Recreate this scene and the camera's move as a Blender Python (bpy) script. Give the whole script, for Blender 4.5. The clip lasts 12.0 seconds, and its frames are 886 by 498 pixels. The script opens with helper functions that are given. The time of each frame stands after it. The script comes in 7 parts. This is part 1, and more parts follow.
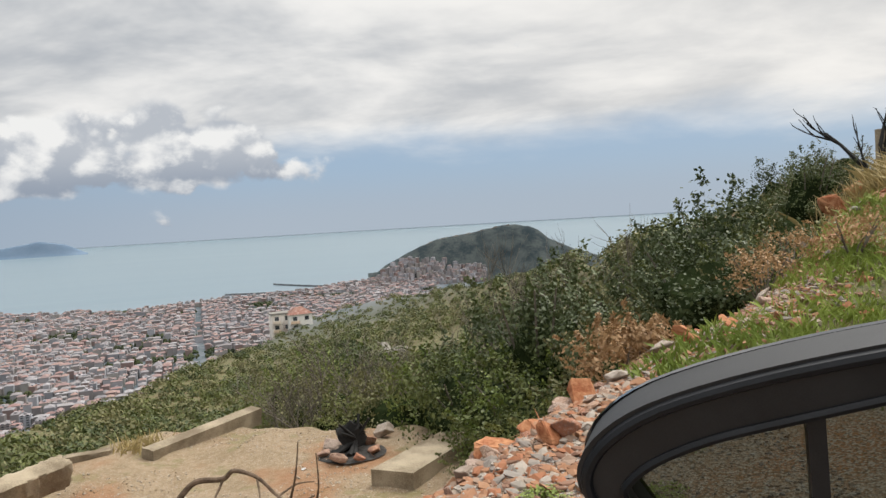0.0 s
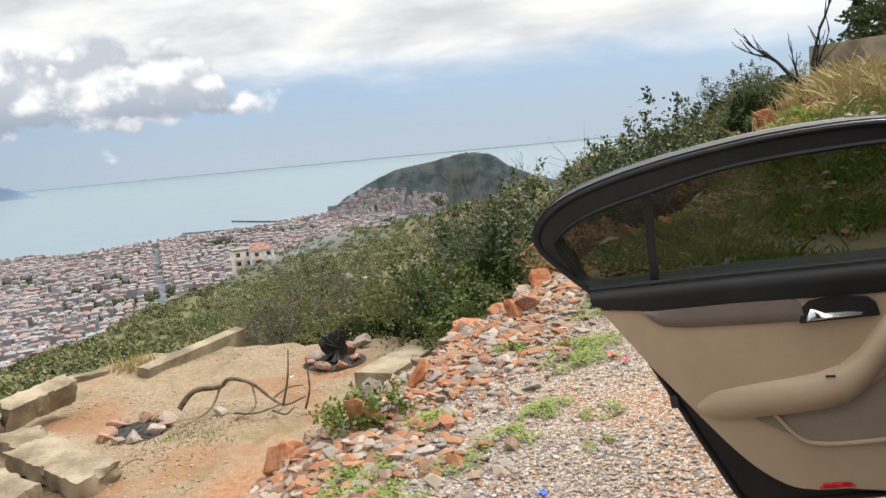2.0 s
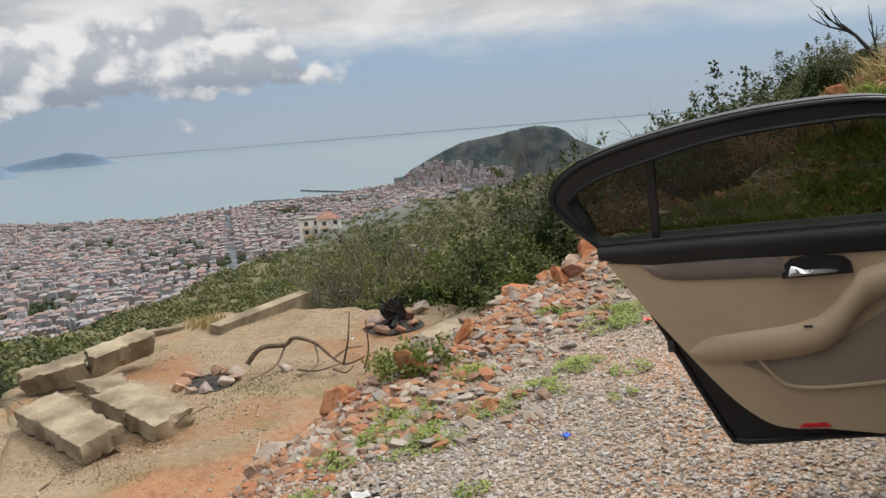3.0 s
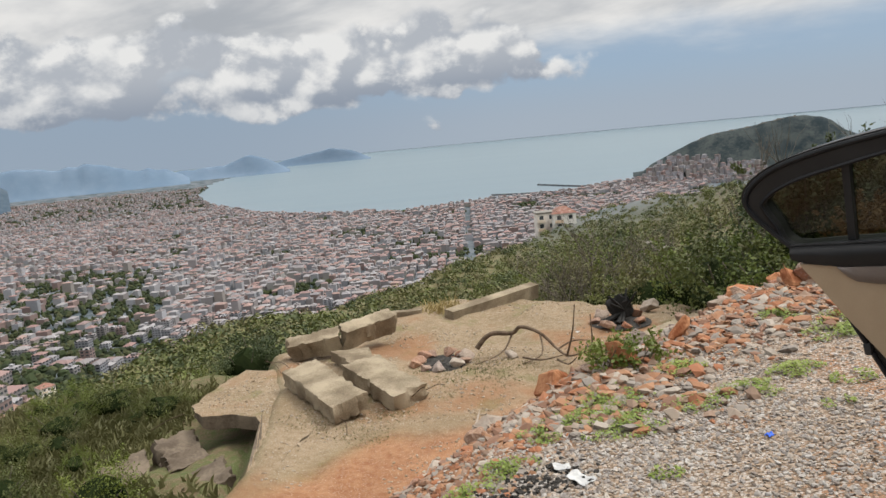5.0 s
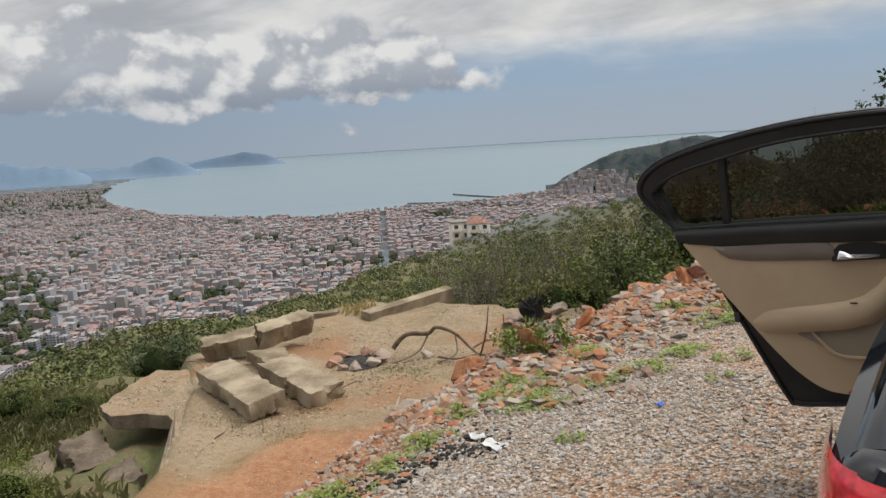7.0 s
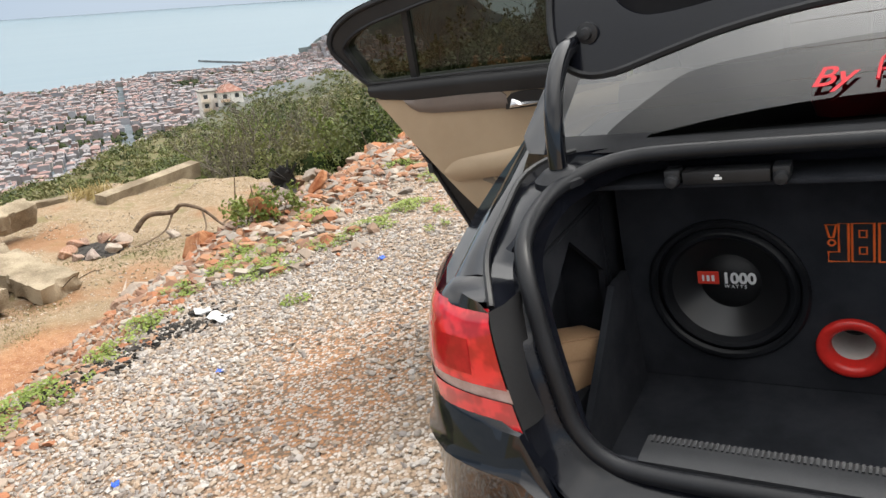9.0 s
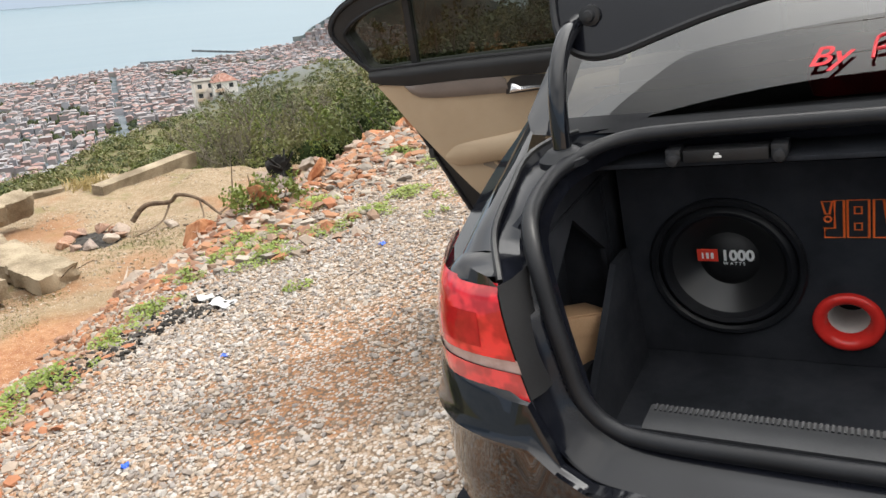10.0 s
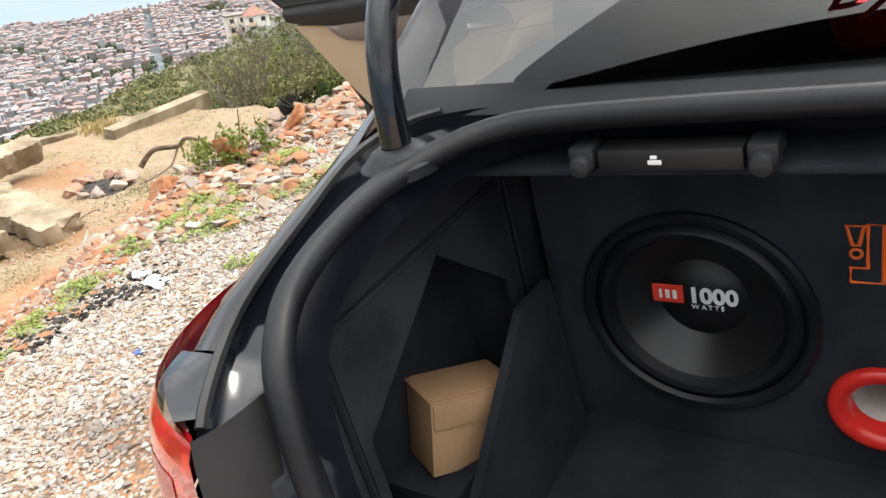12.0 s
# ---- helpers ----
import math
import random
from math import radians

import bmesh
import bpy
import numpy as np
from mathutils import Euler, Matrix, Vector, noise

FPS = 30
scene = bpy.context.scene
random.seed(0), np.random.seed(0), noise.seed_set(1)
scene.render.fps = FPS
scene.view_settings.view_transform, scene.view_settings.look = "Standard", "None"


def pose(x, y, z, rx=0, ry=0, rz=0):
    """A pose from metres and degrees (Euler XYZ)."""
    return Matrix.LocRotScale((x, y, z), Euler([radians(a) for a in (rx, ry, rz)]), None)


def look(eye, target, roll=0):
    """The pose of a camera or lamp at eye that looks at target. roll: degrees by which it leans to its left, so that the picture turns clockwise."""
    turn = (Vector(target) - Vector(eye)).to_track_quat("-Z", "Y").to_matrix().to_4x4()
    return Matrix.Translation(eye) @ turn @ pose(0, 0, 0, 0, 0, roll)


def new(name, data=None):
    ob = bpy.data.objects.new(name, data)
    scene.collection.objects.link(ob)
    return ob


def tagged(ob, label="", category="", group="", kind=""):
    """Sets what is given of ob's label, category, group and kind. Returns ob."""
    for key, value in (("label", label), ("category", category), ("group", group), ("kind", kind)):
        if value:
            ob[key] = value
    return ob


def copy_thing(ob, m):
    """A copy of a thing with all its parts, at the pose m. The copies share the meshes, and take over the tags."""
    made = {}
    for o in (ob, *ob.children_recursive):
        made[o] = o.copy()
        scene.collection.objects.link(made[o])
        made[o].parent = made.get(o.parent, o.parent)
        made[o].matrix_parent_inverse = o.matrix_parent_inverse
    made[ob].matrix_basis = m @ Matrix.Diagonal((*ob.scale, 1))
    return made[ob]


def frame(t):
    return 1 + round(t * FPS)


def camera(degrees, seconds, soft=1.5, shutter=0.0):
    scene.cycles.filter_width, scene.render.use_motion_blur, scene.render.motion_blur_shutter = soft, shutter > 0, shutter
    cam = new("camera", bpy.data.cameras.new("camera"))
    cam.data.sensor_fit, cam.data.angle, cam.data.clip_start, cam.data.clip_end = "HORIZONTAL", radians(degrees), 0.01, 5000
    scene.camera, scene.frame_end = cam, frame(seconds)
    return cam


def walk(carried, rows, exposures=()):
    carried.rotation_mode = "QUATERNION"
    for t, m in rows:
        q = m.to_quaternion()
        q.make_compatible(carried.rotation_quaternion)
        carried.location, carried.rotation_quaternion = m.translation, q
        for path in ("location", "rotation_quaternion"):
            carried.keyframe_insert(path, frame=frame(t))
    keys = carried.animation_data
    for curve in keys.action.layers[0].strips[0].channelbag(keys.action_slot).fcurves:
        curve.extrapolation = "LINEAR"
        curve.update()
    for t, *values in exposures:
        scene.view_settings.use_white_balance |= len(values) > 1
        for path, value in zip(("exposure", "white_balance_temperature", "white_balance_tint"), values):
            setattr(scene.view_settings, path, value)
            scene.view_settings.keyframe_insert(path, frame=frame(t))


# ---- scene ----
cam = camera(62.4, 12.0)
PATH = [
    (0, (0.345, 0.319, 1.907), (0.164, 2.309, 1.832), -3.4),
    (0.5, (0.295, 0.088, 1.844), (-0.043, 2.057, 1.754), -4.7),
    (1, (0.182, -0.279, 1.856), (-0.098, 1.693, 1.679), -6.8),
    (1.5, (0.146, -0.489, 1.805), (0.21, 1.49, 1.521), -6.3),
    (2, (0.261, -0.675, 1.802), (0.174, 1.304, 1.529), -5.3),
    (2.5, (0.375, -0.796, 1.749), (0.106, 1.157, 1.412), -4.3),
    (2.7, (0.378, -0.884, 1.764), (0.117, 1.071, 1.431), -4.7),
    (4.3, (0.586, -1.255, 1.812), (0.039, 0.644, 1.503), -1.8),
    (4.5, (0.604, -1.303, 1.82), (-0.049, 0.564, 1.521), -1.8),
    (5, (0.592, -1.281, 1.819), (-0.281, 0.495, 1.528), -5.4),
    (5.5, (0.473, -1.486, 1.818), (-0.348, 0.32, 1.57), -4.4),
    (6, (0.427, -1.576, 1.815), (-0.663, 0.09, 1.622), -3.7),
    (6.5, (0.478, -1.661, 1.841), (-0.587, 0.023, 1.674), -2.7),
    (7, (0.648, -1.579, 1.75), (-0.01, 0.288, 1.464), -3.4),
    (7.5, (0.869, -1.546, 1.734), (0.571, 0.38, 1.283), -2.8),
    (7.7, (0.913, -1.577, 1.736), (0.685, 0.355, 1.272), -2.7),
    (9.3, (0.878, -1.506, 1.708), (0.87, 0.365, 1.003), -3.6),
    (9.5, (0.877, -1.519, 1.708), (0.891, 0.351, 0.999), -3.4),
    (10, (0.862, -1.553, 1.706), (0.825, 0.319, 1.001), -4.1),
    (10.5, (0.796, -1.46, 1.673), (0.907, 0.412, 0.976), -5.0),
    (11, (0.88, -1.331, 1.653), (1.023, 0.528, 0.928), -6.3),
    (11.5, (1.071, -1.171, 1.672), (0.997, 0.661, 0.873), -5.3),
    (12, (1.175, -0.982, 1.626), (1.024, 0.816, 0.764), -6.1),
]
walk(cam, [(t, look(eye, target, roll)) for t, eye, target, roll in PATH],
     [(0, -0.05), (1.1, -0.08), (2.0, 0.27), (2.45, -0.08), (2.7, -0.14), (4.5, -0.18), (6.6, -0.15), (7.0, -0.3), (7.5, 0.25), (8.4, 0.40), (9.5, 0.48), (10.5, 0.48), (11.2, 0.56), (12, 0.84)])

# ---- light ----
SUN_AZ, SUN_EL = -48.0, 56.0   # degrees; azimuth counted to the left of +y


def heading(az):
    a = radians(az)
    return Vector((-math.sin(a), math.cos(a), 0))


class Nodes:
    """A short way to write node trees."""

    def __init__(self, tree):
        self.tree = tree

    def add(self, kind, **props):
        node = self.tree.nodes.new(kind)
        for key, value in props.items():
            setattr(node, key, value)
        return node

    def link(self, a, b):
        self.tree.links.new(a, b)

    def put(self, value, socket):
        if hasattr(value, "is_linked"):
            self.link(value, socket)
        else:
            socket.default_value = value

    def math(self, op, a, b=0.0, c=0.0, clamp=False):
        n = self.add("ShaderNodeMath", operation=op, use_clamp=clamp)
        for v, s in zip((a, b, c), n.inputs):
            self.put(v, s)
        return n.outputs[0]

    def ramp(self, fac, lo, hi, a=0.0, b=1.0):
        n = self.add("ShaderNodeMapRange", clamp=True, interpolation_type="SMOOTHSTEP")
        for v, s in zip((fac, lo, hi, a, b), n.inputs):
            self.put(v, s)
        return n.outputs[0]

    def mix(self, fac, a, b, mode="MIX"):
        n = self.add("ShaderNodeMix", data_type="RGBA", blend_type=mode)
        self.put(fac, n.inputs[0])
        self.put(a if hasattr(a, "is_linked") else (*a, 1), n.inputs[6])
        self.put(b if hasattr(b, "is_linked") else (*b, 1), n.inputs[7])
        return n.outputs[2]

    def noise(self, vec, scale, detail=4.0, rough=0.55, distort=0.0):
        n = self.add("ShaderNodeTexNoise")
        if vec is not None:
            self.link(vec, n.inputs["Vector"])
        n.inputs["Scale"].default_value = scale
        n.inputs["Detail"].default_value = detail
        n.inputs["Roughness"].default_value = rough
        n.inputs["Distortion"].default_value = distort
        return n.outputs["Fac"]

    def voronoi(self, vec, scale, out="Distance", feature="F1"):
        n = self.add("ShaderNodeTexVoronoi", feature=feature)
        if vec is not None:
            self.link(vec, n.inputs["Vector"])
        n.inputs["Scale"].default_value = scale
        return n.outputs[out]

    def vec(self, x, y, z):
        n = self.add("ShaderNodeCombineXYZ")
        for v, s in zip((x, y, z), n.inputs):
            self.put(v, s)
        return n.outputs[0]


def build_world():
    w = bpy.data.worlds.new("overcast_sky")
    scene.world = w
    w.use_nodes = True
    w.node_tree.nodes.clear()
    N = Nodes(w.node_tree)
    sky = N.add("ShaderNodeTexSky", sky_type="NISHITA", sun_disc=False)
    sky.sun_elevation, sky.sun_rotation = radians(SUN_EL), radians(-SUN_AZ)
    sky.air_density, sky.dust_density, sky.ozone_density = 1.0, 1.5, 2.0
    co = N.add("ShaderNodeTexCoord").outputs["Generated"]
    sep = N.add("ShaderNodeSeparateXYZ")
    N.link(co, sep.inputs[0])
    x, y, z = sep.outputs
    up = N.math("MAXIMUM", z, 0.0)
    # high cloud sheet, seen in perspective
    den = N.math("ADD", up, 0.20)
    flat = N.vec(N.math("DIVIDE", x, den), N.math("DIVIDE", y, den), 0.0)
    sheet = N.noise(flat, 1.05, 6.0, 0.56, 0.25)
    streak = N.noise(N.vec(N.math("MULTIPLY", N.math("DIVIDE", x, den), 0.7), N.math("DIVIDE", y, den), 3.0), 1.9, 5.0, 0.55, 0.2)
    az = N.math("ARCTAN2", N.math("MULTIPLY", x, -1.0), y)           # to the left of +y
    blue = N.mix(0.75, sky.outputs[0], (3.1, 4.6, 6.6))
    blue = N.mix(1.0, blue, (0.105, 0.105, 0.105), "MULTIPLY")
    blue = N.mix(0.2, blue, (0.46, 0.51, 0.57))
    # haze by the horizon
    haze = N.ramp(z, 0.0, 0.085, 1.0, 0.0)
    left = N.ramp(az, 0.30, 0.8)
    blue = N.mix(N.math("MULTIPLY", haze, 0.85), blue, (0.44, 0.505, 0.58))
    blue = N.mix(N.math("MULTIPLY", left, 0.8), blue, (0.33, 0.415, 0.52))
    cover = N.math("ADD", N.ramp(z, 0.04, 0.20), N.math("MULTIPLY", N.math("SUBTRACT", sheet, 0.5), 0.9))
    cover = N.ramp(cover, 0.15, 0.75)
    tone = N.math("ADD", N.math("MULTIPLY", streak, 0.6), N.math("MULTIPLY", sheet, 0.5))
    cloud = N.mix(N.ramp(tone, 0.40, 0.68), (0.46, 0.49, 0.53), (0.92, 0.91, 0.89))
    warm = N.ramp(az, 0.4, -0.5)
    cloud = N.mix(N.math("MULTIPLY", warm, 0.4), cloud, (0.98, 0.94, 0.88))
    col = N.mix(cover, blue, cloud)
    # heaped clouds low over the bay
    el = N.math("DIVIDE", z, 0.12)

    def puffs(du, dv):
        v = N.vec(N.math("ADD", N.math("MULTIPLY", az, 6.5), du), N.math("ADD", N.math("MULTIPLY", el, 1.0), dv), 1.7)
        wob = N.noise(v, 1.15, 8.0, 0.55, 0.1)
        n = N.add("ShaderNodeTexVoronoi", feature="SMOOTH_F1")
        N.link(N.vec(N.math("ADD", N.math("ADD", N.math("MULTIPLY", az, 6.5), du), N.math("MULTIPLY", wob, 0.7)), N.math("ADD", N.math("ADD", N.math("MULTIPLY", el, 1.05), dv), N.math("MULTIPLY", wob, 0.7)), 0.0), n.inputs["Vector"])
        n.inputs["Scale"].default_value = 2.4
        n.inputs["Smoothness"].default_value = 0.35
        return N.math("ADD", wob, N.math("MULTIPLY", N.math("SUBTRACT", 0.45, n.outputs["Distance"]), 0.26))

    heap, lit = puffs(0.0, 0.0), puffs(0.06, 0.13)
    band = N.math("MULTIPLY", N.ramp(el, 0.28, 0.66), N.ramp(el, 1.75, 1.05))
    side = N.math("MULTIPLY", N.ramp(az, 0.20, 0.34), N.ramp(az, 1.9, 1.5))
    mask = N.math("MULTIPLY", N.math("MULTIPLY", band, side), 0.36)
    mask = N.ramp(N.math("ADD", heap, mask), 0.665, 0.75)
    shade = N.ramp(N.math("SUBTRACT", heap, lit), -0.05, 0.13)
    base = N.ramp(el, 0.45, 1.0)
    light = N.math("ADD", N.math("MULTIPLY", shade, 0.8), N.math("MULTIPLY", base, 0.32), clamp=True)
    puff = N.mix(light, (0.31, 0.36, 0.44), (0.90, 0.90, 0.89))
    col = N.mix(mask, col, puff)
    # the sun glows through the cloud high over the sea
    aim = heading(SUN_AZ) * math.cos(radians(SUN_EL)) + Vector((0, 0, math.sin(radians(SUN_EL))))
    dot = N.math("ADD", N.math("ADD", N.math("MULTIPLY", x, aim.x), N.math("MULTIPLY", y, aim.y)), N.math("MULTIPLY", z, aim.z))
    glow = N.math("POWER", N.ramp(dot, 0.70, 1.0), 2.0)
    lift = N.math("ADD", 1.0, N.math("MULTIPLY", N.math("MULTIPLY", glow, 4.0), N.math("ADD", 0.4, sheet)))
    lift = N.math("ADD", lift, N.math("MULTIPLY", N.ramp(z, 0.42, 0.85), 1.35))
    col = N.mix(1.0, col, N.vec(lift, lift, lift), "MULTIPLY")
    bg = N.add("ShaderNodeBackground")
    N.link(col, bg.inputs[0])
    bg.inputs[1].default_value = 1.0
    out = N.add("ShaderNodeOutputWorld")
    N.link(bg.outputs[0], out.inputs[0])


build_world()
sun = new("sun", bpy.data.lights.new("sun", "SUN"))
sun.data.energy, sun.data.angle, sun.data.color = 1.9, radians(1.5), (1.0, 0.95, 0.86)
sun.matrix_world = look((0, 0, 0), -(heading(SUN_AZ) * math.cos(radians(SUN_EL)) + Vector((0, 0, math.sin(radians(SUN_EL))))))
scene.view_settings.exposure = 0.0

# ---- materials ----
def material(name, rough=0.8, metal=0.0, spec=0.5):
    m = bpy.data.materials.new(name)
    m.use_nodes = True
    m.node_tree.nodes.clear()
    N = Nodes(m.node_tree)
    b = N.add("ShaderNodeBsdfPrincipled")
    b.inputs["Roughness"].default_value = rough
    b.inputs["Metallic"].default_value = metal
    b.inputs["Specular IOR Level"].default_value = spec
    out = N.add("ShaderNodeOutputMaterial")
    N.link(b.outputs[0], out.inputs[0])
    return m, N, b


def bump(N, b, height, strength=0.5, distance=0.01):
    n = N.add("ShaderNodeBump")
    n.inputs["Strength"].default_value = strength
    n.inputs["Distance"].default_value = distance
    N.link(height, n.inputs["Height"])
    N.link(n.outputs[0], b.inputs["Normal"])


def speckled(name, dark, light, scale=8.0, rough=0.85, bump_d=0.01, fine=60.0, spec=0.3, vary=0.0, metal=0.0, world_space=True):
    """Colour varied at two scales with fine relief; vary shifts the colour from piece to piece."""
    m, N, b = material(name, rough, metal, spec)
    co = N.add("ShaderNodeNewGeometry").outputs["Position"] if world_space else N.add("ShaderNodeTexCoord").outputs["Object"]
    big = N.noise(co, scale, 5.0)
    small = N.noise(co, fine, 3.0)
    f = N.math("ADD", N.math("MULTIPLY", big, 0.7), N.math("MULTIPLY", small, 0.3))
    col = N.mix(N.ramp(f, 0.35, 0.65), dark, light)
    if vary:
        r = N.add("ShaderNodeObjectInfo").outputs["Random"]
        col = N.mix(N.math("MULTIPLY", r, vary), col, tuple(c * 0.35 for c in dark))
    N.link(col, b.inputs["Base Color"])
    if bump_d:
        bump(N, b, f, 0.6, bump_d)
    return m


def island_mat(name, colours, rough=0.85, spec=0.3, fine=40.0, amount=0.25):
    """Every loose piece of a joined mesh takes a colour of its own from the list."""
    m, N, b = material(name, rough, 0.0, spec)
    g = N.add("ShaderNodeNewGeometry")
    r = N.add("ShaderNodeValToRGB")
    r.color_ramp.interpolation = "CONSTANT"
    e = r.color_ramp.elements
    for i, c in enumerate(colours):
        el = e[i] if i < 2 else e.new(i / len(colours))
        el.position, el.color = i / len(colours), (*c, 1)
    N.link(g.outputs["Random Per Island"], r.inputs[0])
    n = N.noise(g.outputs["Position"], fine, 3.0)
    col = N.mix(N.math("MULTIPLY", n, amount), r.outputs[0], (0.12, 0.09, 0.07))
    N.link(col, b.inputs["Base Color"])
    return m


def piece_mat(name, colours, rough=0.85, spec=0.3, fine=12.0, bump_d=0.01):
    """Every object takes a colour of its own, with grain and stains."""
    m, N, b = material(name, rough, 0.0, spec)
    r = N.add("ShaderNodeValToRGB")
    e = r.color_ramp.elements
    for i, c in enumerate(colours):
        el = e[i] if i < 2 else e.new(i / len(colours))
        el.position, el.color = i / max(1, len(colours) - 1), (*c, 1)
    N.link(N.add("ShaderNodeObjectInfo").outputs["Random"], r.inputs[0])
    co = N.add("ShaderNodeTexCoord").outputs["Object"]
    n = N.noise(co, fine, 6.0, 0.6)
    n2 = N.noise(co, fine * 0.25, 3.0)
    col = N.mix(N.ramp(n, 0.45, 0.75, 0.0, 0.6), r.outputs[0], (0.50, 0.42, 0.36))
    col = N.mix(N.ramp(n2, 0.5, 0.7, 0.0, 0.6), col, (0.16, 0.10, 0.08))
    N.link(col, b.inputs["Base Color"])
    bump(N, b, n, 0.7, bump_d)
    return m


def leaf_mat(name, dark, light):
    m, N, b = material(name, 0.55, 0.0, 0.3)
    g = N.add("ShaderNodeNewGeometry")
    o = N.add("ShaderNodeObjectInfo").outputs["Random"]
    # metre-sized tone patches: mixed plant colours, plus lit mounds and dark gaps painted in
    clump = N.ramp(N.noise(g.outputs["Position"], 0.38, 3.0), 0.34, 0.66)
    f = N.math("ADD", N.math("MULTIPLY", g.outputs["Random Per Island"], 0.26), N.math("MULTIPLY", o, 0.25))
    f = N.math("ADD", f, N.math("MULTIPLY", clump, 0.52), clamp=True)
    col = N.mix(f, dark, light)
    N.link(col, b.inputs["Base Color"])
    b.inputs["Subsurface Weight"].default_value = 0.0
    t = N.add("ShaderNodeBsdfTranslucent")
    N.link(col, t.inputs[0])
    mx = N.add("ShaderNodeMixShader")
    mx.inputs[0].default_value = 0.15
    N.link(b.outputs[0], mx.inputs[1])
    N.link(t.outputs[0], mx.inputs[2])
    out = [n for n in m.node_tree.nodes if n.type == "OUTPUT_MATERIAL"][0]
    N.link(mx.outputs[0], out.inputs[0])
    return m


def ground_mat():
    """Soil, red earth, pale sandy fill, gravel bed, grass and far town ground, by the zone painted on the sheet."""
    m, N, b = material("earth", 0.92, 0.0, 0.2)
    co = N.add("ShaderNodeNewGeometry").outputs["Position"]
    a = N.add("ShaderNodeAttribute", attribute_name="zone")
    s = N.add("ShaderNodeSeparateColor")
    N.link(a.outputs["Color"], s.inputs[0])
    g, r, p = s.outputs
    far = a.outputs["Alpha"]
    n1, n2, n3 = N.noise(co, 0.9, 6.0), N.noise(co, 9.0, 6.0, 0.6), N.noise(co, 60.0, 3.0)
    mixn = N.math("ADD", N.math("MULTIPLY", n1, 0.4), N.math("MULTIPLY", n2, 0.6))
    soil = N.mix(N.ramp(mixn, 0.4, 0.6), (0.13, 0.095, 0.055), (0.075, 0.095, 0.03))
    soil = N.mix(N.ramp(n3, 0.55, 0.75), soil, (0.30, 0.25, 0.18))
    red = N.mix(N.ramp(mixn, 0.35, 0.65), (0.225, 0.10, 0.048), (0.32, 0.17, 0.09))
    red = N.mix(N.ramp(n3, 0.58, 0.70), red, (0.45, 0.36, 0.28))
    sand = N.mix(N.ramp(mixn, 0.38, 0.62), (0.19, 0.135, 0.078), (0.265, 0.20, 0.13))
    sand = N.mix(N.ramp(n3, 0.52, 0.72), sand, (0.36, 0.315, 0.255))
    sand = N.mix(N.ramp(N.noise(co, 1.7, 4.0), 0.56, 0.66, 0.0, 0.55), sand, (0.14, 0.13, 0.05))
    sand = N.mix(N.ramp(N.noise(co, 0.55, 4.0), 0.50, 0.66, 0.0, 0.7), sand, (0.24, 0.115, 0.055))
    peb = N.voronoi(co, 75.0, "Color")
    pebd = N.voronoi(co, 75.0, "Distance")
    grav = N.mix(N.ramp(N.noise(co, 1.1, 4.0), 0.45, 0.62), (0.28, 0.205, 0.145), (0.30, 0.15, 0.075))
    hsv = N.add("ShaderNodeSeparateColor")
    N.link(peb, hsv.inputs[0])
    grav = N.mix(N.ramp(hsv.outputs[0], 0.35, 0.8), grav, (0.40, 0.36, 0.32))
    grav = N.mix(N.ramp(pebd, 0.45, 0.75), grav, (0.14, 0.10, 0.07))
    # grey-blue far ground: the haze of distance is in the colour
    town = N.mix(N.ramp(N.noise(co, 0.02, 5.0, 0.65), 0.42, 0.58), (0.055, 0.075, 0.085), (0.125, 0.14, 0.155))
    col = N.mix(r, soil, red)
    col = N.mix(p, col, sand)
    col = N.mix(g, col, grav)
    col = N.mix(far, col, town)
    N.link(col, b.inputs["Base Color"])
    near = N.math("SUBTRACT", 1.0, far)
    h = N.math("MULTIPLY", N.math("ADD", N.math("MULTIPLY", n2, 0.7), N.math("MULTIPLY", n3, 0.3)), near)
    bump(N, b, h, 0.8, 0.05)
    return m


def sea_mat():
    m, N, b = material("sea", 0.22, 0.0, 0.5)
    co = N.add("ShaderNodeNewGeometry").outputs["Position"]
    n = N.noise(co, 0.0022, 4.0)
    stretch = N.add("ShaderNodeMapping")
    stretch.inputs["Scale"].default_value = (0.0002, 0.0012, 1.0)
    N.link(co, stretch.inputs[0])
    k = N.noise(stretch.outputs[0], 1.0, 2.0)
    col = N.mix(N.ramp(k, 0.35, 0.7), (0.145, 0.195, 0.23), (0.165, 0.213, 0.246))
    N.link(col, b.inputs["Base Color"])
    N.put(N.ramp(k, 0.35, 0.65, 0.40, 0.41), b.inputs["Roughness"])
    b.inputs["IOR"].default_value = 1.25
    return m


M_GROUND, M_SEA = ground_mat(), sea_mat()
M_WOODS = speckled("wooded_hill", (0.017, 0.027, 0.032), (0.062, 0.072, 0.070), 0.02, 0.9, 0, 0.12, 0.1)
# blue of distance haze is mixed straight into these mountain colours
M_HAZE_FAR = speckled("hazed_far_mountain", (0.125, 0.18, 0.25), (0.16, 0.215, 0.285), 0.002, 1.0, 0, 0.02, 0.0)
M_HAZE_MID = speckled("mountain", (0.05, 0.077, 0.108), (0.09, 0.117, 0.145), 0.004, 1.0, 0, 0.03, 0.0)

# ---- the land, laid out round the viewpoint ----
CX, CY, EYE_Z = 0.4, -0.8, 1.75
SEA_Z = -230.0


def curve(points):
    xs, ys = [p[0] for p in points], [p[1] for p in points]
    return lambda v: float(np.interp(v, xs, ys))


def smooth(a, b, v):
    t = min(1.0, max(0.0, (v - a) / (b - a)))
    return t * t * (3 - 2 * t)


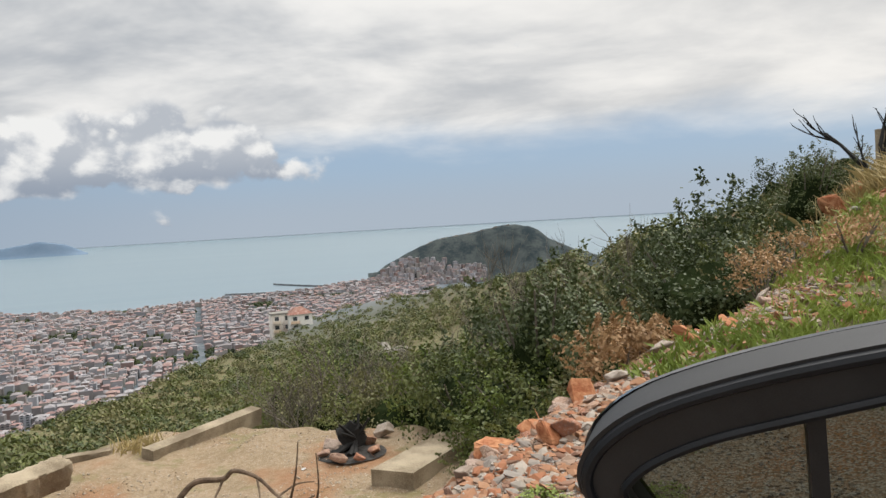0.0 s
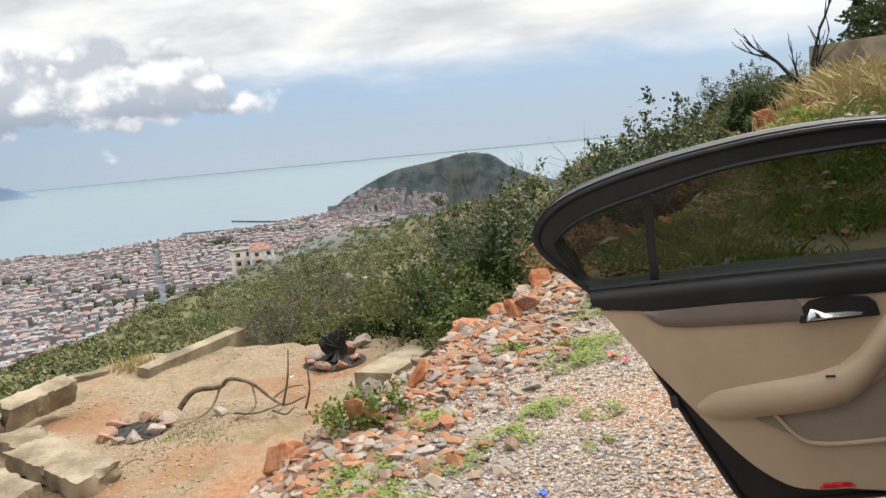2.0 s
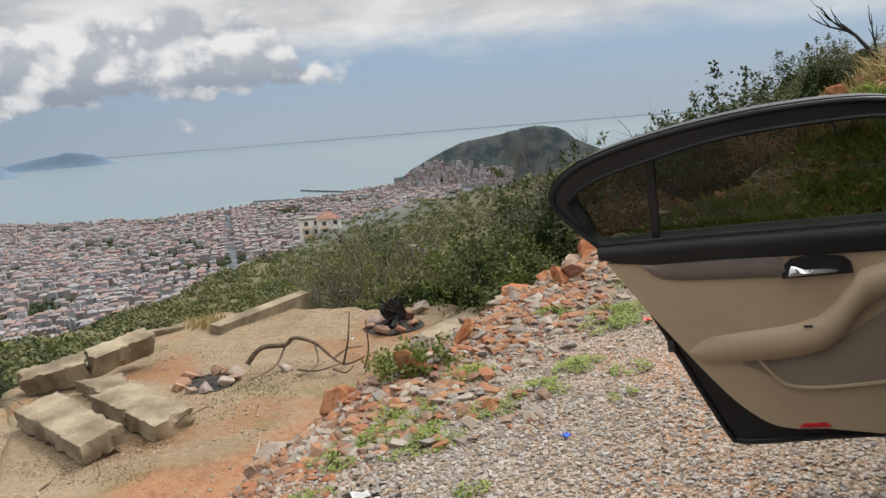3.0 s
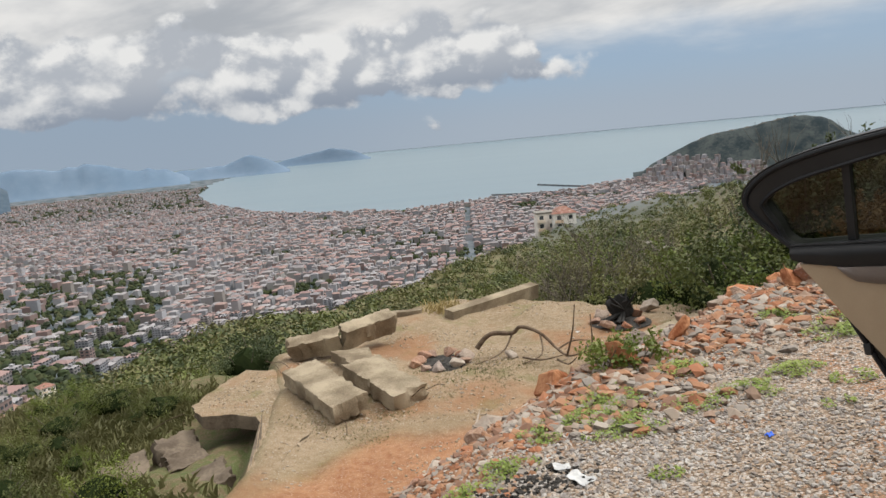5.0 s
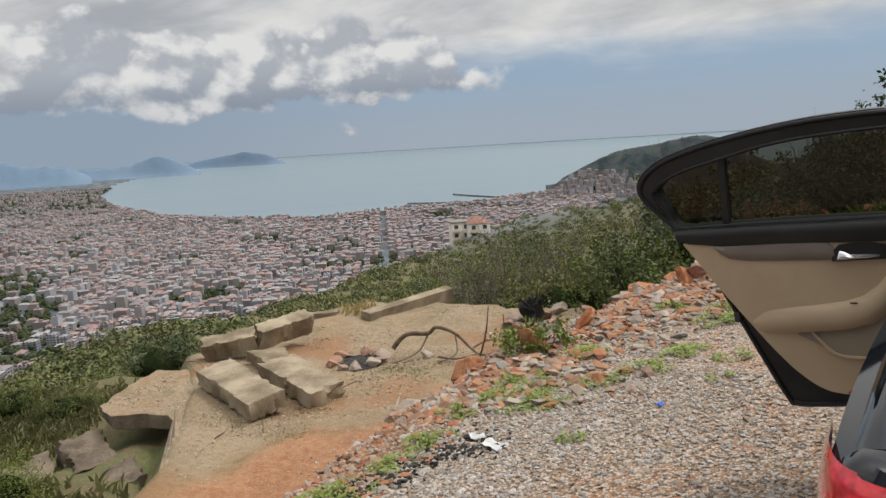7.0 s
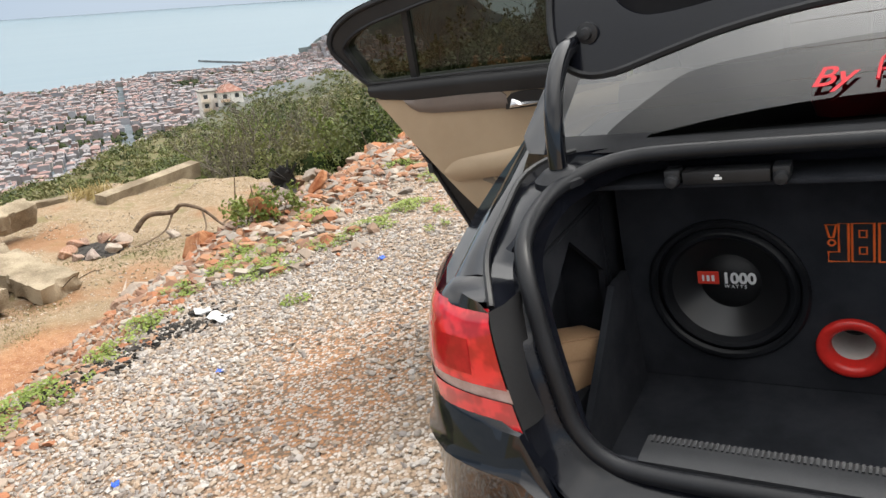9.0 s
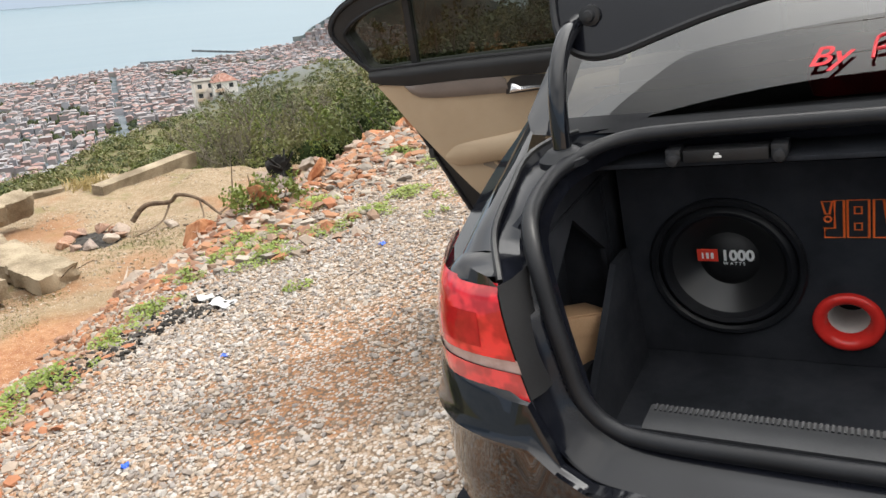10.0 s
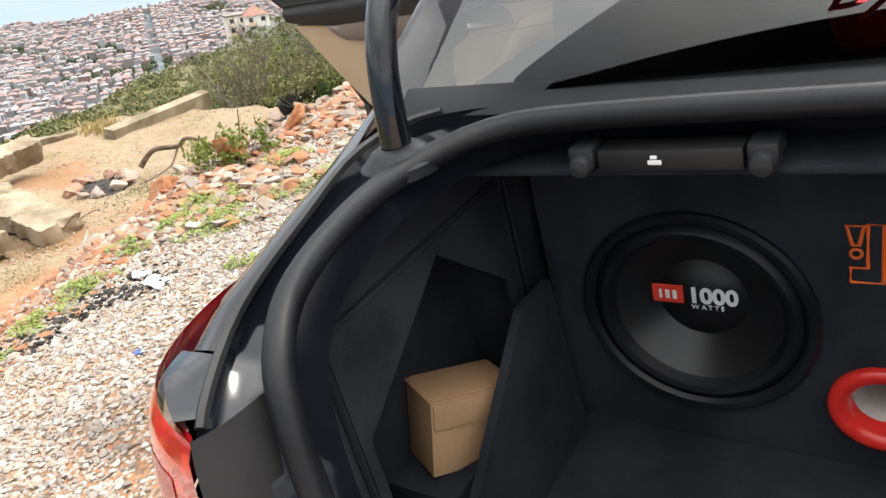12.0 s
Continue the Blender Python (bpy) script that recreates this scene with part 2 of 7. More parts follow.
def squeeze(d):
    """Distances past 2.5 km are drawn in, so that the whole bay lies within reach."""
    return d if d < 2500 else 2500 + 2330 * (1 - math.exp(-(d - 2500) / 5200))


def far_place(az, d, z):
    k = squeeze(d)
    h = heading(az)
    return Vector((CX + h.x * k, CY + h.y * k, EYE_Z + (z - EYE_Z) * k / d))


near_shore = curve([(-60, 3300), (5, 3300), (13.2, 3000), (15.2, 2800), (22.3, 2690), (28, 2560), (35.5, 2760), (40.4, 3200), (43.5, 4270), (44.3, 5600), (44.31, 99999)])
far_shore = curve([(-60, 99999), (38.6, 99999), (38.7, 17000), (39.2, 14800), (41, 11000), (42.8, 8600), (43.5, 7000), (44.3, 5610)])
crest_el = curve([(-60, 9), (-34, 5.0), (-24, 2.6), (-20.5, 1.2), (-15.6, -0.4), (-12.7, -1.6), (-8.6, -3.0), (-4.3, -4.0), (0.2, -4.6), (2.4, -5.0), (9.1, -5.75), (14, -6.4), (18, -7.8), (22.2, -9.2), (30.2, -11.6), (37.1, -12.4), (47, -13.6), (55, -16.5), (62, -20), (75, -24), (100, -20)])
crest_d = curve([(-60, 25), (-24, 24), (-20, 26), (-15, 32), (-8, 60), (0, 150), (9, 260), (14, 300), (18, 240), (22, 180), (30, 120), (37, 95), (47, 75), (55, 52), (62, 34), (75, 26), (100, 30)])
town_rise = curve([(0, 0), (38, 0.0), (48, 0.06), (56, 0.13), (66, 0.17), (90, 0.18)])


def town_z(az, d):
    return -222 - 6 * smooth(1100, 2600, d) + max(0.0, 1150 - d) * town_rise(az)


def hill_z(az, d):
    """The bushy slope below the lay-by, out to its crest line and down to the town."""
    dc, el = crest_d(az), crest_el(az)
    line = EYE_Z + math.tan(radians(el)) * dc
    if d <= dc:
        u = d / dc
        start = -2.6 if az > -12 else -2.6 + 2.2 * smooth(-12, -24, az)
        d0 = min(15.0, dc * 0.6)
        if d <= d0:
            return start
        v = (d - d0) / (dc - d0)
        return start + (line - start) * v - math.sin(math.pi * v) * min(7.0, 0.05 * (dc - d0))
    fall = line - 0.10 * min(d - dc, 8) - 0.52 * max(0, d - dc - 8)
    return fall


def land_z(az, d):
    h, t = hill_z(az, d), town_z(az, d)
    if d > near_shore(az) and d < far_shore(az):
        return SEA_Z - 70
    return max(h, t) + (0 if d < 20 or d > 900 else min(1.6, 0.02 * d) * noise.noise((az * 0.22, math.log(d) * 4, 5)))


# the lay-by: a tilted gravel shelf, a stony bank, and a sandy terrace lower down
PAD = [(-60, -1.1), (-6.0, -1.2), (1.3, -0.95), (2.3, -0.75), (3.4, -0.45), (5.0, 0.30), (6.2, 1.1), (8, 2.6), (11, 5.0), (14, 8.0), (40, 22)]
pad_edge = lambda y: float(np.interp(y, [p[0] for p in PAD], [p[1] for p in PAD]))
TERRACE_Z = -2.0


def terrace_in(x, y):
    """How far inside the terrace a place lies, in metres (minus: outside)."""
    right = 14.6 - 0.12 * (x + 5)
    left = float(np.interp(y, [-30, 3, 5.2, 7.6, 9.6, 12.6, 13.9, 15.0, 16], [-4.5, -5.0, -5.5, -6.9, -8.5, -8.0, -7.0, -5.3, -4.4]))
    return min(right - y, x - left)


def pad_z(x, y):
    return 0.262 + 0.145 * max(-2.0, min(2.6, x)) + 0.004 * max(0.0, y - 3.0)


def ground_z(x, y):
    dx, dy = x - CX, y - CY
    d = math.hypot(dx, dy)
    az = math.degrees(math.atan2(-dx, dy))
    if d > 60:
        return land_z(az, d)
    out = land_z(az, d) if d > 5 else -2.6
    inside = terrace_in(x, y)
    lump = 0.10 * noise.noise((x * 0.5, y * 0.5, 0)) + 0.04 * noise.noise((x * 2.1, y * 2.1, 4))
    low = out + (TERRACE_Z + lump * 0.5 - out) * smooth(-0.6, 0.0, inside)
    if inside < -0.6:
        low = out + lump * 2.0
    e = pad_edge(y) - x                  # metres out from the shelf's edge
    run = 3.2 if y < 6 else 3.2 + 0.3 * (y - 6)
    bank = pad_z(pad_edge(y), y) + (low - pad_z(pad_edge(y), y)) * smooth(-0.15, run, e) if e < run else low
    heap = 0.0
    if -1.2 < e < 1.6 and y > 2.4:
        heap = 0.03 * smooth(-1.2, -0.1, e) * smooth(1.6, 0.2, e) * smooth(2.4, 4.0, y) * (1 + 0.8 * noise.noise((x * 1.3, y * 1.3, 7)))
    top = pad_z(x, y) + 0.012 * noise.noise((x * 1.5, y * 1.5, 2))
    z = top if e < -0.15 else bank
    if e >= -0.15:
        z += lump * 0.8
    # the hill that rises beside the road
    rise = smooth(6.0, 15.0, y) * smooth(0.5, 5.0, x - 0.10 * y) * 1.25 + smooth(1.6, 7.0, x - 1.2) * smooth(5.0, 9.0, y) * 0.45
    z = z + rise if e < 0 else z + rise * smooth(run, 0, e)
    return z + heap


def zones(x, y, d, az):
    e = pad_edge(y) - x
    inside = terrace_in(x, y)
    w = noise.noise((x * 0.8, y * 0.8, 11)) * 0.5
    g = smooth(0.15, -0.5, e + w) * smooth(6.8, 4.6, y + w)
    r = smooth(-0.9, -0.1, e + w) * smooth(6.6, 4.8, e + w * 2) * smooth(16, 11, y)
    p = smooth(-0.3, 0.15, inside) * smooth(3.8, 5.6, e + w * 3 - 0.9 * smooth(8.5, 6.0, y))
    if x > 2 and y > 6:
        r = max(r, 0.3 * smooth(-0.2, 0.3, w))
    f = smooth(250, 420, d) if d > 200 else 0.0
    return (g, r, p, f)


def sheet(name, verts, faces, mat, smooth_faces=True):
    me = bpy.data.meshes.new(name)
    me.from_pydata([tuple(v) for v in verts], [], faces)
    if smooth_faces:
        me.polygons.foreach_set("use_smooth", [True] * len(me.polygons))
    me.materials.append(mat)
    me.update()
    return new(name, me)


def build_ground():
    rings = [0.25]
    while rings[-1] < 40:
        rings.append(rings[-1] * 1.018 + 0.03)
    while rings[-1] < 18000:
        rings.append(rings[-1] * 1.045)
    azs = list(np.arange(-46, 76, 0.42)) + list(np.arange(76, 314, 5.0))
    verts, cols, faces = [], [], []
    for d in rings:
        for a in azs:
            az = a if a <= 180 else a - 360
            h = heading(a)
            if d <= 60:
                x, y = CX + h.x * d, CY + h.y * d
                verts.append((x, y, ground_z(x, y)))
                cols.append(zones(x, y, d, az))
            else:
                verts.append(far_place(a, d, land_z(az, d)))
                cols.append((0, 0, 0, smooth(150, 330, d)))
    n = len(azs)
    for i in range(len(rings) - 1):
        for j in range(n):
            k = (j + 1) % n
            faces.append((i * n + j, (i + 1) * n + j, (i + 1) * n + k, i * n + k))
    faces.append(tuple(range(n)))
    ob = sheet("ground", verts, faces, M_GROUND)
    at = ob.data.color_attributes.new("zone", "FLOAT_COLOR", "POINT")
    at.data.foreach_set("color", np.array(cols, dtype=np.float32).ravel())
    tagged(ob, "gravel lay-by, stony red bank and sandy terrace above a bushy slope", "ground", kind="structure")


def build_sea():
    rings = list(np.geomspace(2300, 40000, 170))
    azs = np.arange(-60, 60, 1.5)
    verts = [far_place(a, d, SEA_Z) for d in rings for a in azs]
    n = len(azs)
    faces = [(i * n + j, (i + 1) * n + j, (i + 1) * n + j + 1, i * n + j + 1) for i in range(len(rings) - 1) for j in range(n - 1)]
    tagged(sheet("water", verts, faces, M_SEA), "calm pale blue-grey sea in a wide bay", "sea", kind="structure")


def ridge(name, profile, d, depth, mat, label, base=-230.0, step=0.25, rough=0.1):
    """A mountain whose crest follows a profile of (azimuth, elevation)."""
    f = curve(profile)
    a0, a1 = profile[0][0], profile[-1][0]
    azs = np.arange(a0, a1 + step, step)
    rows_ = 14
    verts, faces = [], []
    for i in range(rows_ + 1):
        v = i / rows_
        dd = d + depth * (v - 0.6)
        for a in azs:
            top = d * math.tan(radians(f(a) + rough * noise.noise((a * 1.3, 3, d))))
            w = 1 - abs(v - 0.6) / 0.6 if v < 0.6 else 1 - (v - 0.6) / 0.4 * 0.8
            w = smooth(0, 1, w) * 0.5 + w * 0.5
            z = base + (top - base) * w * (1 + 0.10 * (1 - w) * noise.noise((a * 0.8, v * 5, 1)))
            verts.append(far_place(a, dd, z))
    n = len(azs)
    for i in range(rows_):
        for j in range(n - 1):
            faces.append((i * n + j, i * n + j + 1, (i + 1) * n + j + 1, (i + 1) * n + j))
    return tagged(sheet(name, verts, faces, mat), label, "mountain", kind="structure")


build_ground()
build_sea()
PENINSULA = [(-9, -4.0), (-5, -2.6), (-3, -1.62), (-2.3, -0.95), (-1.6, -0.62), (-0.6, -0.42), (0.4, -0.42), (1.6, -0.62), (2.8, -0.86), (4.4, -1.06), (5.6, -1.22), (6.7, -1.60), (8.3, -2.35), (9.9, -3.2), (10.8, -3.95), (12.2, -4.4), (13.8, -4.95)]
ridge("backdrop_headland", PENINSULA, 3250, 900, M_WOODS, "dark wooded rocky headland with old walls along its crest", step=0.12, rough=0.05)
ridge("backdrop_mountain", [(56.3, -0.6), (57.5, 0.35), (58.6, 1.3), (60.1, 2.28), (61.2, 2.75), (62.2, 2.92), (63.8, 2.84), (66, 2.4), (70, 3.2), (80, 3.0), (100, 2.5)], 7500, 2600, M_HAZE_MID, "mountain with bare rocky flanks behind the town, haze mixed into its colour", rough=0.15)
ridge("backdrop_range", [(44.6, -0.9), (46, -0.1), (48.6, 0.05), (50, 0.55), (51.7, 0.82), (53, 0.5), (55.2, 0.82), (58, 0.7), (64, 1.2), (90, 1.5)], 11000, 2500, M_HAZE_FAR, "hazy blue mountain range behind the plain", rough=0.2)
ridge("backdrop_cape", [(37.3, -1.0), (38.4, -0.3), (39.3, 0.12), (40.0, 0.36), (40.9, 0.15), (42, -0.25), (43.4, -0.3), (45.5, -0.4)], 12000, 2000, M_HAZE_FAR, "hazy blue cape at the end of the bay", rough=0.1)
ridge("backdrop_cape", [(31.0, -0.75), (32.5, 0.02), (33.9, 0.28), (35.2, 0.1), (37, -0.2), (39, -0.6)], 18000, 3000, M_HAZE_FAR, "faint far cape beyond the bay", rough=0.06)

# ---- building tools ----
def finish(bm, name, mat, smooth_angle=None):
    bmesh.ops.recalc_face_normals(bm, faces=bm.faces)
    me = bpy.data.meshes.new(name)
    bm.to_mesh(me)
    bm.free()
    for m in mat if isinstance(mat, (list, tuple)) else [mat]:
        me.materials.append(m)
    if smooth_angle:
        me.polygons.foreach_set("use_smooth", [True] * len(me.polygons))
        me.set_sharp_from_angle(angle=radians(smooth_angle))
    return me


def part(name, bm, mat, parent, label="", angle=35):
    ob = new(name, finish(bm, name, mat, angle))
    ob.parent = parent
    return tagged(ob, label)


def thing(name, m, label, category, group=""):
    ob = new(name)
    ob.empty_display_size = 0.1
    ob.matrix_world = m
    return tagged(ob, label, category, group)


def whole(name, bm, mat, m, label, category, group="", angle=35):
    ob = new(name, finish(bm, name, mat, angle))
    ob.matrix_world = m
    return tagged(ob, label, category, group)


def loft(bm, rows_, close_u=False, close_v=False):
    """A skin through rows of points."""
    vs = [[bm.verts.new(p) for p in r] for r in rows_]
    for i in range(len(vs) - (0 if close_v else 1)):
        a, b = vs[i], vs[(i + 1) % len(vs)]
        n = len(a)
        for j in range(n if close_u else n - 1):
            k = (j + 1) % n
            try:
                bm.faces.new((a[j], a[k], b[k], b[j]))
            except ValueError:
                pass
    return vs


def spline(points, n, closed=False):
    """Catmull-Rom through points."""
    p = [Vector(q) for q in points]
    out = []
    segs = len(p) if closed else len(p) - 1
    for i in range(segs):
        if closed:
            a, b, c, d = p[i - 1], p[i], p[(i + 1) % len(p)], p[(i + 2) % len(p)]
        else:
            a, b, c, d = p[max(0, i - 1)], p[i], p[i + 1], p[min(len(p) - 1, i + 2)]
        for k in range(n):
            t = k / n
            out.append(0.5 * ((2 * b) + (c - a) * t + (2 * a - 5 * b + 4 * c - d) * t * t + (3 * b - a - 3 * c + d) * t ** 3))
    if not closed:
        out.append(p[-1].copy())
    return out


def tube(bm, path, radius, sides=10, closed=False, caps=True):
    """A tube along a path; radius may be a list."""
    rows_ = []
    n = len(path)
    prev = None
    for i, p in enumerate(path):
        a, b = path[i - 1] if (i or closed) else path[0], path[(i + 1) % n] if (i < n - 1 or closed) else path[-1]
        t = (Vector(b) - Vector(a)).normalized()
        side = prev if prev is not None else (Vector((0, 0, 1)) if abs(t.z) < 0.9 else Vector((1, 0, 0)))
        u = (side - t * side.dot(t)).normalized()
        prev = u
        v = t.cross(u)
        r = radius[i] if isinstance(radius, (list, tuple)) else radius
        rows_.append([Vector(p) + (u * math.cos(2 * math.pi * k / sides) + v * math.sin(2 * math.pi * k / sides)) * r for k in range(sides)])
    vs = loft(bm, rows_, close_u=True, close_v=closed)
    if caps and not closed:
        for r in (vs[0], vs[-1]):
            bm.faces.new(r)
    return vs


def plate(bm, outline, holes=(), d0=0.0, d1=0.02, to=None):
    """A flat plate in (s, z) with holes, from depth d0 to d1; to() maps (s, depth, z) into space."""
    to = to or (lambda s, d, z: Vector((s, d, z)))
    edges, loops = [], []
    for loop in [outline, *holes]:
        vs = [bm.verts.new(to(s, d0, z)) for s, z in loop]
        loops.append((vs, loop))
        edges += [bm.edges.new((vs[i], vs[(i + 1) % len(vs)])) for i in range(len(vs))]
    front = bmesh.ops.triangle_fill(bm, edges=edges, use_beauty=True)["geom"]
    front = [f for f in front if isinstance(f, bmesh.types.BMFace)]
    back = {}
    for vs, loop in loops:
        for v, (s, z) in zip(vs, loop):
            back[v] = bm.verts.new(to(s, d1, z))
    for f in front:
        bm.faces.new([back[v] for v in reversed(f.verts)])
    for vs, _ in loops:
        for i in range(len(vs)):
            a, b = vs[i], vs[(i + 1) % len(vs)]
            bm.faces.new((a, b, back[b], back[a]))


def block(bm, a, b, bevel=0.0, turn=None):
    """A box from corner a to corner b with bevelled edges."""
    r = bmesh.ops.create_cube(bm, size=1)
    a, b = Vector(a), Vector(b)
    for v in r["verts"]:
        v.co = Vector([a[i] + (b[i] - a[i]) * (v.co[i] + 0.5) for i in range(3)])
    if bevel:
        es = list({e for v in r["verts"] for e in v.link_edges})
        geom = bmesh.ops.bevel(bm, geom=es, offset=bevel, segments=2, affect="EDGES", profile=0.6)
        vs = list({v for f in geom["faces"] for v in f.verts} | {v for v in r["verts"] if v.is_valid})
    else:
        vs = r["verts"]
    if turn:
        bmesh.ops.transform(bm, matrix=turn, verts=vs)
    return vs


def lathe(bm, profile, centre, axis_u, axis_v, axis_w, n=40):
    """A turned body: profile of (radius, depth) round axis_w."""
    c, u, v, w = Vector(centre), Vector(axis_u), Vector(axis_v), Vector(axis_w)
    rows_ = [[c + (u * math.cos(2 * math.pi * k / n) + v * math.sin(2 * math.pi * k / n)) * r + w * d for k in range(n)] for r, d in profile]
    return loft(bm, rows_, close_u=True)


# ---- the car ----
def paint_mat():
    m, N, b = material("black_car_paint", 0.12, 0.0, 0.5)
    co = N.add("ShaderNodeTexCoord").outputs["Object"]
    dust = N.noise(co, 5.0, 5.0, 0.65)
    fine = N.noise(co, 220.0, 2.0)
    f = N.math("MULTIPLY", N.ramp(dust, 0.42, 0.75), 0.02)
    col = N.mix(f, (0.006, 0.007, 0.010), (0.40, 0.33, 0.26))
    N.link(col, b.inputs["Base Color"])
    N.put(N.ramp(dust, 0.4, 0.8, 0.05, 0.12), b.inputs["Roughness"])
    b.inputs["Coat Weight"].default_value = 0.25
    b.inputs["Coat Roughness"].default_value = 0.03
    bump(N, b, fine, 0.01, 0.0005)
    return m


def glass_mat(name, tint, ior=1.5):
    """A thin tinted pane: clear mirror by the angle, the rest let through darkened."""
    m = bpy.data.materials.new(name)
    m.use_nodes = True
    m.node_tree.nodes.clear()
    N = Nodes(m.node_tree)
    through_ = N.add("ShaderNodeBsdfTransparent")
    through_.inputs[0].default_value = (*tint, 1)
    shine = N.add("ShaderNodeBsdfGlossy")
    shine.inputs["Roughness"].default_value = 0.01
    f = N.add("ShaderNodeFresnel")
    f.inputs["IOR"].default_value = ior
    mx = N.add("ShaderNodeMixShader")
    N.link(f.outputs[0], mx.inputs[0])
    N.link(through_.outputs[0], mx.inputs[1])
    N.link(shine.outputs[0], mx.inputs[2])
    out = N.add("ShaderNodeOutputMaterial")
    N.link(mx.outputs[0], out.inputs[0])
    return m


M_PAINT = paint_mat()
M_BLACK = speckled("black_plastic", (0.008, 0.008, 0.009), (0.018, 0.018, 0.019), 6, 0.5, 0.0008, 400, 0.4, world_space=False)
M_RUBBER = speckled("black_rubber", (0.006, 0.0065, 0.008), (0.013, 0.014, 0.017), 9, 0.42, 0.0004, 300, 0.3, world_space=False)
M_FELT = speckled("black_felt", (0.016, 0.0175, 0.0215), (0.032, 0.0345, 0.041), 9, 0.95, 0.002, 500, 0.1, world_space=False)
M_BEIGE = speckled("beige_door_trim", (0.42, 0.315, 0.21), (0.47, 0.36, 0.245), 4, 0.55, 0.0008, 350, 0.35, world_space=False)
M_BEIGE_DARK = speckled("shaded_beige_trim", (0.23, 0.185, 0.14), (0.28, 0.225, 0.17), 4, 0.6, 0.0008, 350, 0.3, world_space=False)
M_INLAY = speckled("warm_grey_inlay", (0.16, 0.13, 0.115), (0.20, 0.165, 0.145), 5, 0.4, 0.0004, 300, 0.4, world_space=False)
M_GREY = speckled("grey_plastic", (0.016, 0.017, 0.019), (0.028, 0.029, 0.032), 5, 0.45, 0.0008, 300, 0.4, world_space=False)
M_CHROME = material("satin_chrome", 0.18, 1.0)[0]
M_CHROME.node_tree.nodes["Principled BSDF"].inputs["Base Color"].default_value = (0.75, 0.75, 0.77, 1)
# shaded copy of the body paint, darker and duller to damp sky reflections
M_GUTTER = speckled("dimmed_black_body_paint", (0.004, 0.0045, 0.007), (0.008, 0.009, 0.013), 6, 0.13, 0, 200, 0.35, world_space=False)
M_LINING = speckled("black_lid_felt", (0.006, 0.006, 0.007), (0.012, 0.012, 0.013), 9, 0.95, 0.002, 500, 0.05, world_space=False)
M_TINT = glass_mat("tinted_glass", (0.20, 0.205, 0.19), 1.9)
M_TINT_DOOR = glass_mat("dark_door_glass", (0.13, 0.14, 0.12), 1.4)
M_CARTON = speckled("brown_cardboard", (0.36, 0.22, 0.125), (0.43, 0.275, 0.16), 6, 0.85, 0.0008, 250, 0.2, world_space=False)
M_ORANGE = speckled("orange_vinyl", (0.85, 0.16, 0.03), (0.9, 0.2, 0.05), 9, 0.4, 0, 90, 0.4, world_space=False)
M_RED = speckled("red_plastic", (0.62, 0.025, 0.02), (0.70, 0.035, 0.028), 6, 0.25, 0, 90, 0.5, world_space=False)
M_REDTEXT = speckled("red_vinyl", (0.75, 0.03, 0.045), (0.8, 0.04, 0.06), 9, 0.4, 0, 90, 0.4, world_space=False)
M_WHITE = speckled("white_print", (0.75, 0.75, 0.75), (0.82, 0.82, 0.82), 9, 0.5, 0, 90, 0.4, world_space=False)
M_PAPER = speckled("pale_tube", (0.55, 0.53, 0.50), (0.66, 0.64, 0.61), 9, 0.6, 0, 90, 0.4, world_space=False)


def lamp_mat():
    m, N, b = material("red_lamp_lens", 0.08, 0.0, 0.6)
    co = N.add("ShaderNodeTexCoord").outputs["Object"]
    ribs = N.noise(co, 26.0, 2.0)
    col = N.mix(N.ramp(ribs, 0.4, 0.6), (0.42, 0.006, 0.012), (0.75, 0.02, 0.03))
    N.link(col, b.inputs["Base Color"])
    b.inputs["Coat Weight"].default_value = 1.0
    b.inputs["Coat Roughness"].default_value = 0.04
    b.inputs["Subsurface Weight"].default_value = 0.25
    b.inputs["Subsurface Radius"].default_value = (0.02, 0.004, 0.004)
    return m


M_LAMP = lamp_mat()
M_LAMP_DARK = speckled("dark_red_lens", (0.30, 0.006, 0.010), (0.44, 0.010, 0.016), 40, 0.08, 0, 120, 0.6, world_space=False)
M_LENS = speckled("smoked_clear_lens", (0.34, 0.22, 0.20), (0.46, 0.33, 0.30), 30, 0.1, 0.001, 150, 0.6, world_space=False)
CAR = pose(1.472, -0.85, 0.475, 0, 0, -30) @ pose(0, 0, 0, 5, 0, 0) @ pose(0, 0, 0, 0, -7, 0)
UP, RIGHT, AHEAD = Vector((0, 0, 1)), Vector((1, 0, 0)), Vector((0, 1, 0))


def mirrored(points):
    return [Vector((-p[0], p[1], p[2])) for p in reversed(points)]


def flank(y, side):
    """A section of the body side: sill, bulge, shoulder."""
    xw = float(np.interp(y, [0.15, 0.3, 0.5, 0.7, 0.98, 1.4, 3.4, 4.0, 4.35], [0.712, 0.742, 0.772, 0.798, 0.845, 0.865, 0.86, 0.80, 0.66]))
    zs = float(np.interp(y, [0.15, 0.3, 0.5, 0.9, 1.4, 3.2, 3.8, 4.35], [0.846, 0.872, 0.905, 0.945, 0.945, 0.90, 0.82, 0.70]))
    pts = [(xw - 0.08, 0.20), (xw - 0.045, 0.24), (xw - 0.02, 0.36), (xw - 0.004, 0.50), (xw, 0.62), (xw - 0.002, 0.70), (xw - 0.010, zs - 0.05), (xw - 0.024, zs - 0.015), (xw - 0.06, zs)]
    return [Vector((side * x, y, z)) for x, z in pts]


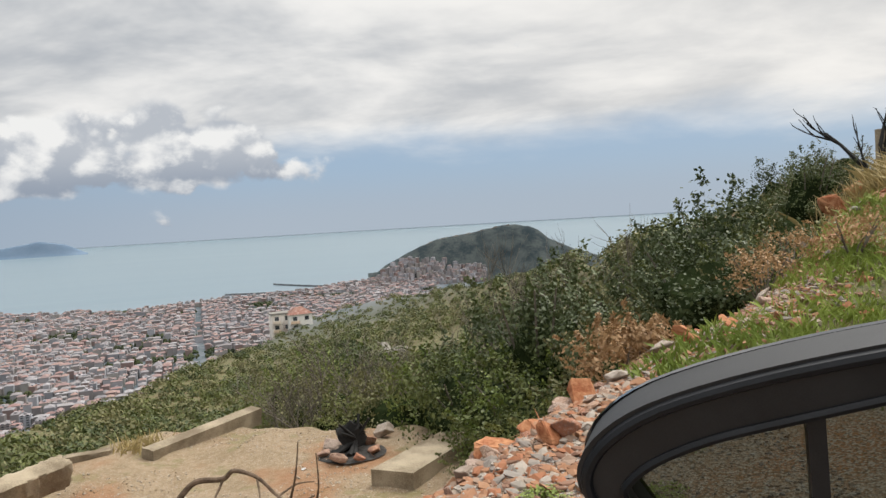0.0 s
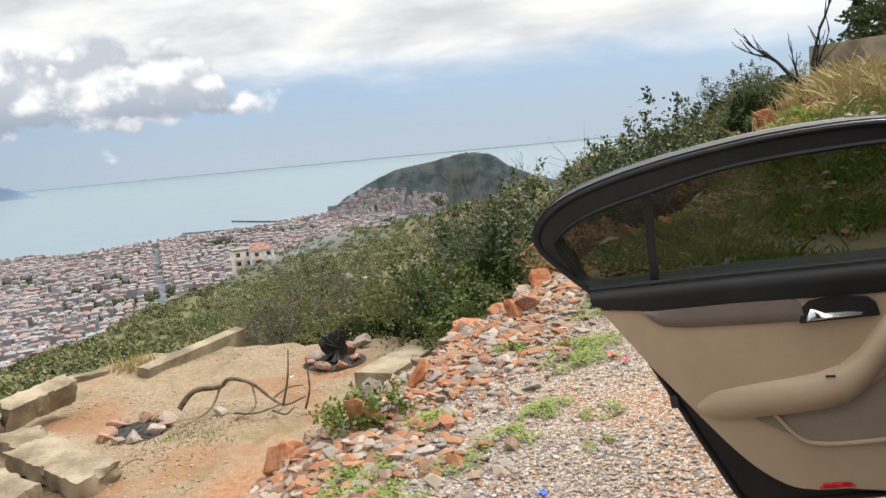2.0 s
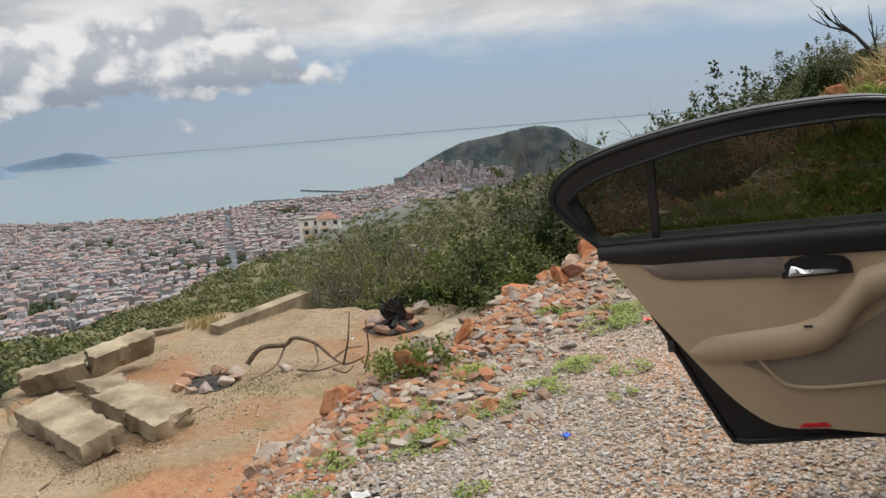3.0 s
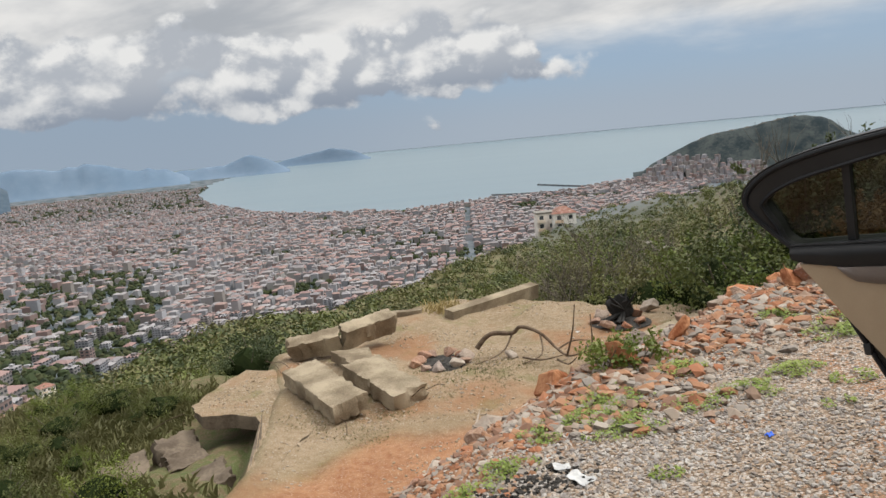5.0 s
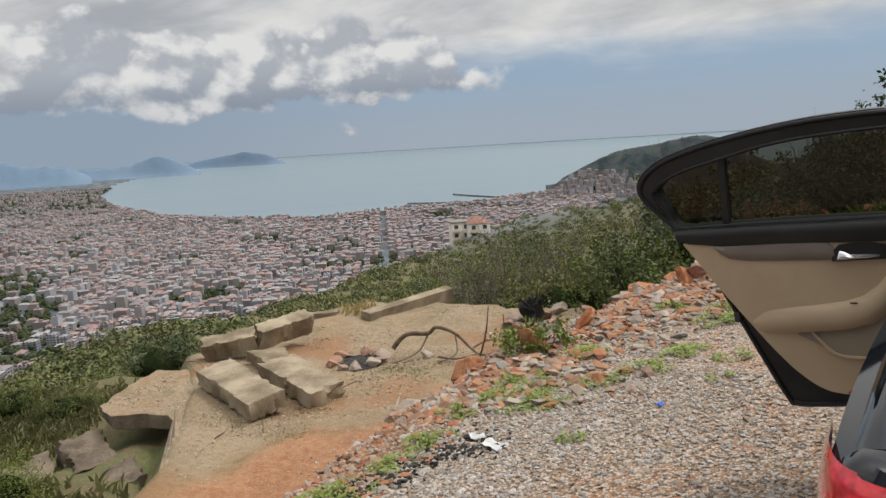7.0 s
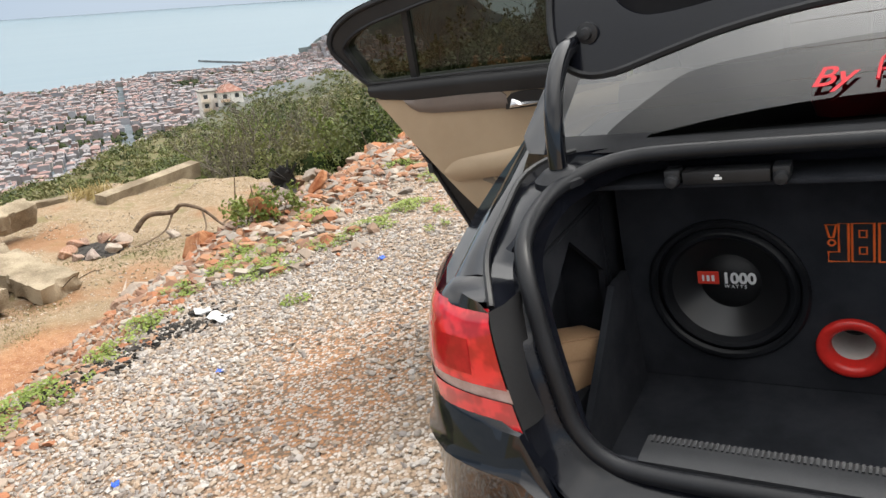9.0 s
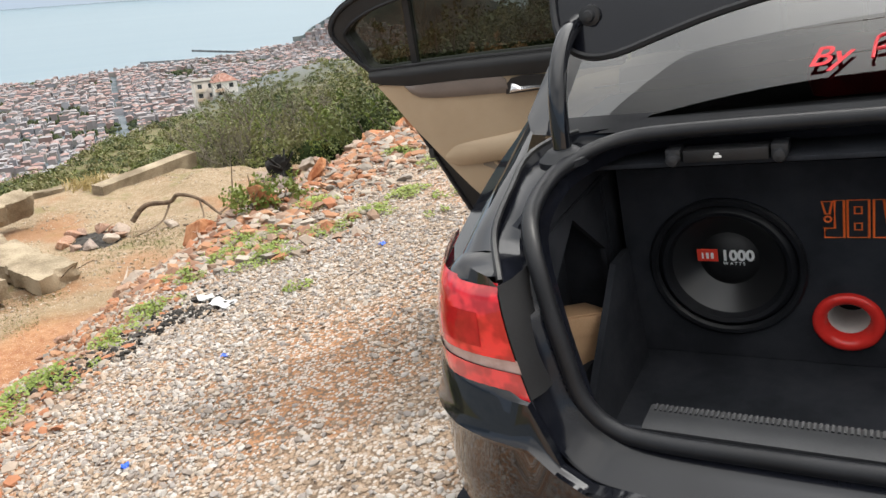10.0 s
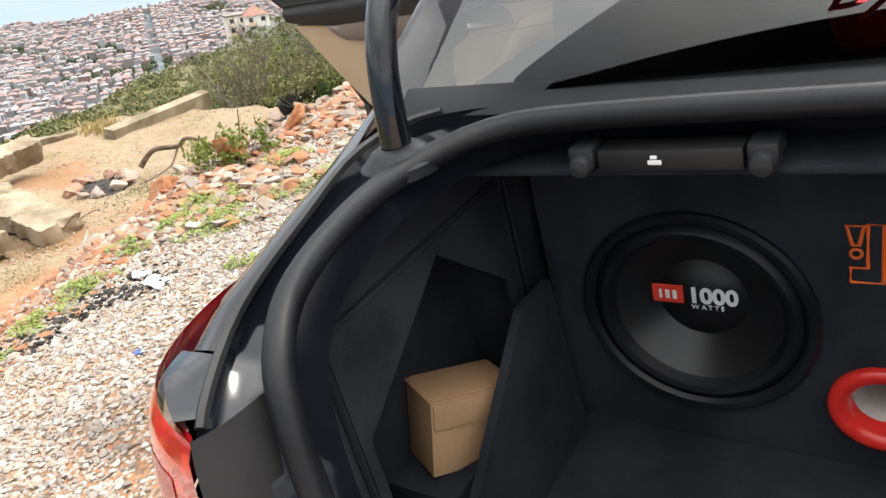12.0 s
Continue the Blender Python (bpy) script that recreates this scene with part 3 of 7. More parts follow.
def build_car():
    car = thing("car", CAR, "black sedan with open boot and open rear door on the gravel", "car")
    # outer line of the boot gutter and the line of the weather strip, left half from the middle round
    outer = [(0, 0.545, 0.952), (-0.35, 0.545, 0.952), (-0.56, 0.53, 0.950), (-0.635, 0.455, 0.935), (-0.622, 0.32, 0.910), (-0.597, 0.19, 0.884), (-0.545, 0.085, 0.856), (-0.535, 0.068, 0.82), (-0.512, 0.045, 0.74), (-0.497, 0.035, 0.66), (-0.475, 0.030, 0.60), (-0.43, 0.020, 0.556), (-0.36, 0.010, 0.545), (-0.18, 0.0, 0.545), (0, -0.004, 0.547)]
    ring = [(0, 0.522, 0.934), (-0.33, 0.522, 0.933), (-0.47, 0.500, 0.930), (-0.54, 0.400, 0.918), (-0.548, 0.300, 0.906), (-0.535, 0.215, 0.890), (-0.512, 0.160, 0.862), (-0.495, 0.135, 0.82), (-0.478, 0.118, 0.755), (-0.462, 0.108, 0.69), (-0.445, 0.100, 0.63), (-0.408, 0.098, 0.585), (-0.345, 0.098, 0.566), (-0.18, 0.098, 0.564), (0, 0.098, 0.566)]
    o, r = spline(outer, 4), spline(ring, 4)
    o2, r2 = o + mirrored(o)[1:-1], r + mirrored(r)[1:-1]
    groove = [a * 0.45 + b * 0.55 + Vector((0, 0.012, -0.022 if a.z > 0.8 else -0.004)) for a, b in zip(o2, r2)]
    lip = [b + (b - a).normalized() * 0.0 + Vector((0, 0.0, 0.004)) for a, b in zip(o2, r2)]
    inner = [b + Vector((0.012 if b.x < 0 else -0.012, 0.03, -0.03)) for b in r2]
    mid1 = [a * 0.85 + g * 0.15 + Vector((0, 0.003, -0.012)) for a, g in zip(o2, groove)]
    bm = bmesh.new()
    loft(bm, [o2, mid1, groove, [g * 0.5 + l * 0.5 + Vector((0, 0, -0.004)) for g, l in zip(groove, lip)], lip, inner], close_u=True)
    part("boot_surround", bm, M_GUTTER, car, "painted gutter round the boot opening", 50)
    bm = bmesh.new()
    tube(bm, [p + Vector((0, -0.004, 0.010)) for p in r2], 0.0145, 18, closed=True)
    part("weather_strip", bm, M_RUBBER, car, "black rubber seal round the boot opening")
    for s in (-1, 1):
        # thin black trim gap along the gutter
        bm = bmesh.new()
        line = [Vector((-s * p.x, p.y + 0.006, p.z + 0.002)) for p in o[8:26]]
        tube(bm, line, 0.006, 6)
        part("trim_strip", bm, M_BLACK, car)
        # body side, from the corner forwards
        ys = [0.15, 0.2, 0.26, 0.34, 0.44, 0.55, 0.68, 0.82, 0.98]
        bm = bmesh.new()
        loft(bm, [flank(y, s) for y in ys])
        # shoulder up to the gutter and the pillar foot
        edge = curve_xyz([(0.15, 0.575, 0.868), (0.2, 0.603, 0.886), (0.34, 0.628, 0.914), (0.455, 0.640, 0.936), (0.55, 0.660, 0.965), (0.68, 0.675, 1.01), (0.82, 0.690, 1.04), (0.98, 0.78, 0.96)])
        rows_ = []
        for y in ys:
            a, (ex, ez) = flank(y, s)[-1], edge(y)
            b = Vector((s * ex, y, ez))
            rows_.append([a, a * 0.6 + b * 0.4 + Vector((0, 0, 0.012)), a * 0.25 + b * 0.75 + Vector((0, 0, 0.008)), b])
        loft(bm, rows_)
        part("quarter_panel", bm, M_PAINT, car, "glossy black rear quarter panel", 40)
        # corner between lamp and shoulder
        bm = bmesh.new()
        top = [Vector((s * x, y, z)) for x, y, z in [(0.545, 0.085, 0.857), (0.562, 0.12, 0.866), (0.575, 0.15, 0.868)]]
        low = spline([Vector((s * x, y, z)) for x, y, z in [(0.537, 0.066, 0.848), (0.60, 0.085, 0.846), (0.652, 0.115, 0.845), (0.665, 0.15, 0.846)]], 4)
        hi = spline(top, 6)
        mid = [low[i] * 0.5 + hi[i] * 0.5 + Vector((s * 0.012, -0.006, 0.012)) for i in range(13)]
        loft(bm, [low, mid, hi])
        part("rear_corner", bm, M_PAINT, car, "", 60)
        # lamp
        lamp_t = spline([Vector((s * x, y, z)) for x, y, z in [(0.537, 0.062, 0.850), (0.60, 0.082, 0.848), (0.655, 0.112, 0.847), (0.692, 0.165, 0.848), (0.722, 0.24, 0.845), (0.742, 0.31, 0.838)]], 4)
        lamp_m = spline([Vector((s * x, y, z)) for x, y, z in [(0.522, 0.040, 0.775), (0.60, 0.056, 0.772), (0.668, 0.088, 0.770), (0.712, 0.150, 0.772), (0.742, 0.235, 0.776), (0.760, 0.33, 0.782)]], 4)
        lamp_b = spline([Vector((s * x, y, z)) for x, y, z in [(0.497, 0.026, 0.672), (0.60, 0.046, 0.676), (0.672, 0.080, 0.682), (0.716, 0.145, 0.690), (0.744, 0.225, 0.698), (0.757, 0.29, 0.706)]], 4)

        def lamp_row(u):
            return [a * (1 - u) * (1 - 2 * u) + b * 4 * u * (1 - u) + c * u * (2 * u - 1) for a, b, c in zip(lamp_t, lamp_m, lamp_b)]

        lamp = thing("tail_lamp", Matrix.Identity(4), "", "")
        lamp.parent = car
        bm = bmesh.new()
        rows_ = [lamp_row(u) for u in np.linspace(0, 0.70, 8)]
        rows_[0] = [p + Vector((0, 0.008, 0.003)) for p in rows_[0]]
        loft(bm, rows_)
        loft(bm, [lamp_row(u) for u in np.linspace(0.80, 1.0, 4)])
        part("lens", bm, M_LAMP, lamp, "glossy red lens", 50)
        bm = bmesh.new()
        loft(bm, [[p + Vector((-s * 0.001, 0.003, 0)) for p in lamp_row(u)] for u in np.linspace(0.695, 0.805, 3)])
        part("reversing_lens", bm, M_LENS, lamp, "smoked clear strip", 50)
        bm = bmesh.new()
        loft(bm, [[p + Vector((-s * 0.0015, -0.0012, 0)) for p in lamp_row(u)[3:11]] for u in np.linspace(0.30, 0.62, 5)])
        part("inner_lens", bm, M_LAMP_DARK, lamp, "darker red brake light field", 50)
        bm = bmesh.new()
        loft(bm, [[lamp_row(u)[0] + Vector((0, 0.004, 0)), lamp_row(u)[0] + Vector((-s * 0.012, 0.03, 0)), lamp_row(u)[0] + Vector((-s * 0.02, 0.09, 0))] for u in np.linspace(0, 1.0, 7)])
        part("housing", bm, M_BLACK, lamp, "black lamp housing", 50)
        # wheels
        for yw in (0.98, 3.52):
            wheel = thing("wheel", Matrix.Translation((s * 0.745, yw, 0.30)), "", "")
            wheel.parent = car
            bm = bmesh.new()
            lathe(bm, [(0.205, -0.095), (0.28, -0.105), (0.305, -0.085), (0.312, -0.04), (0.312, 0.04), (0.305, 0.085), (0.28, 0.105), (0.205, 0.095)], (0, 0, 0), AHEAD, UP, RIGHT, 40)
            part("tyre", bm, M_RUBBER, wheel)
            bm = bmesh.new()
            lathe(bm, [(0.205, -0.095), (0.195, -0.07), (0.19, 0.0), (0.195, 0.07), (0.205, 0.095)], (0, 0, 0), AHEAD, UP, RIGHT, 40)
            for k in range(5):
                block(bm, (s * 0.045, -0.025, 0.03), (s * 0.075, 0.025, 0.2), 0.006, Matrix.Rotation(2 * math.pi * k / 5, 4, "X"))
            lathe(bm, [(0.0, s * 0.08), (0.04, s * 0.08), (0.05, s * 0.04)], (0, 0, 0), AHEAD, UP, RIGHT, 20)
            part("rim", bm, M_GREY, wheel, "grey alloy rim")
        # front half of the side, with the closed front door
        bm = bmesh.new()
        loft(bm, [flank(y, s) for y in (1.86, 2.1, 2.5, 2.9, 3.3, 3.6, 3.9, 4.15, 4.35)])
        part("front_side", bm, M_PAINT, car, "", 40)
        bm = bmesh.new()
        loft(bm, [[flank(y, s)[k] + Vector((-s * 0.03, 0, dz)) for k, dz in ((0, 0), (1, 0), (2, 0), (2, 0.03))] for y in (0.98, 1.3, 1.6, 1.87)])
        part("sill", bm, M_PAINT, car)
        if s > 0:
            bm = bmesh.new()
            loft(bm, [flank(y, s) for y in (0.98, 1.2, 1.5, 1.86)])
            part("rear_door", bm, M_PAINT, car, "", 40)
        # pillar beside the rear glass, roof rail and screen pillar
        bm = bmesh.new()
        rail = spline([Vector((s * x, y, z)) for x, y, z in [(0.66, 0.53, 0.955), (0.645, 0.75, 1.10), (0.61, 1.0, 1.24), (0.575, 1.28, 1.345), (0.565, 1.8, 1.385), (0.57, 2.3, 1.36), (0.62, 2.8, 1.16), (0.69, 3.2, 0.92)]], 5)
        out_ = spline([Vector((s * x, y, z)) for x, y, z in [(0.675, 0.60, 0.985), (0.675, 0.85, 1.09), (0.665, 1.05, 1.21), (0.635, 1.3, 1.30), (0.625, 1.8, 1.335), (0.63, 2.3, 1.31), (0.68, 2.8, 1.12), (0.75, 3.2, 0.91)]], 5)
        inn = [p + Vector((-s * 0.045, 0.02, -0.012)) for p in rail]
        loft(bm, [inn, rail, [a * 0.5 + b * 0.5 + Vector((s * 0.012, 0, 0.012)) for a, b in zip(rail, out_)], out_, [p + Vector((-s * 0.03, 0, -0.02)) for p in out_]])
        part("roof_pillar", bm, M_PAINT, car, "", 50)
        bm = bmesh.new()
        loft(bm, [[Vector((s * 0.62, 1.80, 1.31)), Vector((s * 0.82, 1.80, 0.90)), Vector((s * 0.83, 1.80, 0.25))], [Vector((s * 0.62, 1.95, 1.31)), Vector((s * 0.82, 1.95, 0.90)), Vector((s * 0.83, 1.95, 0.25))]])
        part("centre_pillar", bm, M_BLACK, car)
        bm = bmesh.new()
        a, b, c, d = Vector((s * 0.625, 1.95, 1.29)), Vector((s * 0.62, 2.35, 1.28)), Vector((s * 0.78, 3.1, 0.93)), Vector((s * 0.82, 1.95, 0.93))
        loft(bm, [[a, b], [d, c]])
        part("side_glass", bm, M_TINT, car)
    # bumper
    bm = bmesh.new()
    prof = [(0.686, 0.012), (0.672, 0.0), (0.62, -0.006), (0.600, -0.020), (0.585, -0.012), (0.50, -0.016), (0.42, -0.02), (0.38, 0.0), (0.25, 0.01), (0.20, 0.05)]
    plan = spline([Vector(p) for p in [(0.80, 0.55, 0), (0.775, 0.34, 0), (0.735, 0.165, 0), (0.685, 0.082, 0), (0.61, 0.040, 0), (0.50, 0.018, 0), (0.30, -0.006, 0), (0.0, -0.016, 0)]], 4)
    plan = plan + mirrored(plan)[1:]
    rows_ = []
    for z, off in prof:
        row = []
        for p in plan:
            n = Vector((p.x * 0.35, -1, 0)).normalized() if abs(p.x) < 0.66 else Vector((math.copysign(1, p.x), -0.35, 0)).normalized()
            top_ = z if abs(p.x) > 0.50 else min(z, 0.545 + (abs(p.x) > 0.45) * (abs(p.x) - 0.45) * 2.5)
            row.append(Vector((p.x, p.y, top_)) - n * off)
        rows_.append(row)
    loft(bm, rows_)
    part("bumper", bm, M_PAINT, car, "glossy black rear bumper, dusty below", 40)
    # roof, rear glass, front
    bm = bmesh.new()
    loft(bm, [[Vector((x * w, y, z + 0.035 * (1 - x * x))) for x in np.linspace(-1, 1, 9)] for y, z, w in [(1.24, 1.335, 0.585), (1.5, 1.37, 0.57), (1.9, 1.385, 0.565), (2.3, 1.36, 0.57)]])
    part("roof", bm, M_PAINT, car)
    bm = bmesh.new()
    loft(bm, [[Vector((x * w, y + 0.03 * (x * x), z + 0.018 * (1 - x * x))) for x in np.linspace(-1, 1, 13)] for y, z, w in [(0.535, 0.955, 0.625), (0.70, 1.062, 0.615), (0.9, 1.18, 0.60), (1.08, 1.27, 0.585), (1.24, 1.34, 0.57)]])
    rear = part("rear_glass", bm, M_TINT, car, "dark tinted rear window")
    for k in range(9):
        y = 0.62 + 0.062 * k
        z = float(np.interp(y, [0.535, 0.70, 0.9, 1.08, 1.24], [0.955, 1.062, 1.18, 1.27, 1.34]))
        bm = bmesh.new()
        tube(bm, [Vector((x * 0.56, y + 0.03 * x * x, z + 0.0186 + 0.018 * (1 - x * x) - 0.0185)) for x in np.linspace(-1, 1, 13)], 0.0007, 4)
        part("heater_wire", bm, M_INLAY, rear)
    bm = bmesh.new()
    loft(bm, [[Vector((x * w, y + 0.03 * x * x - 0.006, z)) for x in np.linspace(-1, 1, 13)] for y, z, w in [(0.522, 0.945, 0.645), (0.538, 0.962, 0.64), (0.552, 0.972, 0.632)]])
    part("glass_seal", bm, M_RUBBER, rear)
    bm = bmesh.new()
    loft(bm, [[Vector((x * w, y, z)) for x in np.linspace(-1, 1, 7)] for y, z, w in [(2.3, 1.365, 0.56), (3.2, 0.93, 0.66)]])
    part("windscreen", bm, M_TINT, car)
    bm = bmesh.new()
    loft(bm, [[Vector((x * w, y, z - 0.05 * x * x)) for x in np.linspace(-1, 1, 9)] for y, z, w in [(3.2, 0.94, 0.75), (3.7, 0.88, 0.77), (4.1, 0.78, 0.72), (4.36, 0.64, 0.64), (4.42, 0.45, 0.62), (4.38, 0.2, 0.6)]])
    part("bonnet", bm, M_PAINT, car, "", 40)
    bm = bmesh.new()
    block(bm, (-0.72, 0.75, 0.2), (0.72, 4.2, 0.30), 0.02)
    part("floor_pan", bm, M_BLACK, car)
    # cabin
    bm = bmesh.new()
    block(bm, (-0.64, 0.56, 0.905), (0.64, 0.96, 0.925), 0.006)
    part("parcel_shelf", bm, M_FELT, car)
    for x in (-0.36, 0.36):
        bm = bmesh.new()
        block(bm, (x - 0.27, 0.98, 0.40), (x + 0.27, 1.12, 0.99), 0.04)
        block(bm, (x - 0.12, 1.0, 0.99), (x + 0.12, 1.09, 1.12), 0.035)
        part("rear_seat", bm, M_BEIGE_DARK, car)
        bm = bmesh.new()
        block(bm, (x - 0.24, 1.95, 0.40), (x + 0.24, 2.09, 1.0), 0.04)
        block(bm, (x - 0.12, 1.97, 1.02), (x + 0.12, 2.06, 1.18), 0.035)
        part("front_seat", bm, M_BEIGE_DARK, car)
    build_boot(car)
    build_lid(car)
    build_door(car)
    return car


def curve_xyz(points):
    ys, xs, zs = [p[0] for p in points], [p[1] for p in points], [p[2] for p in points]
    return lambda y: (float(np.interp(y, ys, xs)), float(np.interp(y, ys, zs)))


def build_boot(car):
    bm = bmesh.new()
    # floor, far walls and roof lining of the boot
    block(bm, (-0.75, 0.105, 0.335), (0.75, 0.80, 0.360), 0.004)
    part("boot_floor", bm, M_FELT, car, "black carpeted boot floor")
    bm = bmesh.new()
    block(bm, (-0.60, 0.125, 0.36), (0.60, 0.150, 0.560), 0.008)
    part("boot_rear_wall", bm, M_FELT, car)
    bm = bmesh.new()
    block(bm, (-0.66, 0.515, 0.875), (0.66, 0.80, 0.885), 0.003)
    part("boot_roof", bm, M_FELT, car)
    for s in (-1, 1):
        bm = bmesh.new()
        # side lining with a pentagonal pocket opening
        to = lambda y, d, z: Vector((s * (0.575 + d), y, z))
        plate(bm, [(0.135, 0.56), (0.17, 0.36), (0.80, 0.36), (0.80, 0.88), (0.45, 0.905), (0.24, 0.875), (0.155, 0.80)],
              [[(0.27, 0.43), (0.62, 0.43), (0.62, 0.66), (0.47, 0.79), (0.27, 0.66)]], 0.0, 0.012, to)
        part("side_lining", bm, M_FELT, car)
        bm = bmesh.new()
        block(bm, (s * 0.685, 0.24, 0.36), (s * 0.697, 0.80, 0.82), 0.003)
        part("pocket_wall", bm, M_FELT, car)
        bm = bmesh.new()
        block(bm, (s * 0.575, 0.24, 0.36), (s * 0.69, 0.80, 0.428), 0.003)
        part("pocket_base", bm, M_FELT, car)
        bm = bmesh.new()
        block(bm, (s * 0.575, 0.64, 0.36), (s * 0.69, 0.655, 0.82), 0.003)
        part("pocket_end", bm, M_FELT, car)
        bm = bmesh.new()
        block(bm, (s * 0.575, 0.24, 0.36), (s * 0.69, 0.252, 0.82), 0.003)
        part("pocket_end", bm, M_FELT, car)
        bm = bmesh.new()
        block(bm, (s * 0.575, 0.24, 0.81), (s * 0.69, 0.80, 0.82), 0.003)
        part("pocket_top", bm, M_FELT, car)
    # sill cover with ribs
    bm = bmesh.new()
    rows_ = [[Vector((x, y, z)) for x in np.linspace(-0.36, 0.36, 3)] for y, z in [(0.108, 0.560), (0.112, 0.584), (0.125, 0.586), (0.172, 0.586), (0.182, 0.580), (0.186, 0.50), (0.186, 0.36)]]
    loft(bm, rows_)
    cover = part("sill_cover", bm, M_GREY, car, "dark grey ribbed loading sill cover", 40)
    bm = bmesh.new()
    for k in range(90):
        x = -0.352 + k * 0.0079
        block(bm, (x, 0.158, 0.584), (x + 0.0042, 0.174, 0.5885))
    part("ribs", bm, M_GREY, cover, "", None)
    # latch housing under the shelf
    latch = thing("boot_release_panel", Matrix.Identity(4), "", "")
    latch.parent = car
    bm = bmesh.new()
    block(bm, (-0.358, 0.505, 0.884), (-0.212, 0.54, 0.908), 0.004)
    part("panel", bm, M_BLACK, latch)
    for x in (-0.375, -0.195):
        bm = bmesh.new()
        lathe(bm, [(0.0, -0.014), (0.010, -0.012), (0.013, -0.005), (0.013, 0.02)], (x, 0.505, 0.893), RIGHT, UP, AHEAD, 18)
        block(bm, (x - 0.014, 0.503, 0.893), (x + 0.014, 0.54, 0.912), 0.004)
        part("stop", bm, M_GREY, latch, "grey rubber stop")
    bm = bmesh.new()
    block(bm, (-0.304, 0.5035, 0.892), (-0.290, 0.5055, 0.897), 0.001)
    block(bm, (-0.301, 0.5035, 0.898), (-0.294, 0.5055, 0.902), 0.001)
    part("car_symbol", bm, M_WHITE, latch, "", None)


def build_lid(car):
    """The boot lid, standing open on its goose-neck hinges."""
    lid = thing("boot_lid", Matrix.Identity(4), "", "")
    lid.parent = car
    half = [(0.0, 1.158), (-0.15, 1.152), (-0.28, 1.135), (-0.38, 1.112), (-0.47, 1.090), (-0.53, 1.092), (-0.575, 1.12), (-0.598, 1.18), (-0.603, 1.30), (-0.600, 1.45), (-0.59, 1.60), (-0.56, 1.66), (-0.45, 1.69), (0.0, 1.70)]
    line = [(p.x, p.y) for p in spline([Vector((a, b, 0)) for a, b in half], 3)]
    full = line + [(-a, b) for a, b in reversed(line[1:-1])]
    lean = lambda s, d, z: Vector((s, 0.535 + d + 0.50 * (z - 1.1), z))
    ih = [(0.0, 1.205), (-0.2, 1.195), (-0.36, 1.178), (-0.43, 1.185), (-0.475, 1.225), (-0.495, 1.29), (-0.495, 1.45), (-0.47, 1.55), (0.0, 1.58)]
    il = [(p.x, p.y) for p in spline([Vector((a, b, 0)) for a, b in ih], 4)]
    ifull = il + [(-a, b) for a, b in reversed(il[1:-1])]
    bm = bmesh.new()
    plate(bm, full, [ifull], 0.0, 0.022, lean)
    part("inner_frame", bm, M_GUTTER, lid, "painted inner frame of the lid", 40)
    bm = bmesh.new()
    plate(bm, ifull, [], 0.010, 0.020, lean)
    part("lining", bm, M_LINING, lid, "black felt lining")
    bm = bmesh.new()
    big = [(a * 1.012, 1.36 + (b - 1.36) * 1.015) for a, b in full]
    plate(bm, big, [], 0.024, 0.050, lean)
    part("skin", bm, M_PAINT, lid, "", 40)
    bm = bmesh.new()
    rim = [lean(a * 0.985, -0.004, 1.36 + (b - 1.36) * 0.985) for a, b in full]
    tube(bm, rim, 0.007, 6, closed=True)
    part("rim_seal", bm, M_RUBBER, lid)
    for s in (-1, 1):
        bm = bmesh.new()
        path = spline([(s * 0.556, 0.432, 0.925), (s * 0.556, 0.438, 0.99), (s * 0.556, 0.452, 1.05), (s * 0.556, 0.485, 1.105), (s * 0.553, 0.530, 1.140), (s * 0.545, 0.572, 1.155)], 6)
        tube(bm, path, 0.0175, 14)
        hinge = part("hinge_arm", bm, M_PAINT, lid, "glossy black curved hinge arm")
        bm = bmesh.new()
        lathe(bm, [(0.047, -0.016), (0.046, -0.004), (0.036, 0.004), (0.030, 0.010), (0.022, 0.014), (0.017, 0.014)], (s * 0.556, 0.432, 0.938), RIGHT, AHEAD, UP, 24)
        part("boot_gaiter", bm, M_RUBBER, hinge)
        bm = bmesh.new()
        lathe(bm, [(0.0, -0.012), (0.010, -0.010), (0.012, 0.0), (0.02, 0.002), (0.02, 0.01)], (s * 0.515, 0.556, 1.165), RIGHT, UP, AHEAD, 12)
        part("bolt", bm, M_GREY, hinge)


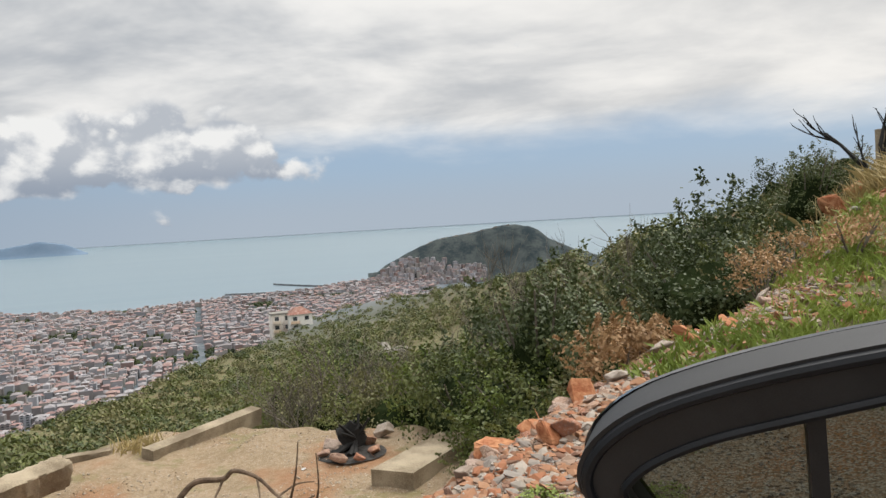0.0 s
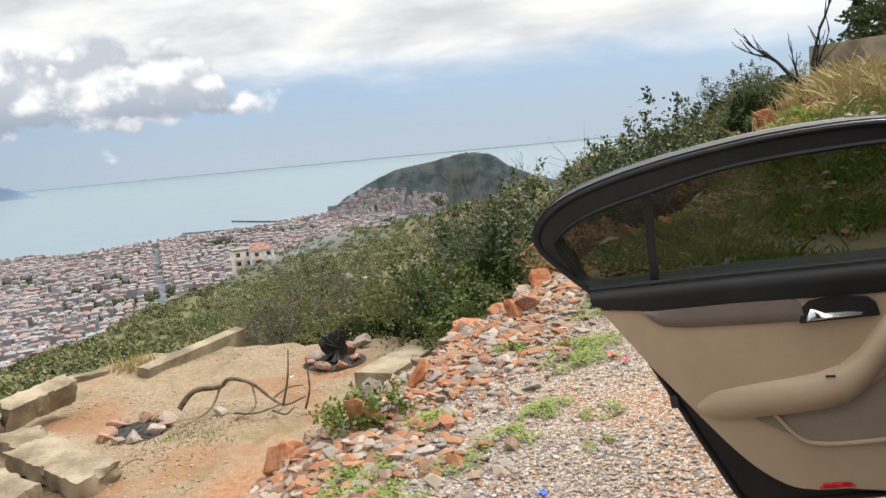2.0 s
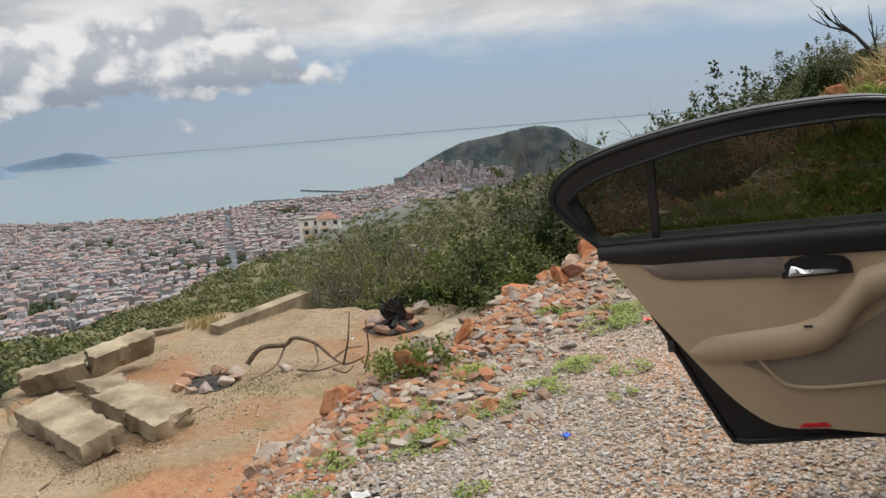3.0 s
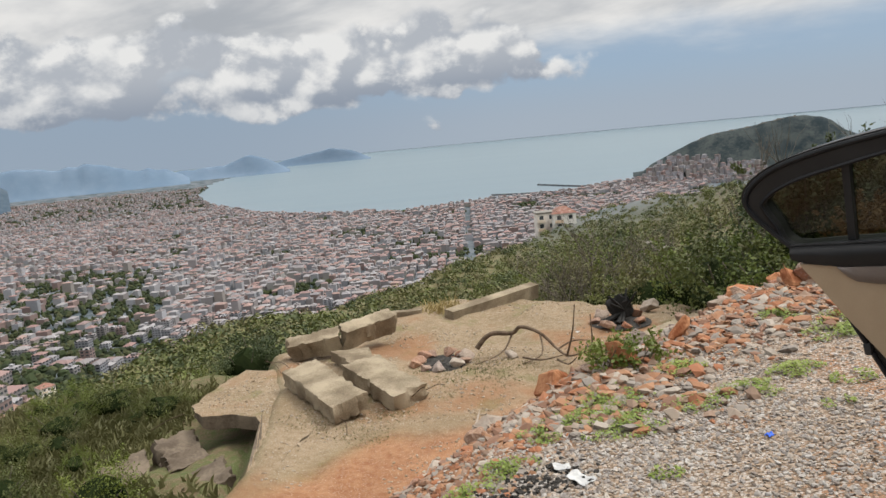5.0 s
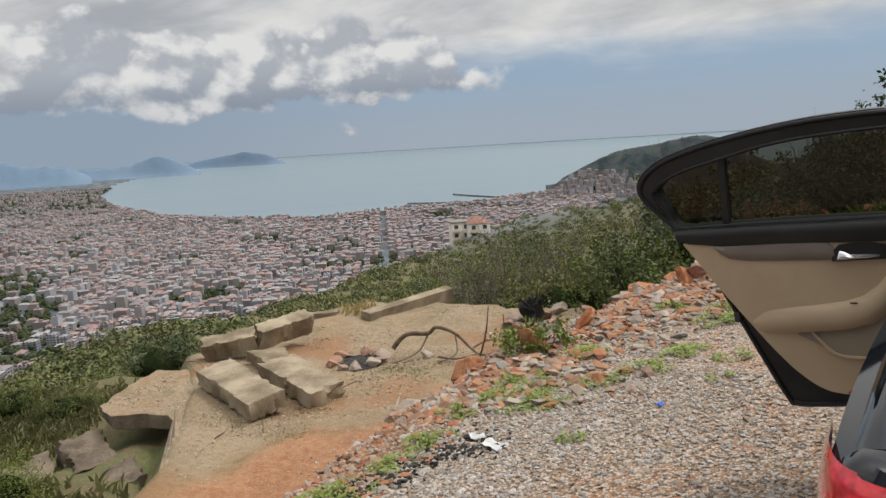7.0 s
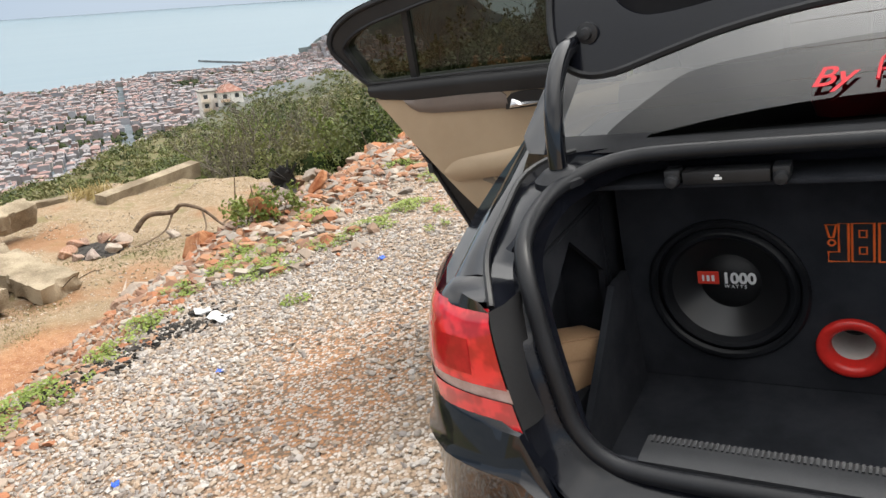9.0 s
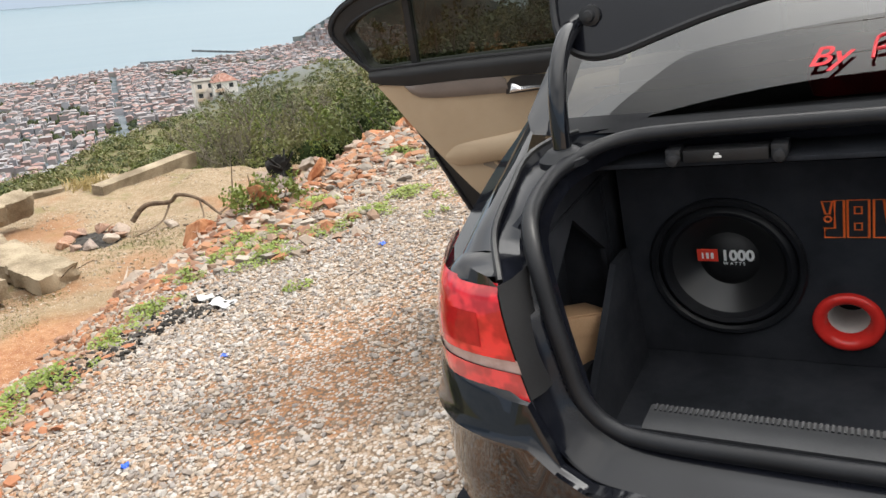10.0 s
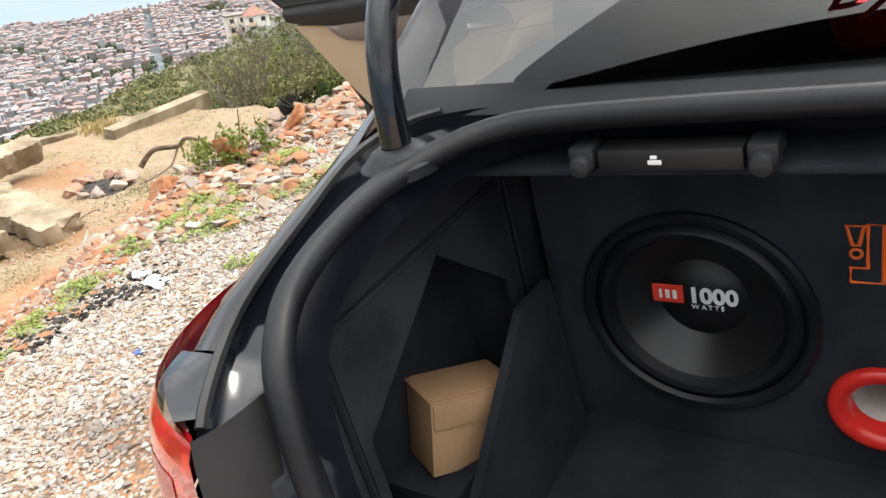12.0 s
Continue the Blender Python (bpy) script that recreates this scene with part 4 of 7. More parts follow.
def build_door(car):
    """The rear door, swung wide on its front edge; s runs from the hinge outwards (minus)."""
    ax = Vector((0.483, 0.127, 0)).normalized()
    out = Vector((-ax.y, ax.x, 0))
    lean = Vector((0, -0.1, 1))
    o = Vector((-0.86, 1.812, 0.924))
    to = lambda s, d, z: o + ax * s + out * d + lean * (z - 0.924)
    door = thing("open_rear_door", Matrix.Identity(4), "open rear door with beige inner trim", "")
    door.parent = car
    P = lambda pts, n=3: [(p.x, p.y) for p in spline([Vector((a, b, 0)) for a, b in pts], n)]
    edge = P([(0.0, 1.235), (-0.12, 1.28), (-0.25, 1.304), (-0.43, 1.316), (-0.58, 1.314), (-0.71, 1.306), (-0.84, 1.290), (-0.95, 1.266), (-1.02, 1.234), (-1.062, 1.195), (-1.075, 1.155), (-1.06, 1.115), (-1.01, 1.045), (-0.935, 0.945), (-0.87, 0.80), (-0.822, 0.664), (-0.755, 0.46), (-0.69, 0.275), (-0.665, 0.252), (-0.60, 0.246), (-0.33, 0.258), (0.0, 0.262)])
    hole = P([(-0.03, 1.185), (-0.12, 1.226), (-0.25, 1.242), (-0.45, 1.252), (-0.60, 1.247), (-0.77, 1.224), (-0.88, 1.206), (-0.96, 1.180), (-1.005, 1.150), (-1.012, 1.125), (-0.985, 1.06), (-0.955, 0.990), (-0.80, 0.980), (-0.50, 0.962), (-0.265, 0.944), (-0.03, 0.930)])
    bm = bmesh.new()
    plate(bm, edge, [hole], -0.030, 0.075, to)
    frame_ = part("door_shell", bm, M_BLACK, door, "black door shell and window frame", 40)
    bm = bmesh.new()
    skin = [(a * 1.006, b - 0.0) for a, b in edge]
    plate(bm, skin, [[(a, b) for a, b in hole]], 0.077, 0.092, to)
    part("outer_skin", bm, M_PAINT, door, "", 40)
    bm = bmesh.new()
    tube(bm, [to(a * 0.988, -0.032, 0.80 + (b - 0.80) * 0.975) for a, b in edge[:-1]], 0.009, 8)
    part("door_seal", bm, M_RUBBER, door, "black rubber seal round the edge")
    bm = bmesh.new()
    tube(bm, [to(a, -0.030, b) for a, b in hole], 0.007, 6, closed=True)
    part("window_seal", bm, M_RUBBER, door)
    bm = bmesh.new()
    big = [(a, b) for a, b in hole]
    loop = [bm.verts.new(to(a, 0.022, b)) for a, b in big]
    bm.faces.new(loop)
    part("pane", bm, M_TINT_DOOR, door, "dark tinted side window")
    bm = bmesh.new()
    plate(bm, [(-0.790, 0.970), (-0.768, 0.970), (-0.735, 1.235), (-0.757, 1.235)], [], -0.012, 0.034, to)
    part("window_divider", bm, M_BLACK, door)
    # belt trim
    bm = bmesh.new()
    rows_ = []
    for s, zt, zb in [(-0.955, 0.990, 0.945), (-0.90, 0.988, 0.925), (-0.80, 0.981, 0.905), (-0.60, 0.969, 0.895), (-0.40, 0.955, 0.876), (-0.2, 0.942, 0.86), (0.0, 0.928, 0.845)]:
        rows_.append([to(s, -0.026, zt + 0.002), to(s, -0.046, zt - 0.004), to(s, -0.062, zt - 0.018), to(s, -0.066, (zt + zb) / 2), to(s, -0.058, zb), to(s, -0.03, zb - 0.004)])
    loft(bm, rows_)
    part("belt_trim", bm, M_BLACK, door, "soft black window ledge", 60)
    bm = bmesh.new()
    tube(bm, [to(s, -0.044, z + 0.001) for s, z in [(-0.953, 0.990), (-0.80, 0.982), (-0.60, 0.970), (-0.40, 0.956), (-0.2, 0.943), (0.0, 0.930)]], 0.0028, 6)
    part("ledge_strip", bm, M_GREY, door)
    # trim panel, bulging into the cabin
    panel = P([(-0.938, 0.928), (-0.90, 0.858), (-0.845, 0.75), (-0.79, 0.655), (-0.735, 0.56), (-0.68, 0.47), (-0.625, 0.395), (-0.56, 0.335), (-0.50, 0.312), (-0.40, 0.306), (0.0, 0.306), (0.0, 0.86), (-0.40, 0.885), (-0.80, 0.910)])
    bm = bmesh.new()
    plate(bm, panel, [], -0.052, -0.028, to)
    part("trim_panel", bm, M_BEIGE, door, "beige moulded trim panel", 40)
    bm = bmesh.new()
    rows_ = []
    for s, zt, zb in [(-0.826, 0.912, 0.905), (-0.805, 0.909, 0.872), (-0.78, 0.907, 0.853), (-0.72, 0.903, 0.840), (-0.60, 0.896, 0.828), (-0.45, 0.884, 0.815), (-0.433, 0.865, 0.811)]:
        rows_.append([to(s, -0.050, zt), to(s, -0.060, zt - 0.004), to(s, -0.064, (zt + zb) / 2), to(s, -0.058, zb + 0.003), to(s, -0.050, zb)])
    loft(bm, rows_)
    part("inlay", bm, M_INLAY, door, "warm grey decorative inlay", 60)
    # armrest that climbs into the pull handle
    bm = bmesh.new()
    rows_ = []
    for s, zt, zb, d in [(-0.745, 0.612, 0.575, 0.054), (-0.70, 0.632, 0.553, 0.064), (-0.60, 0.640, 0.553, 0.072), (-0.50, 0.645, 0.556, 0.078), (-0.43, 0.652, 0.562, 0.082), (-0.37, 0.668, 0.578, 0.086), (-0.32, 0.705, 0.61, 0.088), (-0.28, 0.755, 0.66, 0.088), (-0.24, 0.80, 0.71, 0.086), (-0.15, 0.82, 0.74, 0.09), (0.0, 0.83, 0.75, 0.08)]:
        rows_.append([to(s, -0.050, zt + 0.012), to(s, -d * 0.8, zt + 0.006), to(s, -d, zt - 0.010), to(s, -d, (zt + zb) / 2), to(s, -d * 0.93, zb + 0.004), to(s, -0.050, zb)])
    loft(bm, rows_)
    part("armrest", bm, M_BEIGE, door, "beige armrest rising into a pull handle", 70)
    # raised skin; its grey-brown holds textile tone and the recess's shade
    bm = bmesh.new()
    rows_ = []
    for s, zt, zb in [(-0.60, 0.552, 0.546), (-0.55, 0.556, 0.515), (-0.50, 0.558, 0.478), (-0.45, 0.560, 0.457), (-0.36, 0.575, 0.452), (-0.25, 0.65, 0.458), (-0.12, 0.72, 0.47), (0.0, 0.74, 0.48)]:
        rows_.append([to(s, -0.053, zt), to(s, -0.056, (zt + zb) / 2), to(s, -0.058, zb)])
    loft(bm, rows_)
    part("door_pocket", bm, M_BEIGE_DARK, door, "grey-brown map pocket with recess shade in its colour", 60)
    bm = bmesh.new()
    tube(bm, spline([to(s, -0.060, z) for s, z in [(-0.55, 0.556), (-0.50, 0.478), (-0.45, 0.456), (-0.36, 0.450), (-0.22, 0.457), (0.0, 0.47)]], 4), 0.006, 6)
    part("pocket_lip", bm, M_BEIGE, door)
    bm = bmesh.new()
    plate(bm, P([(-0.445, 0.812), (-0.415, 0.868), (-0.28, 0.858), (-0.26, 0.805)]), [], -0.062, -0.04, to)
    part("handle_recess", bm, M_BLACK, door)
    bm = bmesh.new()
    rows_ = [[to(s, -0.064, zb), to(s, -0.074, zb + 0.004), to(s, -0.076, (zb + zt) / 2), to(s, -0.064, zt)] for s, zb, zt in [(-0.430, 0.815, 0.820), (-0.415, 0.815, 0.848), (-0.405, 0.815, 0.845), (-0.385, 0.815, 0.832), (-0.33, 0.814, 0.828), (-0.30, 0.814, 0.822)]]
    loft(bm, rows_)
    part("inner_handle", bm, M_CHROME, door, "satin chrome inner handle", 60)
    bm = bmesh.new()
    plate(bm, [(-0.477, 0.315), (-0.462, 0.328), (-0.398, 0.328), (-0.385, 0.315)], [], -0.060, -0.05, to)
    part("door_reflector", bm, M_LAMP, door, "small red reflector")
    bm = bmesh.new()
    block(bm, to(-0.40, -0.083, 0.662) - Vector((0.012, 0.002, 0.003)), to(-0.40, -0.083, 0.662) + Vector((0.012, 0.002, 0.003)), 0.001)
    part("window_switch", bm, M_BLACK, door)
    bm = bmesh.new()
    block(bm, to(-0.80, -0.036, 0.62) - Vector((0.012, 0.01, 0.02)), to(-0.80, -0.036, 0.62) + Vector((0.012, 0.01, 0.02)), 0.005)
    part("door_latch", bm, M_GREY, door)


the_car = build_car()


# ---- what stands in the boot ----
def text_mesh(body, size, m, mat, depth=0.0008, shear=0.0, spacing=1.0, bold=0.0):
    """Letters as a mesh, in the built-in font."""
    c = bpy.data.curves.new("letters", "FONT")
    c.body, c.size, c.extrude, c.shear, c.space_character, c.offset = body, size, depth, shear, spacing, bold
    tmp = new("letters", c)
    dg = bpy.context.evaluated_depsgraph_get()
    me = bpy.data.meshes.new_from_object(tmp.evaluated_get(dg))
    bpy.data.objects.remove(tmp)
    me.materials.clear()
    me.materials.append(mat)
    ob = new("lettering", me)
    ob.matrix_local = m
    return ob


FACE = Matrix.Translation((0, 0.69, 0)) @ Matrix(((1, 0, 0, 0), (0, 0, -1, 0), (0, 1, 0, 0), (0, 0, 0, 1)))   # letters x right, y up, facing back


def build_speaker_box():
    box = thing("speaker_box", CAR, "black carpeted speaker box filling the boot", "speaker")
    bm = bmesh.new()
    cx, cz, rad = -0.338, 0.585, 0.147
    cuts = [[(cx + rad * math.cos(a), cz + rad * math.sin(a)) for a in np.linspace(0, 2 * math.pi, 40, endpoint=False)],
            [(-cx + rad * math.cos(a), cz + rad * math.sin(a)) for a in np.linspace(0, 2 * math.pi, 40, endpoint=False)],
            [(-0.0 - 0.108 + 0.041 * math.cos(a), 0.466 + 0.041 * math.sin(a)) for a in np.linspace(0, 2 * math.pi, 28, endpoint=False)]]
    plate(bm, [(-0.552, 0.362), (0.552, 0.362), (0.552, 0.815), (-0.552, 0.815)], cuts, 0.690, 0.708)
    part("front_board", bm, M_FELT, box, "", None)
    bm = bmesh.new()
    block(bm, (-0.552, 0.709, 0.815), (0.552, 0.95, 0.83), 0.004)
    block(bm, (-0.552, 0.93, 0.362), (0.552, 0.95, 0.815), 0.004)
    part("cabinet", bm, M_FELT, box)
    for k, x in enumerate((cx, -cx)):
        sub = thing("subwoofer", Matrix.Identity(4), "", "")
        sub.parent = box
        c = (x, 0.690, cz)
        w = -AHEAD
        bm = bmesh.new()
        lathe(bm, [(0.160, 0.0), (0.161, 0.008), (0.156, 0.013), (0.148, 0.012), (0.143, 0.006), (0.143, -0.01)], c, RIGHT, UP, w, 56)
        part("basket_rim", bm, M_RUBBER, sub)
        bm = bmesh.new()
        lathe(bm, [(0.1435, -0.004), (0.139, 0.006), (0.131, 0.011), (0.123, 0.008), (0.117, -0.003), (0.115, -0.006)], c, RIGHT, UP, w, 56)
        part("surround", bm, M_RUBBER, sub, "rolled rubber surround")
        bm = bmesh.new()
        lathe(bm, [(0.116, -0.006), (0.10, -0.018), (0.08, -0.032), (0.062, -0.043)], c, RIGHT, UP, w, 56)
        part("cone", bm, M_CONE, sub, "sheen of a black cone", 60)
        bm = bmesh.new()
        lathe(bm, [(0.063, -0.043), (0.055, -0.035), (0.04, -0.027), (0.02, -0.0225), (0.0005, -0.021)], c, RIGHT, UP, w, 40)
        cap = part("dust_cap", bm, M_BLACK, sub, "", 60)
        bm = bmesh.new()
        block(bm, (x - 0.062, 0.7055, cz + 0.005), (x - 0.018, 0.7085, cz + 0.034), 0.001)
        patch = part("logo_patch", bm, M_ORANGE_RED, cap, "red logo patch", None)
        bm = bmesh.new()
        for a, b_ in ((-0.052, 0.004), (-0.043, 0.006), (-0.033, 0.006)):
            block(bm, (x + a, 0.7045, cz + 0.012), (x + a + b_, 0.7065, cz + 0.026), 0.0005)
        part("logo_bars", bm, M_WHITE, cap, "", None)
        for body, size, dx, dz, bold in (("1000", 0.034, -0.012, 0.008, 0.0012), ("WATTS", 0.0105, -0.008, -0.003, 0.0)):
            t = text_mesh(body, size, Matrix.Translation((x + dx, 0.0165, cz + dz)) @ FACE, M_WHITE, 0.0008, spacing=1.0 if body == "1000" else 1.45, bold=bold)
            t.name = "number" if body == "1000" else "word"
            t.parent = cap
    port = thing("bass_port", Matrix.Identity(4), "", "")
    port.parent = box
    c = (-0.108, 0.690, 0.466)
    bm = bmesh.new()
    lathe(bm, [(0.066, 0.0), (0.066, 0.006), (0.062, 0.011), (0.055, 0.0125), (0.047, 0.010), (0.041, 0.002), (0.039, -0.02)], c, RIGHT, UP, -AHEAD, 44)
    part("flange", bm, M_RED, port, "glossy red flared ring", 60)
    bm = bmesh.new()
    lathe(bm, [(0.039, -0.02), (0.039, -0.12)], c, RIGHT, UP, -AHEAD, 32)
    part("pipe", bm, M_PAPER, port, "pale inner pipe", 60)
    # outlined orange mark: three plain strokes and an exclamation wedge
    mark = thing("orange_mark", Matrix.Identity(4), "", "")
    mark.parent = box
    strokes = [
        [(-0.150, 0.732), (-0.132, 0.732), (-0.137, 0.706), (-0.144, 0.706)],
        [(-0.128, 0.734), (-0.112, 0.734), (-0.112, 0.656), (-0.146, 0.656), (-0.146, 0.676), (-0.128, 0.676)],
        [(-0.106, 0.734), (-0.070, 0.734), (-0.070, 0.656), (-0.106, 0.656)],
        [(-0.062, 0.734), (-0.046, 0.734), (-0.038, 0.674), (-0.030, 0.656), (-0.062, 0.656)]]
    for pts in strokes:
        bm = bmesh.new()
        path = [Vector((a, 0.6875, b)) for a, b in pts]
        tube(bm, path, 0.0024, 4, closed=True)
        part("stroke", bm, M_ORANGE, mark, "", None)
    bm = bmesh.new()
    tube(bm, [Vector((-0.140 + 0.006 * math.cos(a), 0.6875, 0.695 + 0.006 * math.sin(a))) for a in np.linspace(0, 2 * math.pi, 12, endpoint=False)], 0.002, 4, closed=True)
    part("dot", bm, M_ORANGE, mark, "", None)
    for z0 in (0.712, 0.678):
        bm = bmesh.new()
        tube(bm, [Vector((a, 0.6875, b)) for a, b in [(-0.094, z0 + 0.008), (-0.082, z0 + 0.008), (-0.082, z0 - 0.006), (-0.094, z0 - 0.006)]], 0.002, 4, closed=True)
        part("stroke", bm, M_ORANGE, mark, "", None)


M_CONE = material("black_speaker_cone", 0.32, 0.0, 0.6)[0]
M_CONE.node_tree.nodes["Principled BSDF"].inputs["Base Color"].default_value = (0.014, 0.014, 0.015, 1)
M_ORANGE_RED = speckled("red_patch", (0.72, 0.05, 0.03), (0.78, 0.07, 0.04), 9, 0.4, 0, 90, 0.4, world_space=False)
build_speaker_box()


def build_carton():
    m = CAR @ pose(-0.622, 0.470, 0.478, 0, 0, 0) @ pose(0, 0, 0, -16, -6, -30)
    box = thing("cardboard_box", m, "small brown cardboard box lying in the boot pocket", "box")
    bm = bmesh.new()
    block(bm, (-0.050, -0.07, -0.02), (0.050, 0.07, 0.090), 0.002)
    part("body", bm, M_CARTON, box)
    for x in (-0.052, 0.0525):
        bm = bmesh.new()
        block(bm, (x - 0.0012, -0.067, 0.05), (x + 0.0008, 0.067, 0.088), 0.0004)
        part("flap", bm, M_CARTON, box)
    bm = bmesh.new()
    block(bm, (-0.045, -0.073, 0.091), (0.045, 0.065, 0.0935), 0.0006)
    part("lid_flap", bm, M_CARTON, box)
    bm = bmesh.new()
    block(bm, (-0.69, 0.36, 0.362), (-0.57, 0.60, 0.474), 0.006)
    whole("felt_step", bm, M_FELT, CAR, "black felt covered step in the boot pocket", "boot lining")
    # black divider panel that leans beside it
    bm = bmesh.new()
    plate(bm, [(0.20, 0.362), (0.66, 0.362), (0.66, 0.64), (0.57, 0.645), (0.22, 0.39)], [], 0.0, 0.014, lambda y, d, z: Vector((-0.522 - d - 0.05 * (z - 0.36), y, z)))
    whole("divider_panel", bm, M_FELT, CAR, "black felt divider panel leaning in the boot", "panel")
    bm = bmesh.new()
    bmesh.ops.create_icosphere(bm, subdivisions=3, radius=0.022)
    for v in bm.verts:
        v.co *= 1 + 0.5 * noise.noise(v.co * 60)
    whole("crumpled_wrapper", bm, M_WHITE, CAR @ Matrix.Translation((-0.60, 0.315, 0.405)), "crumpled white wrapper on the boot floor", "litter")


build_carton()


def build_window_lettering():
    m = Matrix.Translation((-0.158, 0.597, 1.008)) @ Matrix.Rotation(radians(33), 4, "X")
    base = CAR @ m
    s = thing("window_sticker", base, "red script sticker on the rear window", "sticker")
    t = text_mesh("By", 0.062, Matrix.Translation((0, 0, 0.0125)), M_REDTEXT, 0.0005, shear=0.35, bold=0.0006)
    t.name = "word"
    t.parent = s
    bm = bmesh.new()
    tube(bm, spline([(0.098, 0.004, 0.0125), (0.105, 0.05, 0.0125), (0.125, 0.052, 0.0125), (0.122, 0.03, 0.0125), (0.104, 0.024, 0.0125)], 6), 0.003, 6)
    tube(bm, [(0.135, 0.014, 0.0128), (0.30, 0.014, 0.0128)], 0.006, 6)
    part("bar", bm, M_REDTEXT, s, "", None)
    bm = bmesh.new()
    block(bm, (-0.30, -0.07, 0.0), (0.30, 0.07, 0.10), 0.035)
    whole("red_cushion", bm, M_REDTEXT, CAR @ Matrix.Translation((0.13, 0.76, 0.928)), "red cushion on the parcel shelf", "cushion")


build_window_lettering()

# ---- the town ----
# walls and roofs drawn towards blue-grey, distance haze put into their colours
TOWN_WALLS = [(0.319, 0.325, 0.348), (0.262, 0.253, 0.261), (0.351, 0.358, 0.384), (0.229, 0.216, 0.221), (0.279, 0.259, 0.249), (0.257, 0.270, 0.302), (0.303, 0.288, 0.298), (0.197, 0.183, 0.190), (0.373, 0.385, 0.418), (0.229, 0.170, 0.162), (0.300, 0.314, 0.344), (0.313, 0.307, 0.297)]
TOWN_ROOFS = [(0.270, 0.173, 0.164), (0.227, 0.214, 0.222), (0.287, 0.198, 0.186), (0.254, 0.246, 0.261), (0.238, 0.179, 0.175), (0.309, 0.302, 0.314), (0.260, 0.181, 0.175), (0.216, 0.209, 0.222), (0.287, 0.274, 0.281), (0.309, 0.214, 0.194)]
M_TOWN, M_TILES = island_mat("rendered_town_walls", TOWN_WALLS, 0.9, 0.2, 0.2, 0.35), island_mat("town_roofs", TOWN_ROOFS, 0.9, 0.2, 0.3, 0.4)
M_DARK_PANE = speckled("dark_window_glass", (0.03, 0.035, 0.04), (0.07, 0.08, 0.09), 0.3, 0.15, 0, 2.0, 0.6)
M_TREE_FAR = island_mat("far_tree_crowns", [(0.028, 0.045, 0.018), (0.04, 0.055, 0.022), (0.022, 0.036, 0.02), (0.055, 0.065, 0.03)], 0.9, 0.1, 0.6, 0.2)
M_ASPHALT = speckled("asphalt", (0.05, 0.05, 0.052), (0.09, 0.088, 0.085), 0.1, 0.9, 0, 3.0, 0.2)
rnd = random.Random(7)


def quad_box(verts, faces, base, ux, uy, w, d, h, up=Vector((0, 0, 1))):
    i = len(verts)
    for a, b, c in ((-1, -1, 0), (1, -1, 0), (1, 1, 0), (-1, 1, 0), (-1, -1, 1), (1, -1, 1), (1, 1, 1), (-1, 1, 1)):
        verts.append(base + ux * (a * w / 2) + uy * (b * d / 2) + up * (c * h))
    for f in ((0, 1, 5, 4), (1, 2, 6, 5), (2, 3, 7, 6), (3, 0, 4, 7), (4, 5, 6, 7)):
        faces.append(tuple(i + k for k in f))


def hip_roof(verts, faces, base, ux, uy, w, d, h):
    i = len(verts)
    w, d = w + 0.9, d + 0.9
    for a, b in ((-1, -1), (1, -1), (1, 1), (-1, 1)):
        verts.append(base + ux * (a * w / 2) + uy * (b * d / 2))
    r = max(0.0, w - d) / 2 + 0.3
    verts.append(base + ux * -r + Vector((0, 0, h)))
    verts.append(base + ux * r + Vector((0, 0, h)))
    for f in ((0, 1, 5, 4), (1, 2, 5), (2, 3, 4, 5), (3, 0, 4), (3, 2, 1, 0)):
        faces.append(tuple(i + k for k in f))


def town_green(az, d):
    """Woods and orchards between the quarters."""
    g = noise.noise((d * math.sin(radians(az)) * 0.006, d * math.cos(radians(az)) * 0.006, 9))
    if az > 46:
        g += 0.75 * smooth(2300, 1400, d) * smooth(45.5, 51, az)
        g -= 0.35 * math.exp(-((az - 52) / 4) ** 2 - ((d - 640) / 110) ** 2) * 2
    if d > 3000:
        g += 0.5 * smooth(3000, 4600, d)
    return g


